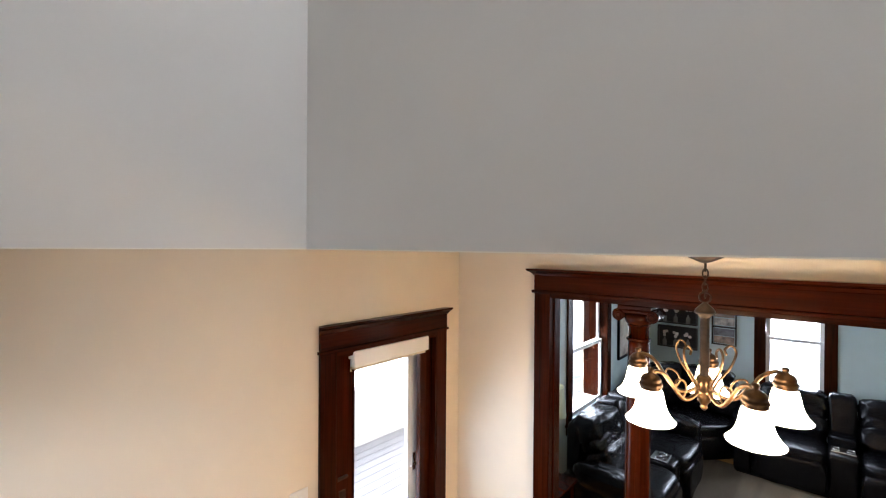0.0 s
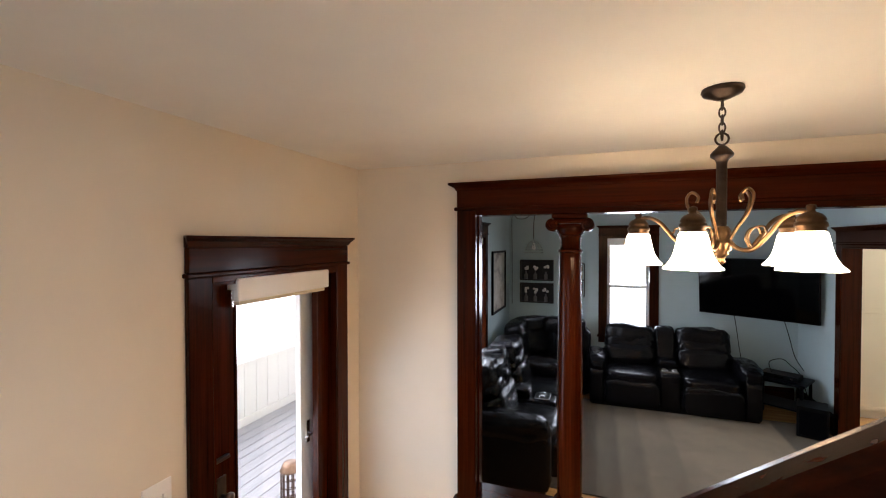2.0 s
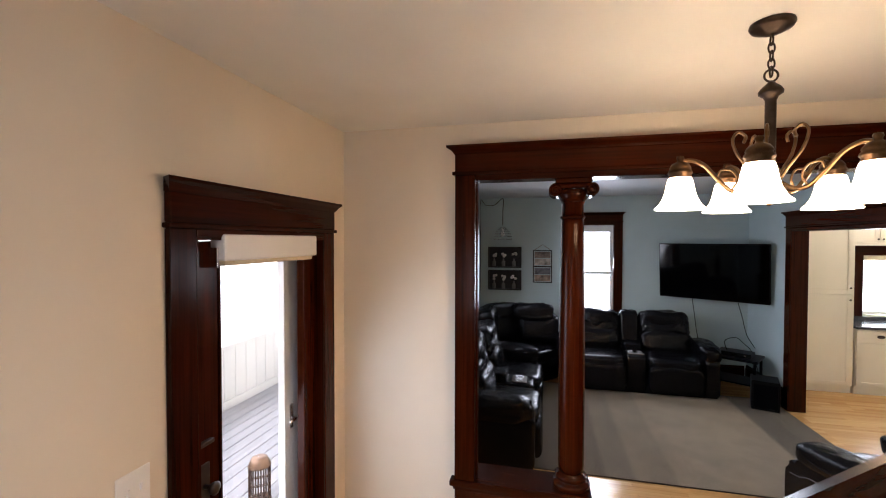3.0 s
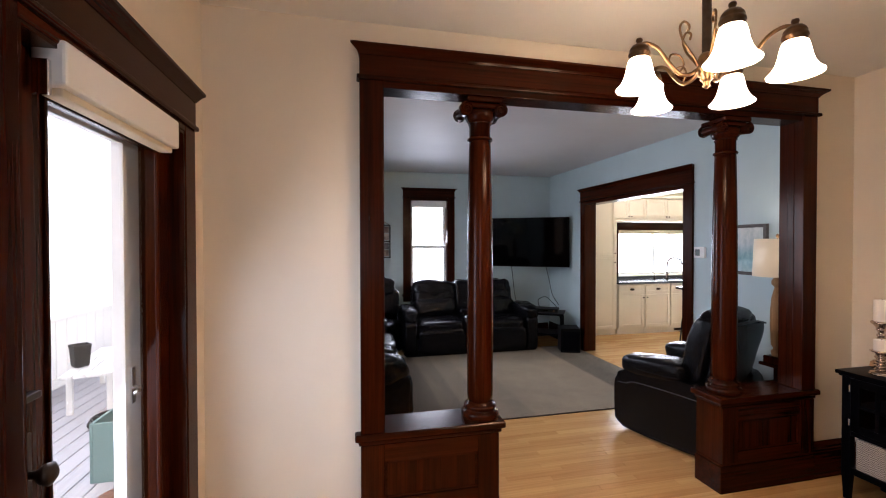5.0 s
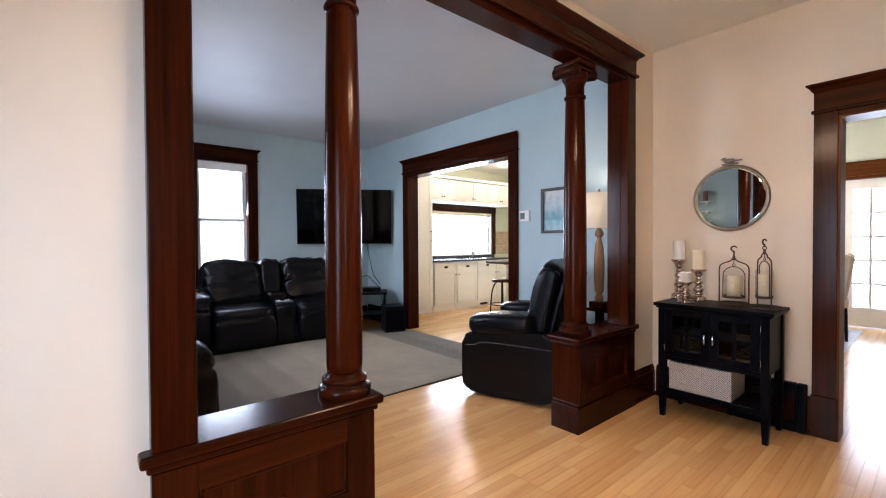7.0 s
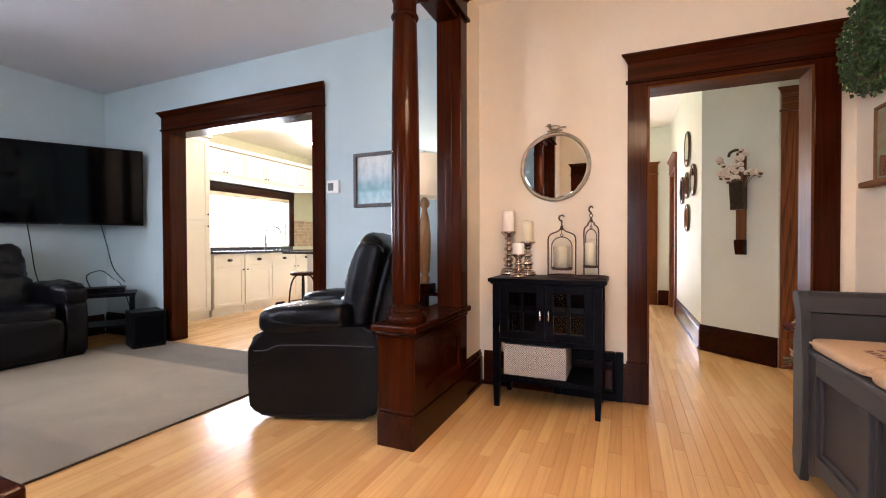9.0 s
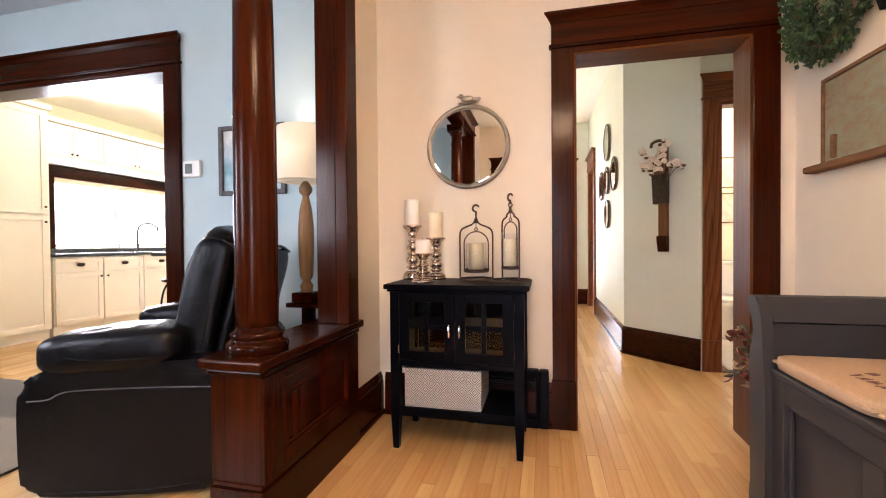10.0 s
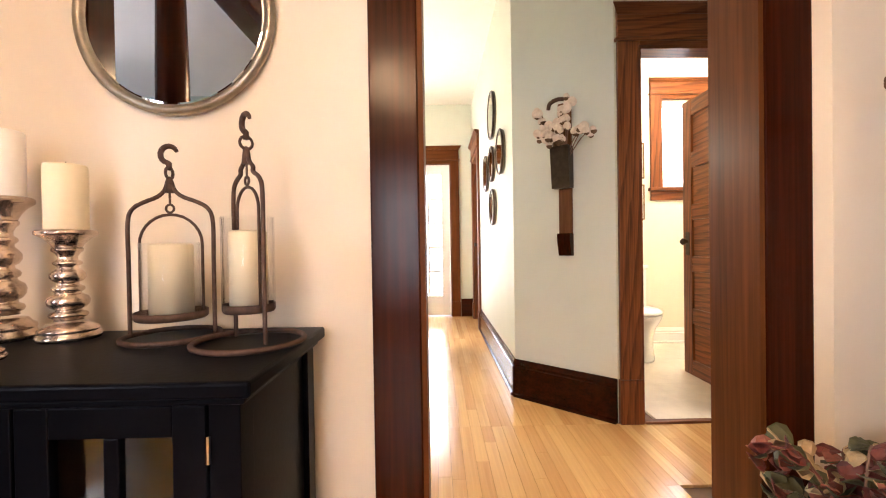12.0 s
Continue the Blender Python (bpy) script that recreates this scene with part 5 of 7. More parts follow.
def recliner():
    """A rocker recliner that looks towards +y in its own frame."""
    th = thing("recliner_chair", "black leather rocker recliner with padded arms beside the colonnade", "armchair", pose(1.296, 3.278, 0, 0, 0, 18))
    thread = plain("grey_stitching", (0.085, 0.085, 0.095), 0.7)
    for s in (-1, 1):
        x = s * 0.36
        out = [(0.02, 0.06), (0.08, 0.028), (0.40, 0.018), (0.62, 0.022), (0.745, 0.040), (0.768, 0.10), (0.775, 0.26), (0.77, 0.42), (0.735, 0.485), (0.66, 0.515), (0.45, 0.525), (0.10, 0.545), (0.02, 0.50), (0.0, 0.30)]
        bm = prism([(p.x, p.y) for p in smooth_path([(y, z, 0) for y, z in out + out[:1]], 4)[:-1]], x - 0.085, x + 0.085, 0)
        es = [e for e in bm.edges if any(len(f.verts) > 4 for f in e.link_faces)]
        bmesh.ops.bevel(bm, geom=es, offset=0.028, segments=4, affect="EDGES", profile=0.5)
        body = part("arm_body", bm, LEATHER, th)
        f = x + s * 0.0865
        part("side_seam", tube(smooth_path([(f, 0.03, 0.435), (f, 0.3, 0.440), (f, 0.55, 0.436), (f, 0.62, 0.425), (f, 0.66, 0.405), (f, 0.735, 0.40)], 5), 0.0028, 6), thread, body, "row of grey stitching")
        part("hem_piping", tube(smooth_path([(x + s * 0.080, 0.05, 0.060), (x + s * 0.084, 0.3, 0.036), (x + s * 0.084, 0.55, 0.036), (x + s * 0.080, 0.72, 0.046)], 5), 0.0045, 6), LEATHER, body)
        pd = part("arm_pad", pad(x - s * 0.02, 0.455 + (0.03 if s > 0 else 0.0), 0.580 + (0.012 if s > 0 else 0.0), 0.26, 0.55, 0.175, 0.55, tilt=radians(-4), seed=s * 5.0, wrinkle=0.009, nu=48, nv=28), LEATHER, th, smooth=True)
        part("pad_welt", tube(smooth_path([(x + s * 0.105, 0.20, 0.565), (x + s * 0.118, 0.32, 0.560), (x + s * 0.118, 0.50, 0.560), (x + s * 0.09, 0.63, 0.575)], 5), 0.004, 6), LEATHER, pd)
        wing = part("wing", bolster([(0.19, 0.44), (0.155, 0.60), (0.12, 0.78), (0.085, 0.92), (0.050, 1.02)], 0.06, 0.112, seed=s * 3.0, n=20), LEATHER, th, smooth=True)
        wing.location.x = s * 0.285
        part("wing_piping", tube(smooth_path([(s * 0.332, 0.155, 0.50), (s * 0.338, 0.125, 0.62), (s * 0.338, 0.095, 0.78), (s * 0.334, 0.066, 0.90), (s * 0.32, 0.045, 0.96)], 5), 0.007, 8), LEATHER, th)
        for i in range(14):
            z = 0.50 + 0.033 * i
            y = 0.165 - 0.235 * (z - 0.46)
            part("gather", tube(smooth_path([(s * 0.337, y, z), (s * 0.331, y + 0.030, z + 0.006), (s * 0.318, y + 0.062, z + 0.002)], 3), [0.003, 0.0045, 0.0055, 0.006, 0.005, 0.004, 0.002], 6), LEATHER, wing, smooth=True).location.x = -s * 0.285
    part("seat_cushion", pad(0, 0.48, 0.41, 0.56, 0.62, 0.24, 0.42, seed=1, wrinkle=0.014), LEATHER, th, smooth=True)
    part("footrest_panel", pad(0, 0.735, 0.26, 0.56, 0.13, 0.38, 0.36, seed=2, wrinkle=0.014), LEATHER, th, smooth=True)
    part("back_cushion", bolster([(0.24, 0.40), (0.215, 0.53), (0.185, 0.68), (0.145, 0.82), (0.105, 0.93), (0.065, 1.01), (0.035, 1.055)], 0.315, 0.12, seed=7, tuck=(0.70,), n=44, wrinkle=0.012), LEATHER, th, smooth=True)
    shell = part("back_shell", bolster([(0.11, 0.30), (0.07, 0.50), (0.02, 0.72), (-0.025, 0.88), (-0.04, 0.975)], 0.335, 0.05, seed=5, n=30), LEATHER, th, smooth=True)
    part("shell_welt", tube(smooth_path([(-0.32, -0.045, 0.955), (-0.16, -0.05, 0.985), (0.0, -0.052, 0.99), (0.17, -0.05, 0.985), (0.33, -0.045, 0.955)], 5), 0.008, 8), LEATHER, shell, smooth=True)
    part("base", B(-0.30, 0.16, 0.0, 0.30, 0.72, 0.08, bev=0.01), PLASTIC, th)


recliner()


def rug_material():
    m, nt, p = material("striped_wool_rug")
    v = coords(nt)
    sep = nt.nodes.new("ShaderNodeSeparateXYZ")
    nt.links.new(v, sep.inputs[0])
    mr = nt.nodes.new("ShaderNodeMapRange")
    mr.inputs["From Min"].default_value, mr.inputs["From Max"].default_value = -1.55, 1.55
    nt.links.new(sep.outputs[0], mr.inputs["Value"])
    r = nt.nodes.new("ShaderNodeValToRGB")
    r.color_ramp.interpolation = "EASE"
    stops = [(0.0, 0.040), (0.09, 0.040), (0.11, 0.070), (0.18, 0.060), (0.20, 0.115), (0.25, 0.085), (0.27, 0.15), (0.33, 0.13), (0.35, 0.19), (0.44, 0.17), (0.46, 0.23), (0.60, 0.25), (0.82, 0.24), (0.84, 0.045), (0.91, 0.035), (0.93, 0.060)]
    el = r.color_ramp.elements
    while len(el) < len(stops):
        el.new(0.5)
    for e, (q, g) in zip(el, stops):
        e.position, e.color = q, (g * 0.90, g * 0.70, g * 0.47, 1)
    nt.links.new(mr.outputs[0], r.inputs[0])
    n = noise_tex(nt, coords(nt, (6, 90, 1)), 1.0, 4)
    n2 = noise_tex(nt, v, 2.5, 4)
    c = blend(nt, 0.30, r.outputs[0], ramp(nt, n, [(0.3, (0.05, 0.045, 0.04)), (0.7, (0.42, 0.39, 0.33))]), "OVERLAY")
    c = blend(nt, 0.25, c, ramp(nt, n2, [(0.35, (0.2, 0.2, 0.2)), (0.65, (0.8, 0.8, 0.8))]), "OVERLAY")
    nt.links.new(c, p.inputs["Base Color"])
    p.inputs["Roughness"].default_value = 0.95
    p.inputs["Sheen Weight"].default_value, p.inputs["Sheen Roughness"].default_value = 0.35, 0.45
    p.inputs["Sheen Tint"].default_value = (0.80, 0.70, 0.55, 1)
    bump(nt, p, noise_tex(nt, v, 700, 2), 0.6, 0.004)
    return m


ru = thing("area_rug", "brown and beige striped wool rug in front of the sofas", "rug", pose(0.20, 5.40, 0))
part("carpet", B(-1.55, -1.20, 0.0, 1.55, 1.20, 0.012, bev=0.004), rug_material(), ru)
part("binding", tube([(-1.55, -1.20, 0.006), (1.55, -1.20, 0.006), (1.55, 1.20, 0.006), (-1.55, 1.20, 0.006)], 0.006, 6, closed=True), plain("rug_binding", (0.06, 0.04, 0.03), 0.9), ru)


def television():
    a = math.atan2(6.60 - 7.31, 1.735 - 0.60)
    th = thing("television", "large black flat-screen television on a corner wall mount", "television", Matrix.Translation((1.168, 6.955, 1.61)) @ Matrix.Rotation(a, 4, "Z") @ Matrix.Rotation(radians(4), 4, "X"))
    part("bezel", B(-0.67, 0.0, -0.395, 0.67, 0.045, 0.395, bev=0.006), PLASTIC, th)
    part("screen", B(-0.658, -0.003, -0.380, 0.658, 0.001, 0.384), SCREEN, th)
    part("back_hump", B(-0.40, 0.045, -0.28, 0.40, 0.085, 0.15, bev=0.015), PLASTIC, th)
    part("mount_arm", tube([(0, 0.08, 0), (0.08, 0.30, 0.0)], 0.02, 8), PLASTIC, th)
    part("mount_plate", B(-0.04, 0.29, -0.12, 0.20, 0.31, 0.12, bev=0.004), PLASTIC, th)
    part("led", B(-0.01, -0.006, -0.390, 0.01, -0.002, -0.384), CHROME, th)
    for x, dx in ((-0.25, 0.02), (0.30, 0.05)):
        part("cable", tube(smooth_path([(x, 0.05, -0.36), (x + dx, 0.08, -0.6), (x + dx * 2, 0.10, -0.85), (x + dx * 4, 0.05, -1.0)], 6), 0.005, 6), PLASTIC, th)


television()


def media_table():
    th = thing("media_table", "small dark wooden media table in the corner", "table", pose(1.40, 6.72, 0, 0, 0, -33))
    part("top", B(-0.28, -0.22, 0.50, 0.28, 0.22, 0.53, bev=0.006), BLACK, th)
    part("shelf", B(-0.26, -0.20, 0.20, 0.26, 0.20, 0.22, bev=0.004), BLACK, th)
    for x in (-0.26, 0.23):
        for y in (-0.20, 0.17):
            part("leg", B(x, y, 0, x + 0.03, y + 0.03, 0.50, bev=0.003), BLACK, th)
    bx = thing("cable_box", "black cable receiver on the media table", "electronics", pose(1.40, 6.72, 0.531, 0, 0, -33))
    part("case", B(-0.19, -0.12, 0, 0.19, 0.12, 0.055, bev=0.006), PLASTIC, bx)
    part("display", B(-0.03, -0.123, 0.02, 0.05, -0.12, 0.035), SCREEN, bx)
    part("button", B(0.12, -0.123, 0.02, 0.14, -0.12, 0.035), CHROME, bx)
    sp = thing("subwoofer", "black subwoofer box on the floor by the media table", "speaker", pose(1.56, 6.30, 0, 0, 0, -20))
    part("cabinet", B(-0.14, -0.16, 0.0, 0.14, 0.16, 0.36, bev=0.01), PLASTIC, sp)
    part("grille", B(-0.12, -0.168, 0.04, 0.12, -0.16, 0.32, bev=0.004), BLACK, sp)
    cb = thing("cable_loop", "loose black cable hanging over the media table", "cable", pose(1.40, 6.72, 0.55))
    part("cable", tube(smooth_path([(-0.1, 0.0, 0.035), (-0.12, 0.02, 0.16), (0.02, 0.05, 0.20), (0.12, 0.05, 0.12), (0.20, 0.02, 0.02), (0.27, 0.0, -0.25), (0.30, -0.02, -0.52)], 6), 0.005, 6), PLASTIC, cb)


media_table()


def art_material(name, stops, scale, seed):
    m, nt, p = material(name)
    v = coords(nt, (scale, scale, scale * 1.6))
    n = noise_tex(nt, v, 1.0, 7, 0.62, 0.8)
    nt.links.new(ramp(nt, n, stops), p.inputs["Base Color"])
    p.inputs["Roughness"].default_value = 0.45
    return m


def framed_picture(name, axis, face, out, a0, a1, z0, z1, fw, frame_mat, art, label, depth=0.03):
    th = thing(name, label, "picture")
    def bx(nm, u0, d0, za, u1, d1, zb, mat, bev=0.003):
        lo, hi = sorted((d0, d1))
        part(nm, B(u0, lo, za, u1, hi, zb, bev=bev) if axis == "x" else B(lo, u0, za, hi, u1, zb, bev=bev), mat, th)
    f = face + out * depth
    bx("frame", a0, face, z0, a0 + fw, f, z1, frame_mat)
    bx("frame", a1 - fw, face, z0, a1, f, z1, frame_mat)
    bx("frame", a0 + fw, face, z0, a1 - fw, f, z0 + fw, frame_mat)
    bx("frame", a0 + fw, face, z1 - fw, a1 - fw, f, z1, frame_mat)
    bx("print", a0 + fw, face + out * 0.004, z0 + fw, a1 - fw, face + out * 0.012, z1 - fw, art, 0.0)
    return th


DARKFRAME = plain("weathered_grey_frame", (0.075, 0.068, 0.062), 0.6, 0, 0.4, 40, 0.3)


def seascape():
    """A misty blue shore: pale sky above, soft dark clumps, aqua water below."""
    m, nt, p = material("misty_landscape_print")
    tc = nt.nodes.new("ShaderNodeTexCoord")
    sep = nt.nodes.new("ShaderNodeSeparateXYZ")
    nt.links.new(tc.outputs["Generated"], sep.inputs[0])
    base = ramp(nt, sep.outputs[2], [(0.0, (0.40, 0.52, 0.53)), (0.22, (0.34, 0.52, 0.55)), (0.30, (0.20, 0.36, 0.40)), (0.42, (0.26, 0.40, 0.44)), (0.62, (0.50, 0.56, 0.56)), (1.0, (0.62, 0.62, 0.58))])
    n = noise_tex(nt, coords(nt, (9, 9, 5), "Generated"), 1.0, 6, 0.6)
    c = blend(nt, 0.55, base, ramp(nt, n, [(0.35, (0.15, 0.27, 0.32)), (0.6, (0.72, 0.74, 0.72))]), "SOFT_LIGHT")
    nt.links.new(c, p.inputs["Base Color"])
    p.inputs["Roughness"].default_value = 0.3
    return m


framed_picture("landscape_picture", "y", XK, -1, 3.46, 3.94, 1.315, 1.757, 0.028, DARKFRAME, seascape(), "misty blue landscape print in a dark weathered frame")
framed_picture("sail_picture", "y", XL, 1, 6.10, 6.95, 1.20, 2.10, 0.03, BLACK, art_material("pale_sail_print", [(0.3, (0.16, 0.12, 0.09)), (0.5, (0.55, 0.50, 0.42)), (0.7, (0.72, 0.70, 0.65))], 3.0, 1), "large pale print in a thin dark frame")

CANVAS = plain("black_canvas", (0.018, 0.016, 0.016), 0.7)
BLOSSOM = plain("white_blossom", (0.72, 0.66, 0.60), 0.8)
STEM = plain("brown_stem", (0.22, 0.13, 0.09), 0.8)
for k, (z0, z1) in enumerate(((1.60, 1.94), (1.235, 1.56))):
    th = thing("flower_panel", "dark wall box with white blossoms in small bottles", "picture", pose(-1.715, YF - 0.004, z0), "flower panels on the far wall")
    part("back_board", B(-0.27, -0.015, 0, 0.27, 0.0, z1 - z0, bev=0.003), CANVAS, th)
    for a in ((-0.27, 0.0, -0.25, z1 - z0), (0.25, 0.0, 0.27, z1 - z0), (-0.25, 0.0, 0.25, 0.02), (-0.25, z1 - z0 - 0.02, 0.25, z1 - z0)):
        part("rim", B(a[0], -0.06, a[1], a[2], -0.015, a[3], bev=0.003), CANVAS, th)
    for i, x in enumerate((-0.17, -0.02, 0.15)):
        part("bottle", lathe([(0.028, 0.022), (0.03, 0.03), (0.03, 0.10), (0.012, 0.12), (0.012, 0.15)], 14, (x, -0.04, 0)), plain("bottle_glass_%d_%d" % (k, i), (0.20, 0.18, 0.17), 0.15), th, smooth=True)
        for j in range(4):
            q = (x + random.uniform(-0.035, 0.035), -0.045, 0.17 + random.uniform(0, 0.07))
            part("blossom", pad(q[0], q[1], q[2], 0.045, 0.03, 0.04, 0.8, nu=10, nv=6, wrinkle=0.006, seed=j + i * 3.0), BLOSSOM, th, smooth=True)


def photo_rack():
    th = thing("photo_rack", "dark metal hanging photo rack with a rope hanger", "picture", pose(-1.112, YF - 0.004, 1.365))
    w, h = 0.15, 0.525
    for a in ((-w, 0, -w + 0.015, h), (w - 0.015, 0, w, h), (-w + 0.015, 0, w - 0.015, 0.015), (-w + 0.015, h - 0.015, w - 0.015, h), (-w + 0.015, 0.25, w - 0.015, 0.27)):
        part("bar", B(a[0], -0.035, a[1], a[2], 0.0, a[3], bev=0.002), CANVAS, th)
    cols = [(0.30, 0.22, 0.17), (0.12, 0.12, 0.14), (0.42, 0.38, 0.34), (0.18, 0.14, 0.12)]
    for i in range(4):
        z = 0.03 + 0.06 * i + (0.14 * (i // 2))
        z = (0.025, 0.135, 0.285, 0.40)[i]
        part("photo", B(-w + 0.025, -0.018, z, w - 0.025, -0.012, z + 0.10), plain("photo_print_%d" % i, cols[i], 0.4, 0, 0.8, 14, 0), th)
    part("rope", tube([(-w + 0.02, -0.015, h), (0, -0.015, h + 0.09), (w - 0.02, -0.015, h)], 0.004, 6), STEM, th)


photo_rack()


def swag_pendant():
    x, y = -1.72, 7.05
    th = thing("swag_pendant", "beaded crystal dome pendant on a swagged cord", "pendant lamp", pose(x, y, 0))
    part("cord", tube(smooth_path([(-0.40, 0.30, 1.2), (-0.40, 0.30, 2.0), (-0.40, 0.30, 2.68), (-0.30, 0.2, 2.62), (-0.14, 0.08, 2.61), (0, 0, 2.70), (0, 0, 2.5), (0, 0, 2.28)], 6), 0.006, 6), BRONZE, th)
    for j in range(7):
        ph = radians(8 + 13 * j)
        r, z = 0.14 * math.sin(ph), 2.06 + 0.20 * math.cos(ph)
        part("hoop", tube(ring_pts((0, 0, z), max(r, 0.012), 26), 0.002, 5, closed=True), CHROME, th)
        bm = bmesh.new()
        n = max(5, int(r * 150))
        for i in range(n):
            a = 2 * math.pi * (i + 0.5 * (j % 2)) / n
            bmesh.ops.create_icosphere(bm, subdivisions=1, radius=0.0085, matrix=Matrix.Translation((r * math.cos(a), r * math.sin(a), z - 0.012)))
        part("crystal_row", bm, CHROME, th)
    part("bulb", lathe([(0.012, 2.24), (0.014, 2.2), (0.03, 2.15), (0.026, 2.12), (0.004, 2.105)], 16), WHITE, th, smooth=True)


swag_pendant()
tm = thing("thermostat", "white wall thermostat with a small grey display", "thermostat", pose(XK, 4.155, 1.50))
part("case", B(-0.026, -0.065, -0.055, 0, 0.065, 0.055, bev=0.006), WHITE, tm)
part("display", B(-0.028, -0.01, -0.032, -0.025, 0.045, 0.032), plain("grey_display", (0.13, 0.16, 0.14), 0.25), tm)


def wall_shelves():
    """Three thin ledges on the side wall with bottles, a picture and a candle; seen in the round mirror."""
    for k, z in enumerate((1.55, 1.70, 1.85)):
        sh = thing("wall_shelf", "pale painted wall shelf on the living room wall", "shelf", pose(XL, 3.84, z), "shelves on the side wall")
        part("board", B(0.0, -0.18, -0.018, 0.11, 0.18, 0.0, bev=0.003), WHITE, sh)
        for y in (-0.12, 0.12):
            part("bracket", B(0.0, y - 0.008, -0.06, 0.07, y + 0.008, -0.018, bev=0.003), WHITE, sh)
    for y, z, r, h, m, lab in ((3.74, 1.85, 0.035, 0.15, STEM, "brown glass bottle on the top wall shelf"), (3.90, 1.85, 0.05, 0.17, WAX_WHITE, "pale stoneware jar on the top wall shelf"), (3.76, 1.55, 0.02, 0.10, WAX, "small ivory candle on the lower wall shelf"), (3.86, 1.55, 0.04, 0.06, BLACK, "low black jar on the lower wall shelf"), (3.96, 1.55, 0.045, 0.05, BLACK, "low black jar on the lower wall shelf")):
        jr = thing("shelf_jar", lab, "jar", pose(XL + 0.058, y, z + 0.001))
        part("body", lathe([(r * 0.9, 0), (r, 0.006), (r, h * 0.75), (r * 0.8, h * 0.88)], 20), m, jr, smooth=True)
        part("lid", lathe([(r * 0.8, h * 0.86), (r * 0.82, h * 0.95), (r * 0.5, h), (0.001, h)], 20), m, jr, smooth=True)


wall_shelves()


def side_lamp():
    tb = thing("end_table", "small dark wooden end table at the end of the sofa", "table", pose(-1.94, 3.72, 0))
    part("top", B(-0.20, -0.20, 0.555, 0.20, 0.20, 0.58, bev=0.006), WOOD[0], tb)
    for x in (-0.18, 0.15):
        for y in (-0.18, 0.15):
            part("leg", B(x, y, 0, x + 0.03, y + 0.03, 0.555), WOOD[2], tb)
    th = thing("table_lamp", "table lamp with a pale green-grey drum shade", "lamp", pose(-1.95, 3.72, 0.581))
    part("foot", lathe([(0.08, 0), (0.082, 0.012), (0.03, 0.03)], 24), WOOD[2], th, smooth=True)
    part("stem", lathe([(0.03, 0.028), (0.045, 0.12), (0.06, 0.26), (0.045, 0.40), (0.016, 0.50), (0.012, 0.62)], 24), WOOD[2], th, smooth=True)
    part("harp", tube([(0, 0, 0.60), (0, 0, 0.90)], 0.004, 6), BRASS, th)
    part("shade", lathe([(0.165, 0.62), (0.140, 0.885), (0.138, 0.885), (0.163, 0.62), (0.165, 0.62)], 40), plain("sage_linen_shade", (0.42, 0.50, 0.40), 0.8, 0, 0.06, 200, 0.2), th, "pale green-grey linen drum shade", smooth=True)
    bulb("side_lamp_bulb", (-1.95, 3.72, 1.34), 3, (1.0, 0.85, 0.62), 0.04)


side_lamp()


def table_lamp():
    tb = thing("end_table", "small dark wooden end table behind the recliner", "table", pose(1.575, 3.125, 0))
    part("top", B(-0.105, -0.14, 0.655, 0.14, 0.14, 0.68, bev=0.006), WOOD[0], tb)
    for x in (0.02, 0.09):
        for y in (-0.12, 0.09):
            part("leg", B(x, y, 0, x + 0.03, y + 0.03, 0.655), WOOD[2], tb)
    th = thing("table_lamp", "turned wooden lamp with a lit cream drum shade", "lamp", pose(1.53, 3.17, 0.681))
    tan = wood("bleached_turned_wood", (0.20, 0.11, 0.055), (0.42, 0.27, 0.15), 2, 0.5, 1.5, 0.0)
    part("foot", B(-0.06, -0.06, 0, 0.06, 0.06, 0.055, bev=0.008), WOOD[2], th)
    part("stem", lathe([(0.03, 0.055), (0.036, 0.09), (0.02, 0.115), (0.035, 0.14), (0.042, 0.28), (0.042, 0.40), (0.034, 0.50), (0.018, 0.57), (0.016, 0.58), (0.034, 0.60), (0.036, 0.625), (0.020, 0.65), (0.012, 0.66)], 28), tan, th, smooth=True)
    part("harp", tube([(0, 0, 0.65), (0, 0, 0.96)], 0.004, 6), BRASS, th)
    part("finial", lathe([(0.006, 0.95), (0.012, 0.965), (0.004, 0.985)], 12), BRASS, th, smooth=True)
    lit = glow("lit_linen_shade", (1.0, 0.80, 0.52), 0.24, (0.74, 0.66, 0.51))
    part("shade", lathe([(0.155, 0.66), (0.145, 0.945), (0.143, 0.945), (0.153, 0.66), (0.155, 0.66)], 48), lit, th, "lit cream linen drum shade", smooth=True)
    bulb("lamp_bulb", (1.53, 3.17, 1.52), 7.5, (1.0, 0.85, 0.62), 0.04)


table_lamp()


# ---- kitchen ----
def knob(parent, x, y, z):
    part("knob", tube([(x, y, z), (x, y - 0.012, z), (x, y - 0.02, z), (x, y - 0.026, z)], [0.005, 0.005, 0.013, 0.008], 12), BRONZE, parent, "dark bronze knob", smooth=True)


def shaker_front(th, name, x0, x1, z0, z1, y):
    """A framed cabinet front whose face looks towards -y."""
    d = part(name, B(x0, y, z0, x1, y + 0.012, z1), CREAM_CAB, th)
    w = 0.055
    for a in ((x0, z0, x0 + w, z1), (x1 - w, z0, x1, z1), (x0 + w, z0, x1 - w, z0 + w), (x0 + w, z1 - w, x1 - w, z1)):
        part("front_frame", B(a[0], y - 0.009, a[1], a[2], y, a[3], bev=0.002), CREAM_CAB, d)
    return d


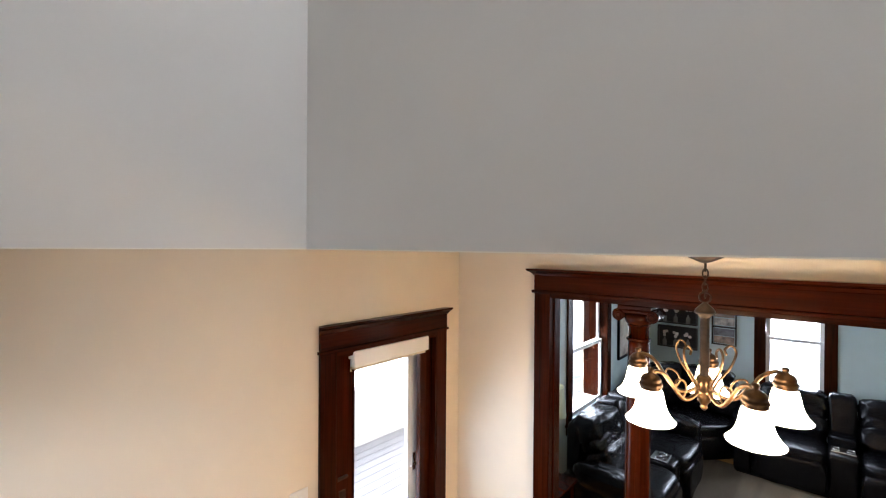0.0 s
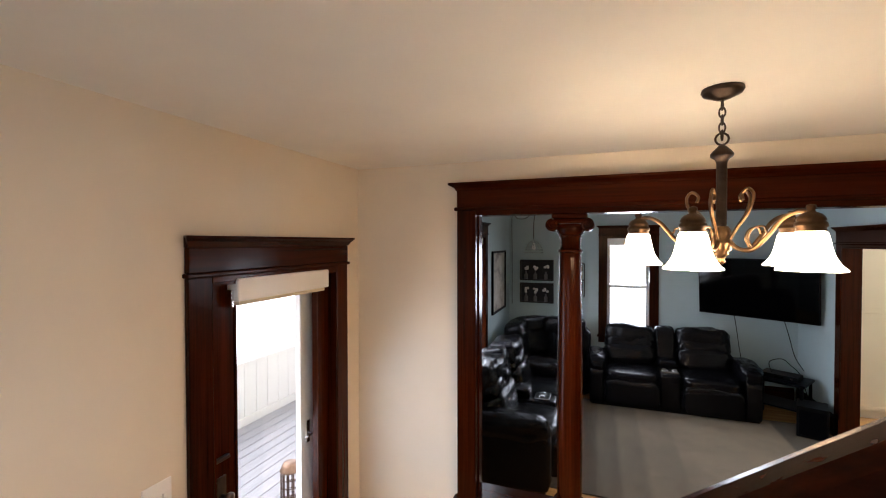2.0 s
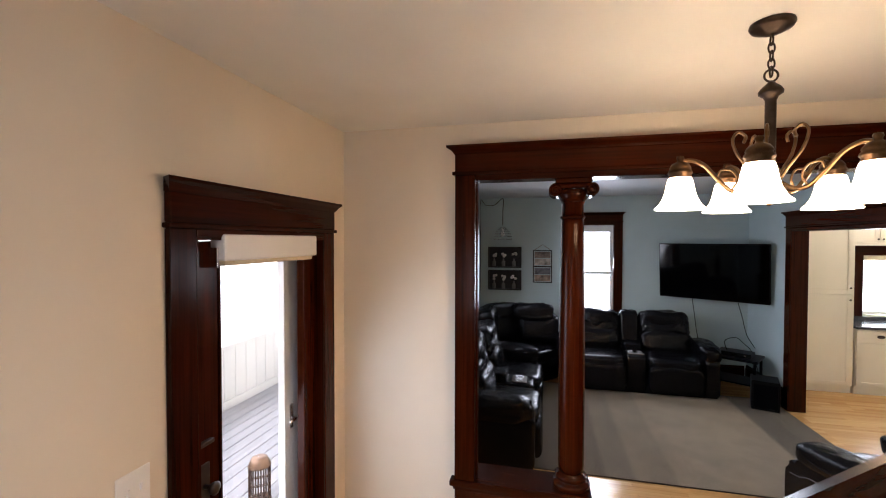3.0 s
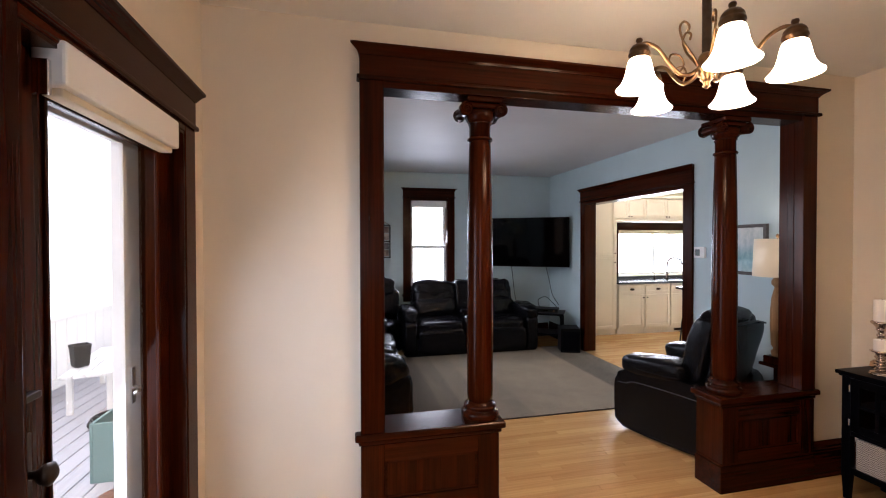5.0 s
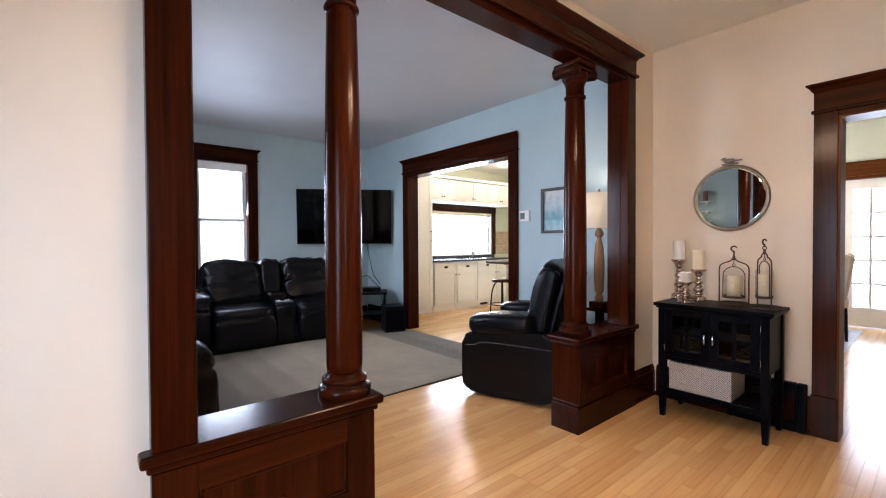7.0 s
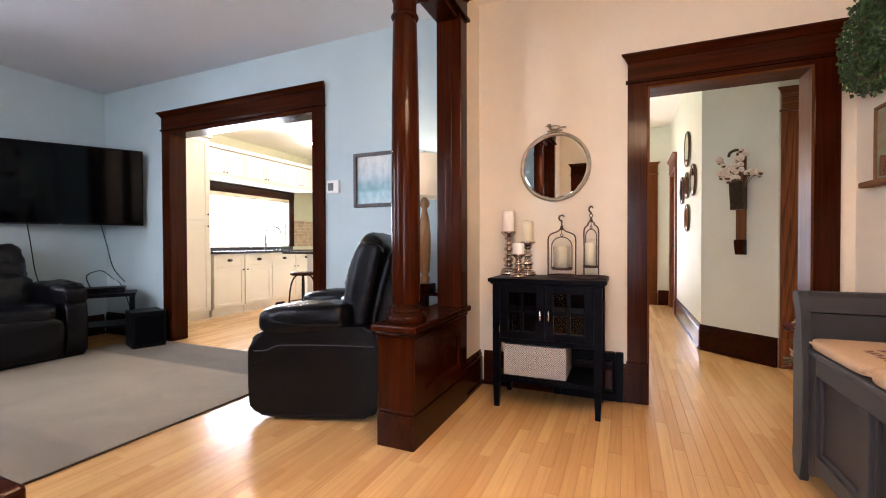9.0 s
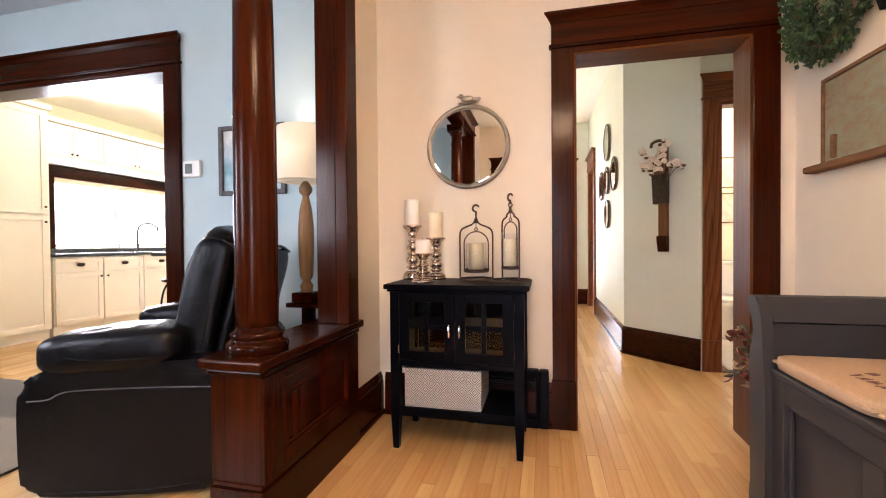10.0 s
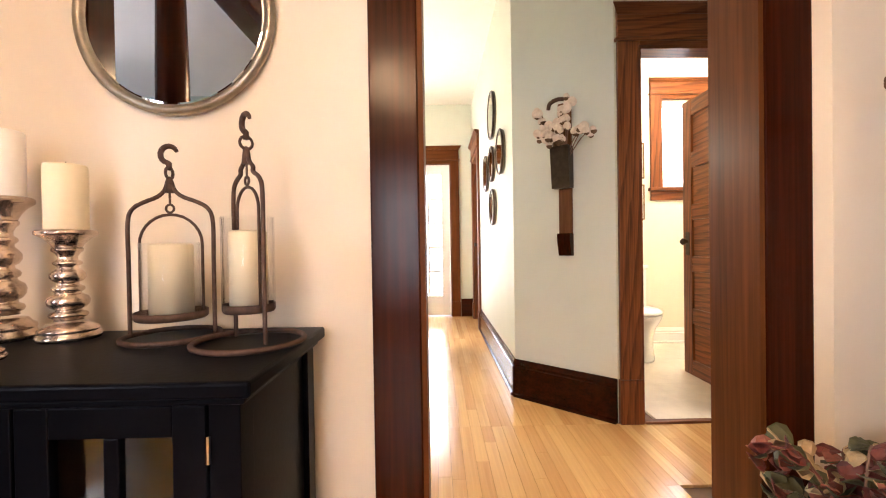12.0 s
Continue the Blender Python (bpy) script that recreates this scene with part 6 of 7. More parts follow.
def kitchen():
    y = 7.10
    pn = thing("pantry_cabinet", "tall cream shaker pantry cabinet beside the doorway", "cabinet")
    part("body", B(2.30, y + 0.014, 0.10, 2.93, 7.69, 2.46), CREAM_CAB, pn)
    part("toe_kick", B(2.30, y + 0.05, 0.0, 2.93, 7.6, 0.10), CREAM_CAB, pn)
    part("crown", B(2.28, y - 0.03, 2.46, 2.95, 7.69, 2.52, bev=0.015), CREAM_CAB, pn)
    for z0, z1, kz in ((0.11, 1.33, 1.26), (1.345, 2.44, 1.42)):
        d = shaker_front(pn, "door", 2.32, 2.90, z0, z1, y)
        knob(d, 2.87, y - 0.009, kz)
    for i in range(4):
        x0 = 2.955 + 0.53 * i
        bc = thing("base_cabinet", "cream shaker base cabinet with a drawer over a door", "cabinet", None, "kitchen base cabinets")
        part("body", B(x0, y + 0.014, 0.10, x0 + 0.525, 7.69, 0.875), CREAM_CAB, bc)
        part("toe_kick", B(x0, y + 0.03, 0.0, x0 + 0.525, 7.6, 0.10), CREAM_CAB, bc)
        h = part("vent_slot", B(x0 + 0.1, y + 0.024, 0.02, x0 + 0.3, y + 0.03, 0.06), PLASTIC, bc) if i == 2 else None
        for j in (i % 2,):
            a, b = x0 + 0.006, x0 + 0.519
            dr = shaker_front(bc, "drawer", a, b, 0.70, 0.865, y)
            part("cup_pull", pad((a + b) / 2, y - 0.018, 0.785, 0.085, 0.035, 0.042, 0.8, wrinkle=0, nu=14, nv=8), BRONZE, dr, "dark bronze cup pull", smooth=True)
            d = shaker_front(bc, "door", a, b, 0.115, 0.69, y)
            knob(d, b - 0.03 if j == 0 else a + 0.03, y - 0.009, 0.64)
    ct = thing("worktop", "dark granite kitchen worktop with an undermount sink", "worktop")
    part("slab", B(2.945, y - 0.03, 0.878, 5.10, 7.69, 0.915, bev=0.006), STONE, ct)
    part("upstand", B(2.945, 7.66, 0.915, 5.10, 7.69, 0.965, bev=0.003), STONE, ct)
    # dark bronze on the steel faucet stands in for its backlit shade
    fc = thing("kitchen_faucet", "brushed steel gooseneck kitchen faucet, coloured dark as a backlit silhouette", "faucet", pose(4.30, 7.52, 0.916))
    part("base", lathe([(0.03, 0), (0.03, 0.02), (0.018, 0.04), (0.017, 0.10)], 20), BRONZE, fc, smooth=True)
    part("neck", tube(smooth_path([(0, 0, 0.08), (0, 0, 0.25), (0.02, -0.02, 0.36), (0.10, -0.08, 0.40), (0.18, -0.14, 0.35), (0.19, -0.15, 0.27)], 6), 0.013, 10), BRONZE, fc, smooth=True)
    part("lever", tube([(0.02, 0, 0.09), (0.07, 0, 0.13)], 0.007, 8), BRONZE, fc)
    sd = thing("soap_dispenser", "small dark soap dispenser by the sink", "dispenser", pose(4.05, 7.55, 0.916))
    part("bottle", lathe([(0.018, 0), (0.018, 0.05), (0.008, 0.06), (0.008, 0.10)], 14), BRONZE, sd, smooth=True)
    for x0, w in ((2.955, 0.70), (3.66, 0.86), (4.525, 0.70)):
        up = thing("wall_cabinet", "small cream shaker cabinet above the kitchen window", "cabinet", None, "kitchen wall cabinets")
        part("body", B(x0, 7.30, 2.03, x0 + w, 7.69, 2.40), CREAM_CAB, up)
        for j in range(2):
            a, b = x0 + 0.005 + w / 2 * j, x0 - 0.003 + w / 2 * (j + 1)
            d = shaker_front(up, "door", a, b, 2.035, 2.39, 7.286)
            knob(d, b - 0.025 if j == 0 else a + 0.025, 7.277, 2.07)
    tagged(link("trim_wall_cabinet_crown", B(2.95, 7.24, 2.40, 5.23, 7.69, 2.46, bev=0.015), CREAM_CAB), "cream crown moulding over the wall cabinets", "trim", kind="structure")
    tagged(link("trim_wall_cabinet_rail", B(2.95, 7.27, 1.985, 5.23, 7.69, 2.028, bev=0.004), CREAM_CAB), "cream light rail under the wall cabinets", "trim", kind="structure")
    # window over the sink
    w = thing("window_4", "wide kitchen window with dark casing and a raised shade", "window", kind="structure")
    part("head_casing", B(3.0, 7.655, 1.84, 5.14, 7.70, 1.98, bev=0.004), WOOD[0], w)
    part("side_casing", B(5.02, 7.665, 0.966, 5.14, 7.70, 1.84, bev=0.004), WOOD[2], w)
    part("side_casing", B(3.24, 7.665, 0.966, 3.36, 7.70, 1.84, bev=0.004), WOOD[2], w)
    part("shade_roll", B(3.36, 7.67, 1.77, 5.02, 7.73, 1.838, bev=0.01), LINEN, w, "raised grey window shade")
    for a in ((3.362, 0.985, 3.41, 1.875), (4.97, 0.985, 5.018, 1.875), (3.41, 0.985, 4.97, 1.03), (3.41, 1.83, 4.97, 1.875), (4.17, 1.03, 4.21, 1.83)):
        part("sash", B(a[0], 7.76, a[1], a[2], 7.80, a[3], bev=0.003), WHITE, w)
    for a, b in ((3.40, 4.18), (4.20, 4.98)):
        p = part("pane", B(a, 7.778, 1.02, b, 7.782, 1.84), PANE, w)
        p.visible_shadow = False
    # backsplash tiles right of the window
    TILE = plain("tan_glazed_tile", (0.42, 0.31, 0.20), 0.25, 0, 0.25, 12)
    bs = thing("backsplash", "tan glazed tile backsplash beside the kitchen window", "backsplash", kind="structure")
    for r in range(8):
        for c in range(4):
            x0 = 5.16 + 0.155 * c - (0.07 if r % 2 else 0)
            part("tile", B(max(5.145, x0), 7.688, 0.97 + 0.062 * r, x0 + 0.15, 7.698, 1.027 + 0.062 * r, bev=0.002), TILE, bs)
    isl = thing("kitchen_island", "dark-topped kitchen island with cream sides", "island")
    part("base", B(3.75, 5.55, 0.0, 4.75, 6.15, 0.875), CREAM_CAB, isl)
    part("top", B(3.36, 5.45, 0.878, 4.85, 6.25, 0.915, bev=0.006), STONE, isl)
    st = thing("bar_stool", "black metal bar stool with a round wooden seat at the island", "stool", pose(3.47, 5.98, 0))
    part("seat", lathe([(0.16, 0.585), (0.172, 0.595), (0.172, 0.615), (0.16, 0.625), (0.001, 0.623)], 28), WOOD[0], st, smooth=True)
    for i in range(4):
        a = math.pi / 4 + i * math.pi / 2
        c, s = math.cos(a), math.sin(a)
        part("leg", tube(smooth_path([(0.08 * c, 0.08 * s, 0.585), (0.13 * c, 0.13 * s, 0.53), (0.17 * c, 0.17 * s, 0.38), (0.20 * c, 0.20 * s, 0.0)], 5), 0.011, 8), PLASTIC, st, smooth=True)
    part("foot_ring", tube(ring_pts((0, 0, 0.22), 0.185, 28), 0.008, 8, closed=True), PLASTIC, st, smooth=True)
    for x, yy in ((3.3, 6.75), (4.6, 6.75), (3.3, 5.2), (4.6, 5.2)):
        cl = thing("recessed_light", "small lit recessed ceiling downlight", "ceiling light", pose(x, yy, 2.718), "kitchen downlights")
        part("trim_ring", lathe([(0.075, 0.001), (0.078, -0.004), (0.055, -0.006), (0.055, 0.001)], 24), WHITE, cl)
        part("lens", lathe([(0.054, 0.0), (0.05, -0.003), (0.001, -0.003)], 24), glow("downlight_lens", (1.0, 0.9, 0.72), 12.0), cl)
        bulb("downlight", (x, yy, 2.68), 19, (1.0, 0.86, 0.66), 0.05)


kitchen()
# ---- bench corner ----
def bench():
    th = thing("storage_bench", "charcoal painted storage bench with scrolled sleigh arms", "bench")
    yb, yf = 0.765, 1.185
    edge_out = [(0.030, 0.806), (0.056, 0.803), (0.068, 0.787), (0.064, 0.765), (0.045, 0.74), (0.027, 0.71), (0.022, 0.685), (0.030, 0.65), (0.046, 0.61), (0.056, 0.575), (0.055, 0.54), (0.046, 0.50), (0.044, 0.14), (0.052, 0.105), (0.058, 0.085), (0.050, 0.06), (0.040, 0.03), (0.046, 0.0)]
    edge_in = [(-0.030, 0.0), (-0.045, 0.06), (-0.064, 0.14), (-0.064, 0.50), (-0.052, 0.56), (-0.045, 0.62), (-0.042, 0.69), (-0.030, 0.74), (-0.012, 0.785), (0.004, 0.802)]
    for x, s in ((1.12, 1), (0.095, -1)):
        arm = part("arm", B(min(x - s * 0.030, x + s * 0.018), yb, 0.09, max(x - s * 0.030, x + s * 0.018), yf - 0.03, 0.716), GREY, th)
        for y0, y1 in ((yb, yb + 0.03), (yf - 0.034, yf)):
            bm = prism([(x + s * u, z) for u, z in edge_out + edge_in], y0, y1, 1)
            bmesh.ops.bevel(bm, geom=[e for e in bm.edges if any(len(f.verts) > 4 for f in e.link_faces)], offset=0.003, segments=2, affect="EDGES")
            part("scroll_post", bm, GREY, arm)
        roll = edge_out[:6] + [(0.022, 0.722), (-0.036, 0.722)] + edge_in[-3:]
        part("top_rail", prism([(x + s * u, z) for u, z in roll], yb + 0.03, yf - 0.034, 1), GREY, arm)
    x0, x1 = 0.160, 1.055
    part("seat_lid", B(x0, yb, 0.550, x1, yf - 0.012, 0.575, bev=0.006), GREY, th)
    part("back_panel", B(x0, yb, 0.06, x1, yb + 0.02, 0.78), GREY, th)
    part("front_panel", B(x0, yf - 0.055, 0.10, x1, yf - 0.045, 0.55), GREY, th)
    for a in ((x0, 0.10, x0 + 0.07, 0.55), (x1 - 0.07, 0.10, x1, 0.55), (x0 + 0.07, 0.48, x1 - 0.07, 0.55), (0.575, 0.16, 0.64, 0.48)):
        part("front_frame", B(a[0], yf - 0.045, a[1], a[2], yf - 0.018, a[3], bev=0.003), GREY, th)
    # scalloped lower rail
    low = [(x0, 0.16), (x0, 0.05)]
    for i in range(41):
        u = i / 40
        low.append((x0 + 0.03 + u * (x1 - x0 - 0.06), 0.05 + 0.045 * min(1, math.sin(math.pi * u) * 3) - 0.018 * math.exp(-((u - 0.5) / 0.08) ** 2)))
    low += [(x1, 0.05), (x1, 0.16)]
    part("scalloped_apron", prism(low, yf - 0.045, yf - 0.019, 1), GREY, th)
    for u0, u1 in ((x0 + 0.07, 0.575), (0.64, x1 - 0.07)):
        for a in ((u0, 0.16, u0 + 0.014, 0.48), (u1 - 0.014, 0.16, u1, 0.48), (u0 + 0.014, 0.466, u1 - 0.014, 0.48), (u0 + 0.014, 0.16, u1 - 0.014, 0.174)):
            part("panel_bead", B(a[0], yf - 0.045, a[1], a[2], yf - 0.030, a[3], bev=0.004), GREY, th)
    part("bottom", B(x0, yb, 0.10, x1, yf - 0.055, 0.12), GREY, th)
    cu = thing("bench_cushion", "tan burlap cushion with dark printed script on the bench", "cushion")
    burlap = plain("tan_burlap", (0.44, 0.295, 0.175), 0.95, 0, 0.15, 220, 0.5)
    ink = plain("printed_ink", (0.14, 0.06, 0.045), 0.9, 0, 0.2, 60)
    for c in (0.378, 0.838):
        part("pad", pad(c, 0.978, 0.5985, 0.455, 0.385, 0.046, 0.25, wrinkle=0.0015, nu=48, nv=12, seed=c), burlap, cu, smooth=True)
        part("welt", tube([(c - 0.215, 0.80, 0.598), (c + 0.215, 0.80, 0.598), (c + 0.215, 1.163, 0.598), (c - 0.215, 1.163, 0.598)], 0.005, 6, closed=True), burlap, cu)
    # worn capitals that cannot be read: pairs of short strokes in slanting rows
    rnd = random.Random(4)
    for r in range(6):
        yy, xx = 0.825 + 0.048 * r, 0.20
        bm = bmesh.new()
        while xx < 1.01 - 0.035 * r:
            h = 0.030
            for k in range(rnd.choice((2, 2, 3))):
                turn = rnd.choice((0.0, 0.15, -0.35, 1.57, 0.5))
                l = h if abs(turn) < 1 else 0.012
                m = Matrix.Translation((xx + 0.008 * k, yy + rnd.uniform(-0.004, 0.004), 0.6235)) @ Matrix.Rotation(turn, 4, "Z")
                bmesh.ops.create_cube(bm, size=1.0, matrix=m @ Matrix.Diagonal((0.0055, l, 0.001, 1)))
            xx += rnd.uniform(0.030, 0.037) + (0.03 if rnd.random() < 0.22 else 0)
        part("printed_line", bm, ink, cu, "row of worn dark printed letters")["kind"] = "stuff"


bench()


def vase_bouquet():
    th = thing("floor_vase", "dark floor vase of red and green eucalyptus stems", "vase", pose(1.52, 0.95, -0.0))
    part("vase", lathe([(0.05, 0), (0.06, 0.01), (0.075, 0.12), (0.08, 0.24), (0.065, 0.33), (0.05, 0.37), (0.056, 0.40), (0.050, 0.40), (0.044, 0.37)], 28), BLACK, th, smooth=True)
    cols = [plain("eucalyptus_%d" % i, c, 0.55, 0, 0.3, 40) for i, c in enumerate([(0.16, 0.030, 0.022), (0.36, 0.11, 0.07), (0.085, 0.085, 0.035), (0.52, 0.38, 0.20)])]
    rnd = random.Random(11)
    for k in range(24):
        a = rnd.uniform(0, 2 * math.pi)
        h, r = rnd.uniform(0.06, 0.22), rnd.uniform(0.07, 0.17)
        dx, dy = r * math.cos(a), r * math.sin(a)
        if dx > 0.15:
            dx = 0.15
        if dy < -0.12:
            dy = -0.12
        droop = rnd.uniform(-0.20, 0.04)
        pts = smooth_path([(0, 0, 0.36), (dx * 0.3, dy * 0.3, 0.40 + h * 0.5), (dx * 0.75, dy * 0.75, 0.40 + h * 0.9), (dx * 1.15, dy * 1.15, 0.40 + h + droop)], 5)
        st = part("stem", tube(pts, 0.0025, 5), STEM, th)
        for j in range(4, len(pts)):
            for s in (-1, 1):
                p = pts[j]
                bm = bmesh.new()
                L, W = rnd.uniform(0.030, 0.052), rnd.uniform(0.022, 0.036)
                ring = [(L * (0.5 - 0.5 * math.cos(q)), W * 0.5 * math.sin(q) * (1.2 - 0.4 * math.cos(q)), 0.004 * math.sin(q * 2)) for q in [2 * math.pi * i / 9 for i in range(9)]]
                top, low = [bm.verts.new(v) for v in ring], [bm.verts.new((v[0], v[1], v[2] - 0.0012)) for v in ring]
                bm.faces.new(top)
                bm.faces.new(low)
                for i in range(9):
                    bm.faces.new((top[i], top[(i + 1) % 9], low[(i + 1) % 9], low[i]))
                m = Matrix.Translation(p) @ Euler((rnd.uniform(-0.9, 0.9), rnd.uniform(-0.9, 0.5), a + s * rnd.uniform(0.7, 1.7))).to_matrix().to_4x4()
                bmesh.ops.transform(bm, matrix=m, verts=bm.verts)
                part("leaf", bm, cols[rnd.choice((0, 0, 1, 2, 2, 3, 3))], st, smooth=True)


vase_bouquet()


def wreath():
    th = thing("boxwood_wreath", "round green boxwood wreath on the wall", "wreath", pose(1.46, 0.79, 1.955))
    part("hoop", tube(ring_pts((0, 0.01, 0), 0.17, 40, "xz"), 0.02, 8, closed=True), STEM, th)
    greens = [plain("boxwood_%d" % i, c, 0.5, 0, 0.3, 60) for i, c in enumerate([(0.020, 0.060, 0.013), (0.045, 0.10, 0.022), (0.012, 0.035, 0.010)])]
    rnd = random.Random(5)
    for g in range(3):
        bm = bmesh.new()
        for k in range(950):
            a, b = rnd.uniform(0, 2 * math.pi), rnd.uniform(0, 2 * math.pi)
            rr = 0.055 + rnd.uniform(-0.02, 0.022)
            c = Vector(((0.17 + rr * math.cos(b)) * math.cos(a), 0.02 + rr * 0.85 * math.sin(b), (0.17 + rr * math.cos(b)) * math.sin(a)))
            if c.y < -0.04:
                continue
            m = Matrix.Translation(c) @ Euler((rnd.uniform(0, 6), rnd.uniform(0, 6), rnd.uniform(0, 6))).to_matrix().to_4x4()
            L, W = 0.024, 0.0085
            vs = [bm.verts.new(m @ Vector(v)) for v in ((0, 0, 0), (L * 0.5, W, 0.002), (L, 0, 0), (L * 0.5, -W, 0.002), (L * 0.5, 0, -0.003))]
            bm.faces.new((vs[0], vs[1], vs[4]))
            bm.faces.new((vs[1], vs[2], vs[4]))
            bm.faces.new((vs[2], vs[3], vs[4]))
            bm.faces.new((vs[3], vs[0], vs[4]))
        ob = part("boxwood_leaves", bm, greens[g], th)
        ob["kind"] = "stuff"


wreath()


def chippy():
    m, nt, p = material("chipped_green_paint")
    v = coords(nt)
    n = noise_tex(nt, coords(nt, (14, 14, 26)), 1.0, 8, 0.7, 0.5)
    n2 = noise_tex(nt, v, 4, 4)
    c = ramp(nt, n, [(0.34, (0.20, 0.10, 0.05)), (0.42, (0.22, 0.16, 0.09)), (0.48, (0.19, 0.21, 0.14)), (0.75, (0.27, 0.30, 0.21))])
    c = blend(nt, 0.35, c, ramp(nt, n2, [(0.4, (0.26, 0.15, 0.08)), (0.6, (0.30, 0.31, 0.21))]))
    nt.links.new(c, p.inputs["Base Color"])
    p.inputs["Roughness"].default_value = 0.8
    bump(nt, p, n, 0.5, 0.004)
    return m


def washboard():
    th = thing("rustic_wall_board", "old chipped green wooden board hung on the wall with a ledge", "wall decor")
    rust = wood("aged_brown_wood", (0.10, 0.05, 0.025), (0.26, 0.14, 0.07), 0, 0.75, 1.4, 0.0)
    part("panel", B(0.78, 0.745, 1.312, 1.535, 0.762, 1.65, bev=0.003), chippy(), th)
    part("top_edge", B(0.77, 0.742, 1.645, 1.545, 0.772, 1.662, bev=0.004), rust, th)
    part("side_edge", B(1.53, 0.742, 1.312, 1.545, 0.772, 1.645, bev=0.004), rust, th)
    part("ledge", B(0.70, 0.742, 1.283, 1.62, 0.80, 1.312, bev=0.008), rust, th)
    part("pull_bar", B(1.455, 0.762, 1.325, 1.475, 0.778, 1.42, bev=0.004), rust, th, "short upright wooden bar")
    sg = thing("letter_sign", "black wooden script letter mounted on the wall", "sign", pose(1.285, 0.742, 1.80))
    cu = bpy.data.curves.new("letter", "FONT")
    cu.body, cu.size, cu.extrude, cu.bevel_depth = "W", 0.15, 0.006, 0.003
    tmp = new("letter_shape", cu)
    me = bpy.data.meshes.new_from_object(tmp)
    bpy.data.objects.remove(tmp)
    bpy.data.curves.remove(cu)
    me.transform(Matrix.Translation((0, 0.008, 0)) @ Matrix.Rotation(math.pi, 4, "Z") @ Matrix.Rotation(math.pi / 2, 4, "X"))
    me.materials.clear()
    me.materials.append(PLASTIC)
    lt = new("letter", me)
    lt.parent = sg


washboard()


# ---- back hall ----
def cotton_holder():
    """A plank with a metal pocket of cotton stems, on the diagonal wall."""
    m = Matrix.Translation((3.255, 0.94, 0)) @ Matrix.Rotation(math.atan2(0.475, 0.45), 4, "Z")
    th = thing("cotton_wall_vase", "dark wooden wall plank with a pocket of white cotton stems", "wall decor", m)
    plank = wood("reclaimed_plank", (0.07, 0.03, 0.015), (0.22, 0.10, 0.05), 2, 0.6, 1.5, 0.0)
    part("plank", B(-0.040, 0.002, 1.02, 0.040, 0.026, 1.80, bev=0.006), plank, th)
    part("foot_block", prism([(0.0, 1.04), (0.050, 1.04), (0.050, 1.00), (0.030, 0.91), (0.0, 0.91)], -0.040, 0.040, 0), WOOD[2], th)
    part("pocket", prism([(0.026, 1.535), (0.095, 1.535), (0.075, 1.30), (0.026, 1.30)], -0.056, 0.056, 0), BRONZE, th, "dark metal pocket")
    part("pocket_rim", tube([(-0.056, 0.028, 1.535), (0.056, 0.028, 1.535), (0.056, 0.095, 1.535), (-0.056, 0.095, 1.535)], 0.004, 6, closed=True), BRONZE, th)
    part("handle", tube(smooth_path([(-0.03, 0.02, 1.76), (-0.035, 0.05, 1.80), (0.02, 0.06, 1.815), (0.07, 0.06, 1.80), (0.085, 0.05, 1.77)], 5), 0.012, 8), IRON, th, smooth=True)
    rnd = random.Random(3)
    cot = plain("cotton_boll", (0.66, 0.57, 0.51), 0.95, 0, 0.12, 60)
    husk = plain("cotton_husk", (0.12, 0.07, 0.04), 0.9)
    tips = [(rnd.uniform(-0.075, 0.085), rnd.uniform(0.02, 0.13)) for k in range(13)] + [(-0.06, 0.20), (-0.09, 0.23), (-0.03, 0.17), (0.09, 0.18), (0.10, 0.14), (-0.17, 0.055), (-0.21, 0.045), (-0.13, 0.035)]
    for k, (u, h) in enumerate(tips):
        tip = (u, 0.085 + rnd.uniform(0, 0.06), 1.55 + h)
        st = part("stem", tube(smooth_path([(u * 0.25, 0.06, 1.48), (u * 0.6, 0.075, 1.54 + h * 0.5), tip], 4), 0.003, 5), STEM, th)
        for j in range(3):
            q = [tip[0] + rnd.uniform(-0.022, 0.022), tip[1] + rnd.uniform(-0.012, 0.02), tip[2] + rnd.uniform(-0.035, 0.02)]
            part("boll", pad(*q, 0.041, 0.039, 0.039, 0.9, nu=10, nv=7, wrinkle=0.012, seed=k + j * 1.7), cot, st, smooth=True)
            part("husk", lathe([(0.004, -0.026), (0.014, -0.019), (0.018, -0.008)], 8, q), husk, st)


cotton_holder()
for x, z, r in ((4.40, 2.08, 0.20), (3.93, 1.67, 0.165), (4.86, 1.66, 0.17), (4.42, 1.67, 0.15), (4.40, 1.30, 0.155)):
    pt = thing("wall_plate", "round silver-rimmed mirror plate on the hall wall", "wall decor", pose(x, 1.212, z), "mirror plates on the hall wall")
    bm = bmesh.new()
    tube([(0, 0.0, 0), (0, 0.012, 0), (0, 0.02, 0)], [r * 0.98, r, r * 0.94], 32, bm)
    part("dish", bm, PEWTER, pt, smooth=True)
    part("rim", tube(ring_pts((0, 0.02, 0), r * 0.97, 36, "xz"), 0.009, 8, closed=True), BRONZE, pt, smooth=True)
    part("mirror", tube([(0, 0.019, 0), (0, 0.023, 0)], r * 0.72, 28), MIRROR, pt)


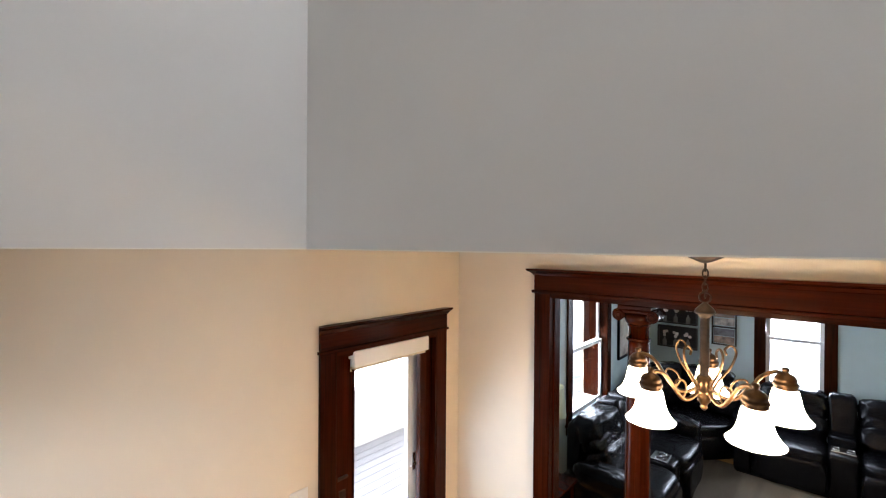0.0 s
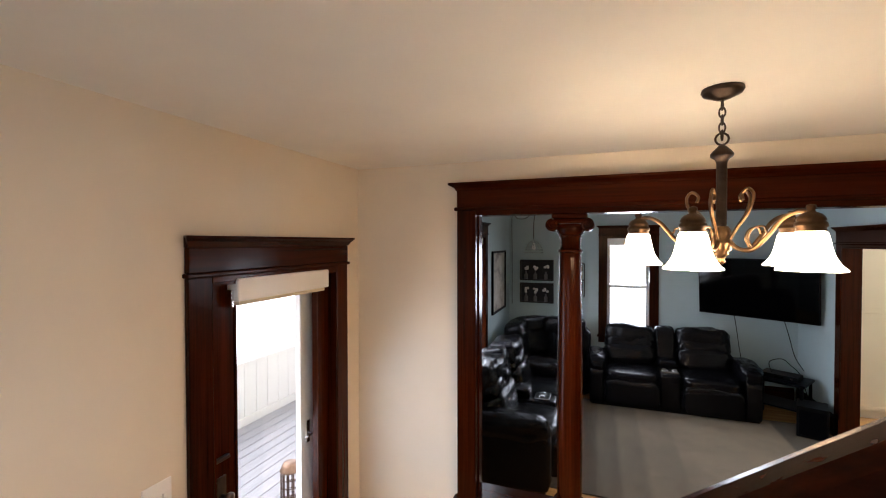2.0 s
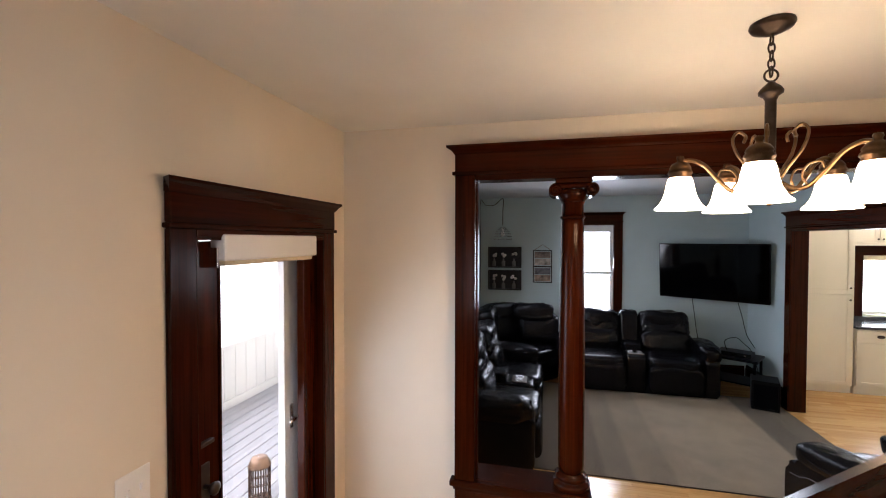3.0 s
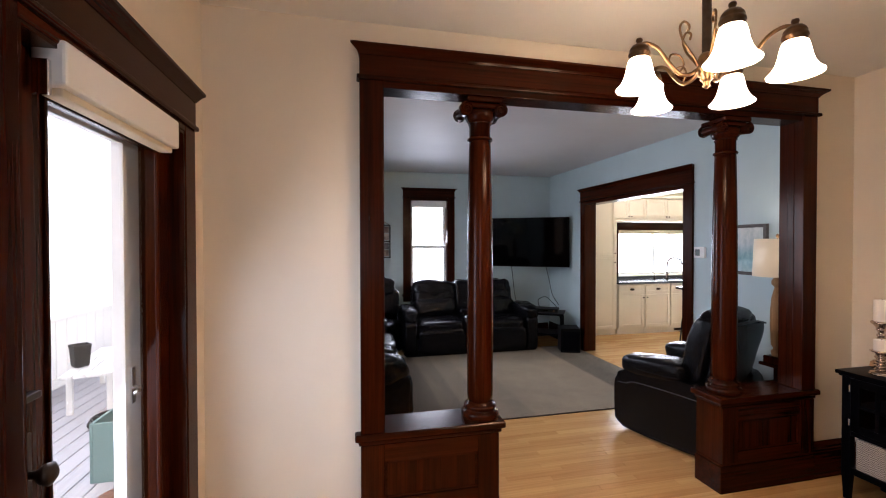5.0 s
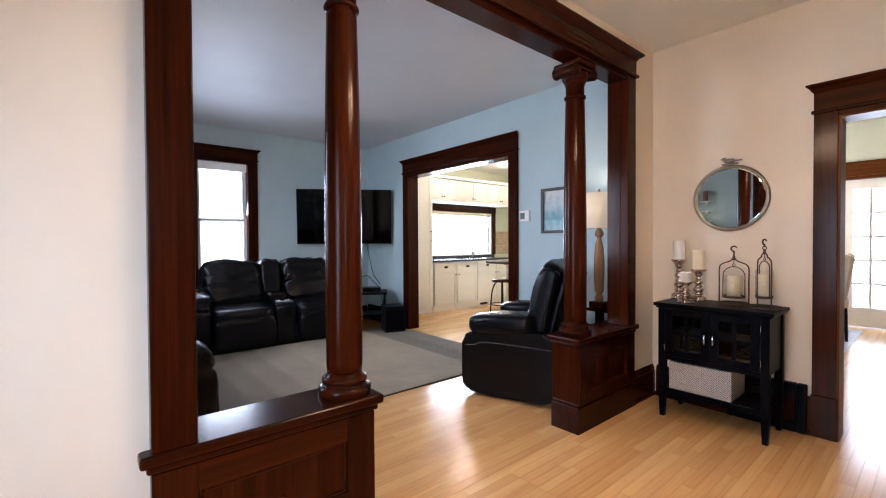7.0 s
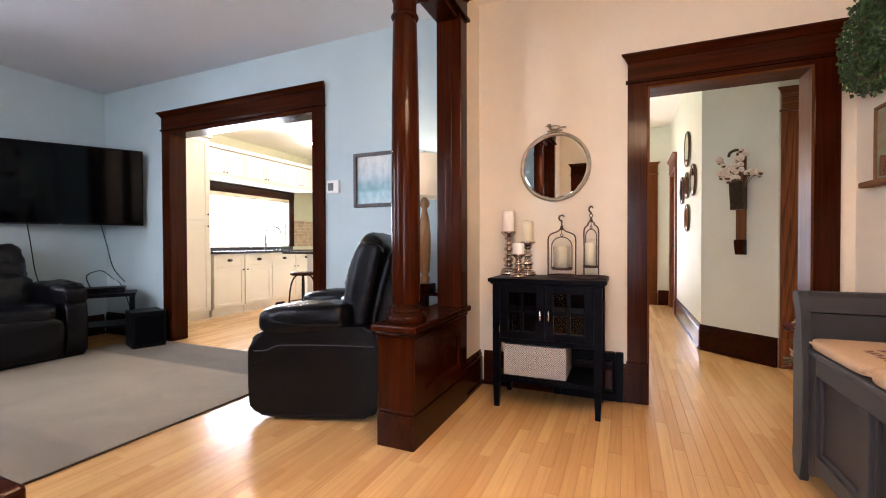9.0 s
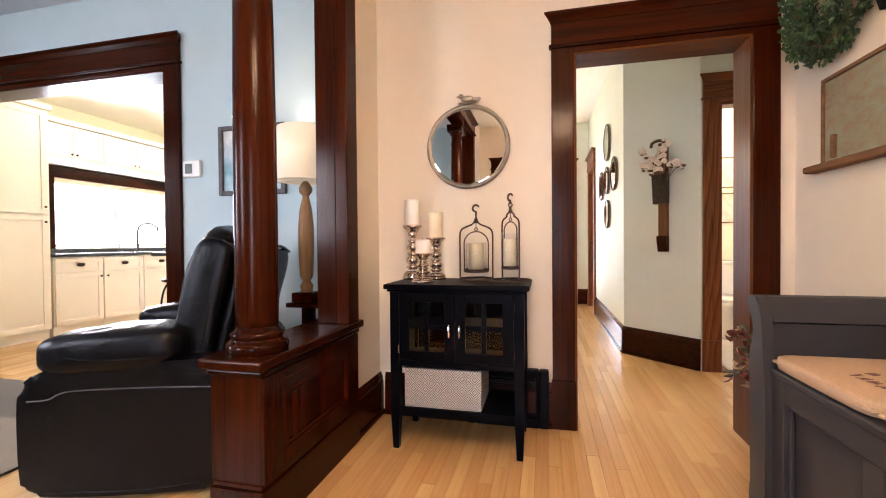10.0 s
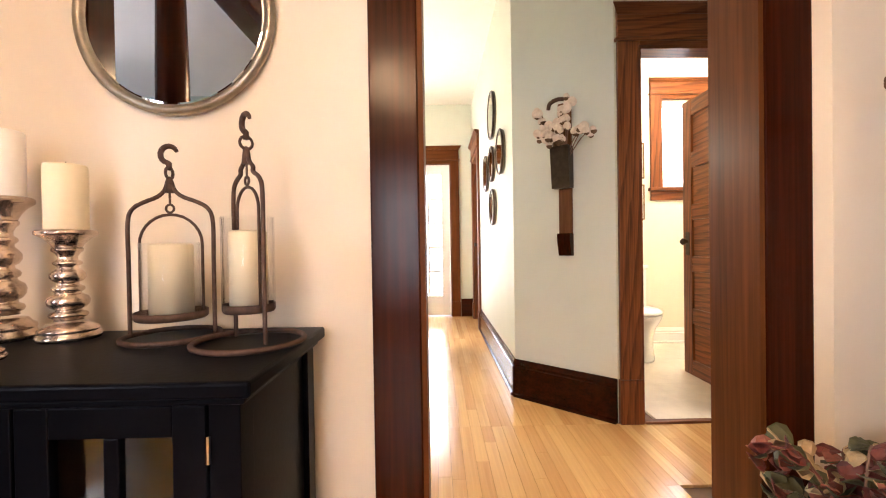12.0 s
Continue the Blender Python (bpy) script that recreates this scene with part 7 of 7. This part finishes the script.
def glazed_door():
    th = thing("glazed_back_door", "white back door with a fifteen-pane glass light", "door")
    x0, x1 = 6.64, 6.68
    part("stile", B(x0, 1.525, 0.01, x1, 1.64, 2.085, bev=0.003), WHITE, th)
    part("stile", B(x0, 2.18, 0.01, x1, 2.295, 2.085, bev=0.003), WHITE, th)
    part("rail", B(x0, 1.64, 1.95, x1, 2.18, 2.085, bev=0.003), WHITE, th)
    part("rail", B(x0, 1.64, 0.01, x1, 2.18, 0.28, bev=0.003), WHITE, th)
    for i in range(1, 3):
        part("muntin", B(x0 + 0.008, 1.64 + 0.18 * i - 0.016, 0.28, x1 - 0.008, 1.64 + 0.18 * i + 0.016, 1.95), WHITE, th)
    for i in range(1, 5):
        part("muntin", B(x0 + 0.010, 1.64, 0.28 + 0.334 * i - 0.016, x1 - 0.010, 2.18, 0.28 + 0.334 * i + 0.016), WHITE, th)
    p = part("pane", B(6.658, 1.635, 0.275, 6.662, 2.185, 1.955), PANE, th)
    p.visible_shadow = False
    kb = part("knob", tube([(x0, 2.24, 1.0), (x0 - 0.03, 2.24, 1.0), (x0 - 0.05, 2.24, 1.0), (x0 - 0.06, 2.24, 1.0)], [0.012, 0.010, 0.027, 0.014], 16), BRONZE, th, "dark door knob", smooth=True)


glazed_door()


def panelled_door(name, m, w, h, label):
    """An oak door with five flat panels; hinge edge at the origin, leaf along +x."""
    th = thing(name, label, "door", m)
    part("panel_core", B(0.02, 0.016, 0.02, w - 0.02, 0.020, h - 0.02), OAK[0], th)
    part("stile", B(0, 0, 0.005, 0.11, 0.036, h, bev=0.003), OAK[2], th)
    part("stile", B(w - 0.11, 0, 0.005, w, 0.036, h, bev=0.003), OAK[2], th)
    n = 5
    for i in range(n + 1):
        z = 0.005 + (h - 0.12) * i / n
        part("rail", B(0.11, 0.001, z, w - 0.11, 0.035, z + 0.11, bev=0.003), OAK[0], th)
    k = part("knob", tube([(w - 0.06, -0.055, 0.98), (w - 0.06, -0.04, 0.98), (w - 0.06, 0.0, 0.98), (w - 0.06, 0.036, 0.98), (w - 0.06, 0.075, 0.98), (w - 0.06, 0.09, 0.98)], [0.012, 0.027, 0.01, 0.01, 0.027, 0.012], 16), BRONZE, th, "dark bronze door knob", smooth=True)
    part("key_plate", B(w - 0.085, -0.004, 0.88, w - 0.035, 0.04, 1.05, bev=0.002), BRONZE, k)


panelled_door("bathroom_door", pose(3.17, -0.160, 0, 0, 0, -1.5), 0.765, 2.01, "oak five-panel bathroom door standing open")
panelled_door("side_door", pose(5.735, 1.135, 0, 0, 0, 0), 0.63, 2.03, "closed oak five-panel side door")


def toilet():
    th = thing("toilet", "white porcelain toilet in the bathroom", "toilet", pose(4.32, 0.04, 0.004))
    por = plain("white_porcelain", (0.82, 0.80, 0.76), 0.12, 0, 0.02, 10, 0.0)
    bm = lathe([(0.128, 0), (0.132, 0.02), (0.122, 0.10), (0.122, 0.20), (0.145, 0.28), (0.178, 0.34), (0.188, 0.37), (0.182, 0.385)], 32)
    bmesh.ops.scale(bm, vec=(1.28, 1, 1), verts=bm.verts)
    part("bowl", bm, por, th, smooth=True)
    bm = lathe([(0.185, 0.386), (0.192, 0.395), (0.19, 0.41), (0.17, 0.424), (0.001, 0.427)], 32)
    bmesh.ops.scale(bm, vec=(1.26, 1, 1), verts=bm.verts)
    part("seat_lid", bm, por, th, smooth=True)
    part("tank", B(0.20, -0.20, 0.36, 0.40, 0.20, 0.74, bev=0.025, seg=3), por, th, smooth=True)
    part("tank_lid", B(0.19, -0.21, 0.74, 0.41, 0.21, 0.775, bev=0.01), por, th)
    part("flush_lever", tube([(0.20, 0.14, 0.68), (0.18, 0.14, 0.68), (0.175, 0.07, 0.675)], 0.006, 8), CHROME, th)


toilet()
TILEF = plain("cream_floor_tile", (0.62, 0.56, 0.47), 0.3, 0, 0.12, 4)
bt = thing("bathroom_floor", "cream square tiled bathroom floor", "floor", kind="structure")
for i in range(6):
    for j in range(9):
        x, y = 3.06 + 0.305 * i, -1.45 + 0.28 * j
        if y + 0.275 > 0.62 and x < 3.36:
            continue
        part("tile", B(x + 0.0007, y, -0.01, min(4.845, x + 0.3043), min(1.035, y + 0.2793), 0.004), TILEF, bt)
tagged(link("trim_bath_threshold", B(3.03, -0.155, -0.008, 3.075, 0.595, 0.012, bev=0.005), OAK[1]), "oak bathroom threshold", "trim", kind="structure")
PRINT = plain("faded_print", (0.62, 0.57, 0.49), 0.5, 0, 0.25, 12, 0)
for z0, z1 in ((1.59, 1.935), (1.195, 1.535)):
    framed_picture("bath_picture", "y", 4.85, -1, -0.30, -0.012, z0, z1, 0.014, BRASS, PRINT, "small pale print in a thin gold frame on the bathroom wall", 0.018)
baseboard("baseboard_bath", (4.85, -1.45), (4.85, 1.04), 0.15, mat=WHITE, label="white painted bathroom baseboard")


# ---- dining end ----
def dining_chair(m, label):
    th = thing("dining_chair", label, "chair", m, "dining chairs")
    fab = plain("beige_linen", (0.46, 0.38, 0.28), 0.9, 0, 0.08, 150, 0.4)
    part("seat", pad(0, 0, 0.45, 0.48, 0.46, 0.11, 0.3, wrinkle=0.003), fab, th, smooth=True)
    part("backrest", pad(0, -0.21, 0.76, 0.47, 0.08, 0.60, 0.28, tilt=radians(8), wrinkle=0.003), fab, th, smooth=True)
    for x in (-0.2, 0.17):
        for y in (-0.21, 0.17):
            part("leg", tube([(x + 0.015, y + 0.015, 0.42), (x + 0.015, y * 1.1 + 0.015, 0.0)], [0.022, 0.013], 8), BLACK, th)
    return th


dining_chair(pose(4.75, 2.30, 0.008), "beige upholstered dining chair with black legs")
dining_chair(pose(5.45, 2.32, 0.008, 0, 0, 6), "beige upholstered dining chair beside the white table")
dt = thing("dining_table", "white dining table with dark turned legs", "table", pose(5.1, 3.05, 0.008))
part("tabletop", B(-0.85, -0.5, 0.71, 0.85, 0.5, 0.75, bev=0.01), WHITE, dt)
part("apron", B(-0.78, -0.43, 0.62, 0.78, 0.43, 0.71), WHITE, dt)
for x in (-0.74, 0.74):
    for y in (-0.40, 0.40):
        part("leg", lathe([(0.03, 0), (0.045, 0.1), (0.035, 0.3), (0.05, 0.55), (0.05, 0.62)], 14, (x, y, 0)), BLACK, dt, smooth=True)
dr = thing("dining_rug", "dark patterned rug under the dining table", "rug", pose(5.1, 3.03, 0))
part("carpet", B(-1.2, -1.0, 0, 1.2, 1.0, 0.008, bev=0.003), art_material("patterned_rug", [(0.35, (0.06, 0.045, 0.05)), (0.5, (0.25, 0.20, 0.17)), (0.62, (0.10, 0.08, 0.09))], 9.0, 2), dr)
hl = thing("dining_pendant", "lit opal glass pendant over the dining table", "pendant lamp", pose(5.1, 2.72, 2.9))
part("ceiling_rose", lathe([(0.07, 0), (0.07, -0.015), (0.02, -0.04)], 24), BRASS, hl, smooth=True)
part("rod", tube([(0, 0, -0.03), (0, 0, -0.70)], 0.007, 8), BRASS, hl)
part("globe", lathe([(0.03, -0.68), (0.10, -0.71), (0.15, -0.78), (0.16, -0.84), (0.13, -0.91), (0.001, -0.94)], 32), glow("lit_opal_globe", (1.0, 0.84, 0.60), 7.0), hl, "lit opal glass globe", smooth=True)
bulb("dining_bulb", (5.1, 2.72, 1.88), 72, (1.0, 0.85, 0.63), 0.14)
# unseen warm fill added to brighten the bathroom; it has no fitting
bulb("bath_fill", (4.0, -0.5, 2.6), 55, (1.0, 0.80, 0.52), 0.08)
# ---- maple strips, last ----
FLOOR = sub
W = 0.0572
rnd = random.Random(21)
MESHES = {}


def strip_mesh(length):
    key = round(length, 2)
    if key not in MESHES:
        bm = B(0, 0, -0.012, key - 0.0012, W - 0.0010, 0.0, bev=0.0)
        me = bpy.data.meshes.new("strip")
        bm.to_mesh(me)
        bm.free()
        me.materials.append(MAPLE)
        MESHES[key] = me
    return MESHES[key]


def lay(x0, x1, y0, y1, as_parts):
    """Strips along x between the bounds; near ones are pieces of their own, the rest one joined mesh."""
    bm = bmesh.new()
    n = int((y1 - y0) / W + 1e-6)
    for r in range(n):
        x = x0
        y = y0 + r * W
        first = True
        while x < x1 - 0.01:
            l = rnd.choice((0.45, 0.6, 0.75, 0.9, 1.05, 1.2)) * (rnd.uniform(0.3, 1.0) if first else 1.0)
            if x1 - x - l < 0.12:
                l = x1 - x
            l = round(l, 2)
            first = False
            if as_parts:
                ob = new("floor_strip", strip_mesh(l))
                ob.parent = FLOOR
                ob.location = (x, y, 0)
            else:
                box(bm, x, y, -0.012, x + l - 0.0012, y + W - 0.001, 0.0)
            x += l
    if as_parts:
        bm.free()
        return
    me = bpy.data.meshes.new("floor_strips")
    bm.to_mesh(me)
    bm.free()
    me.materials.append(MAPLE_JOINED)
    ob = new("floor_strips", me)
    ob.parent = FLOOR
    ob["kind"] = "stuff"


Y0 = 0.80 - W
Y1 = Y0 + 36 * W
lay(0.0, 3.05, Y0, Y1, True)
lay(-2.31, 0.0, Y0, Y1, False)
lay(3.05, 6.6, Y0, 4.04, False)
lay(1.86, 3.05, Y1, 4.04, False)
lay(2.46, 3.05, Y0 - 18 * W, Y0, False)
lay(-2.16, 1.86, Y1, 7.37, False)
lay(1.86, 5.9, 4.16, 7.69, False)
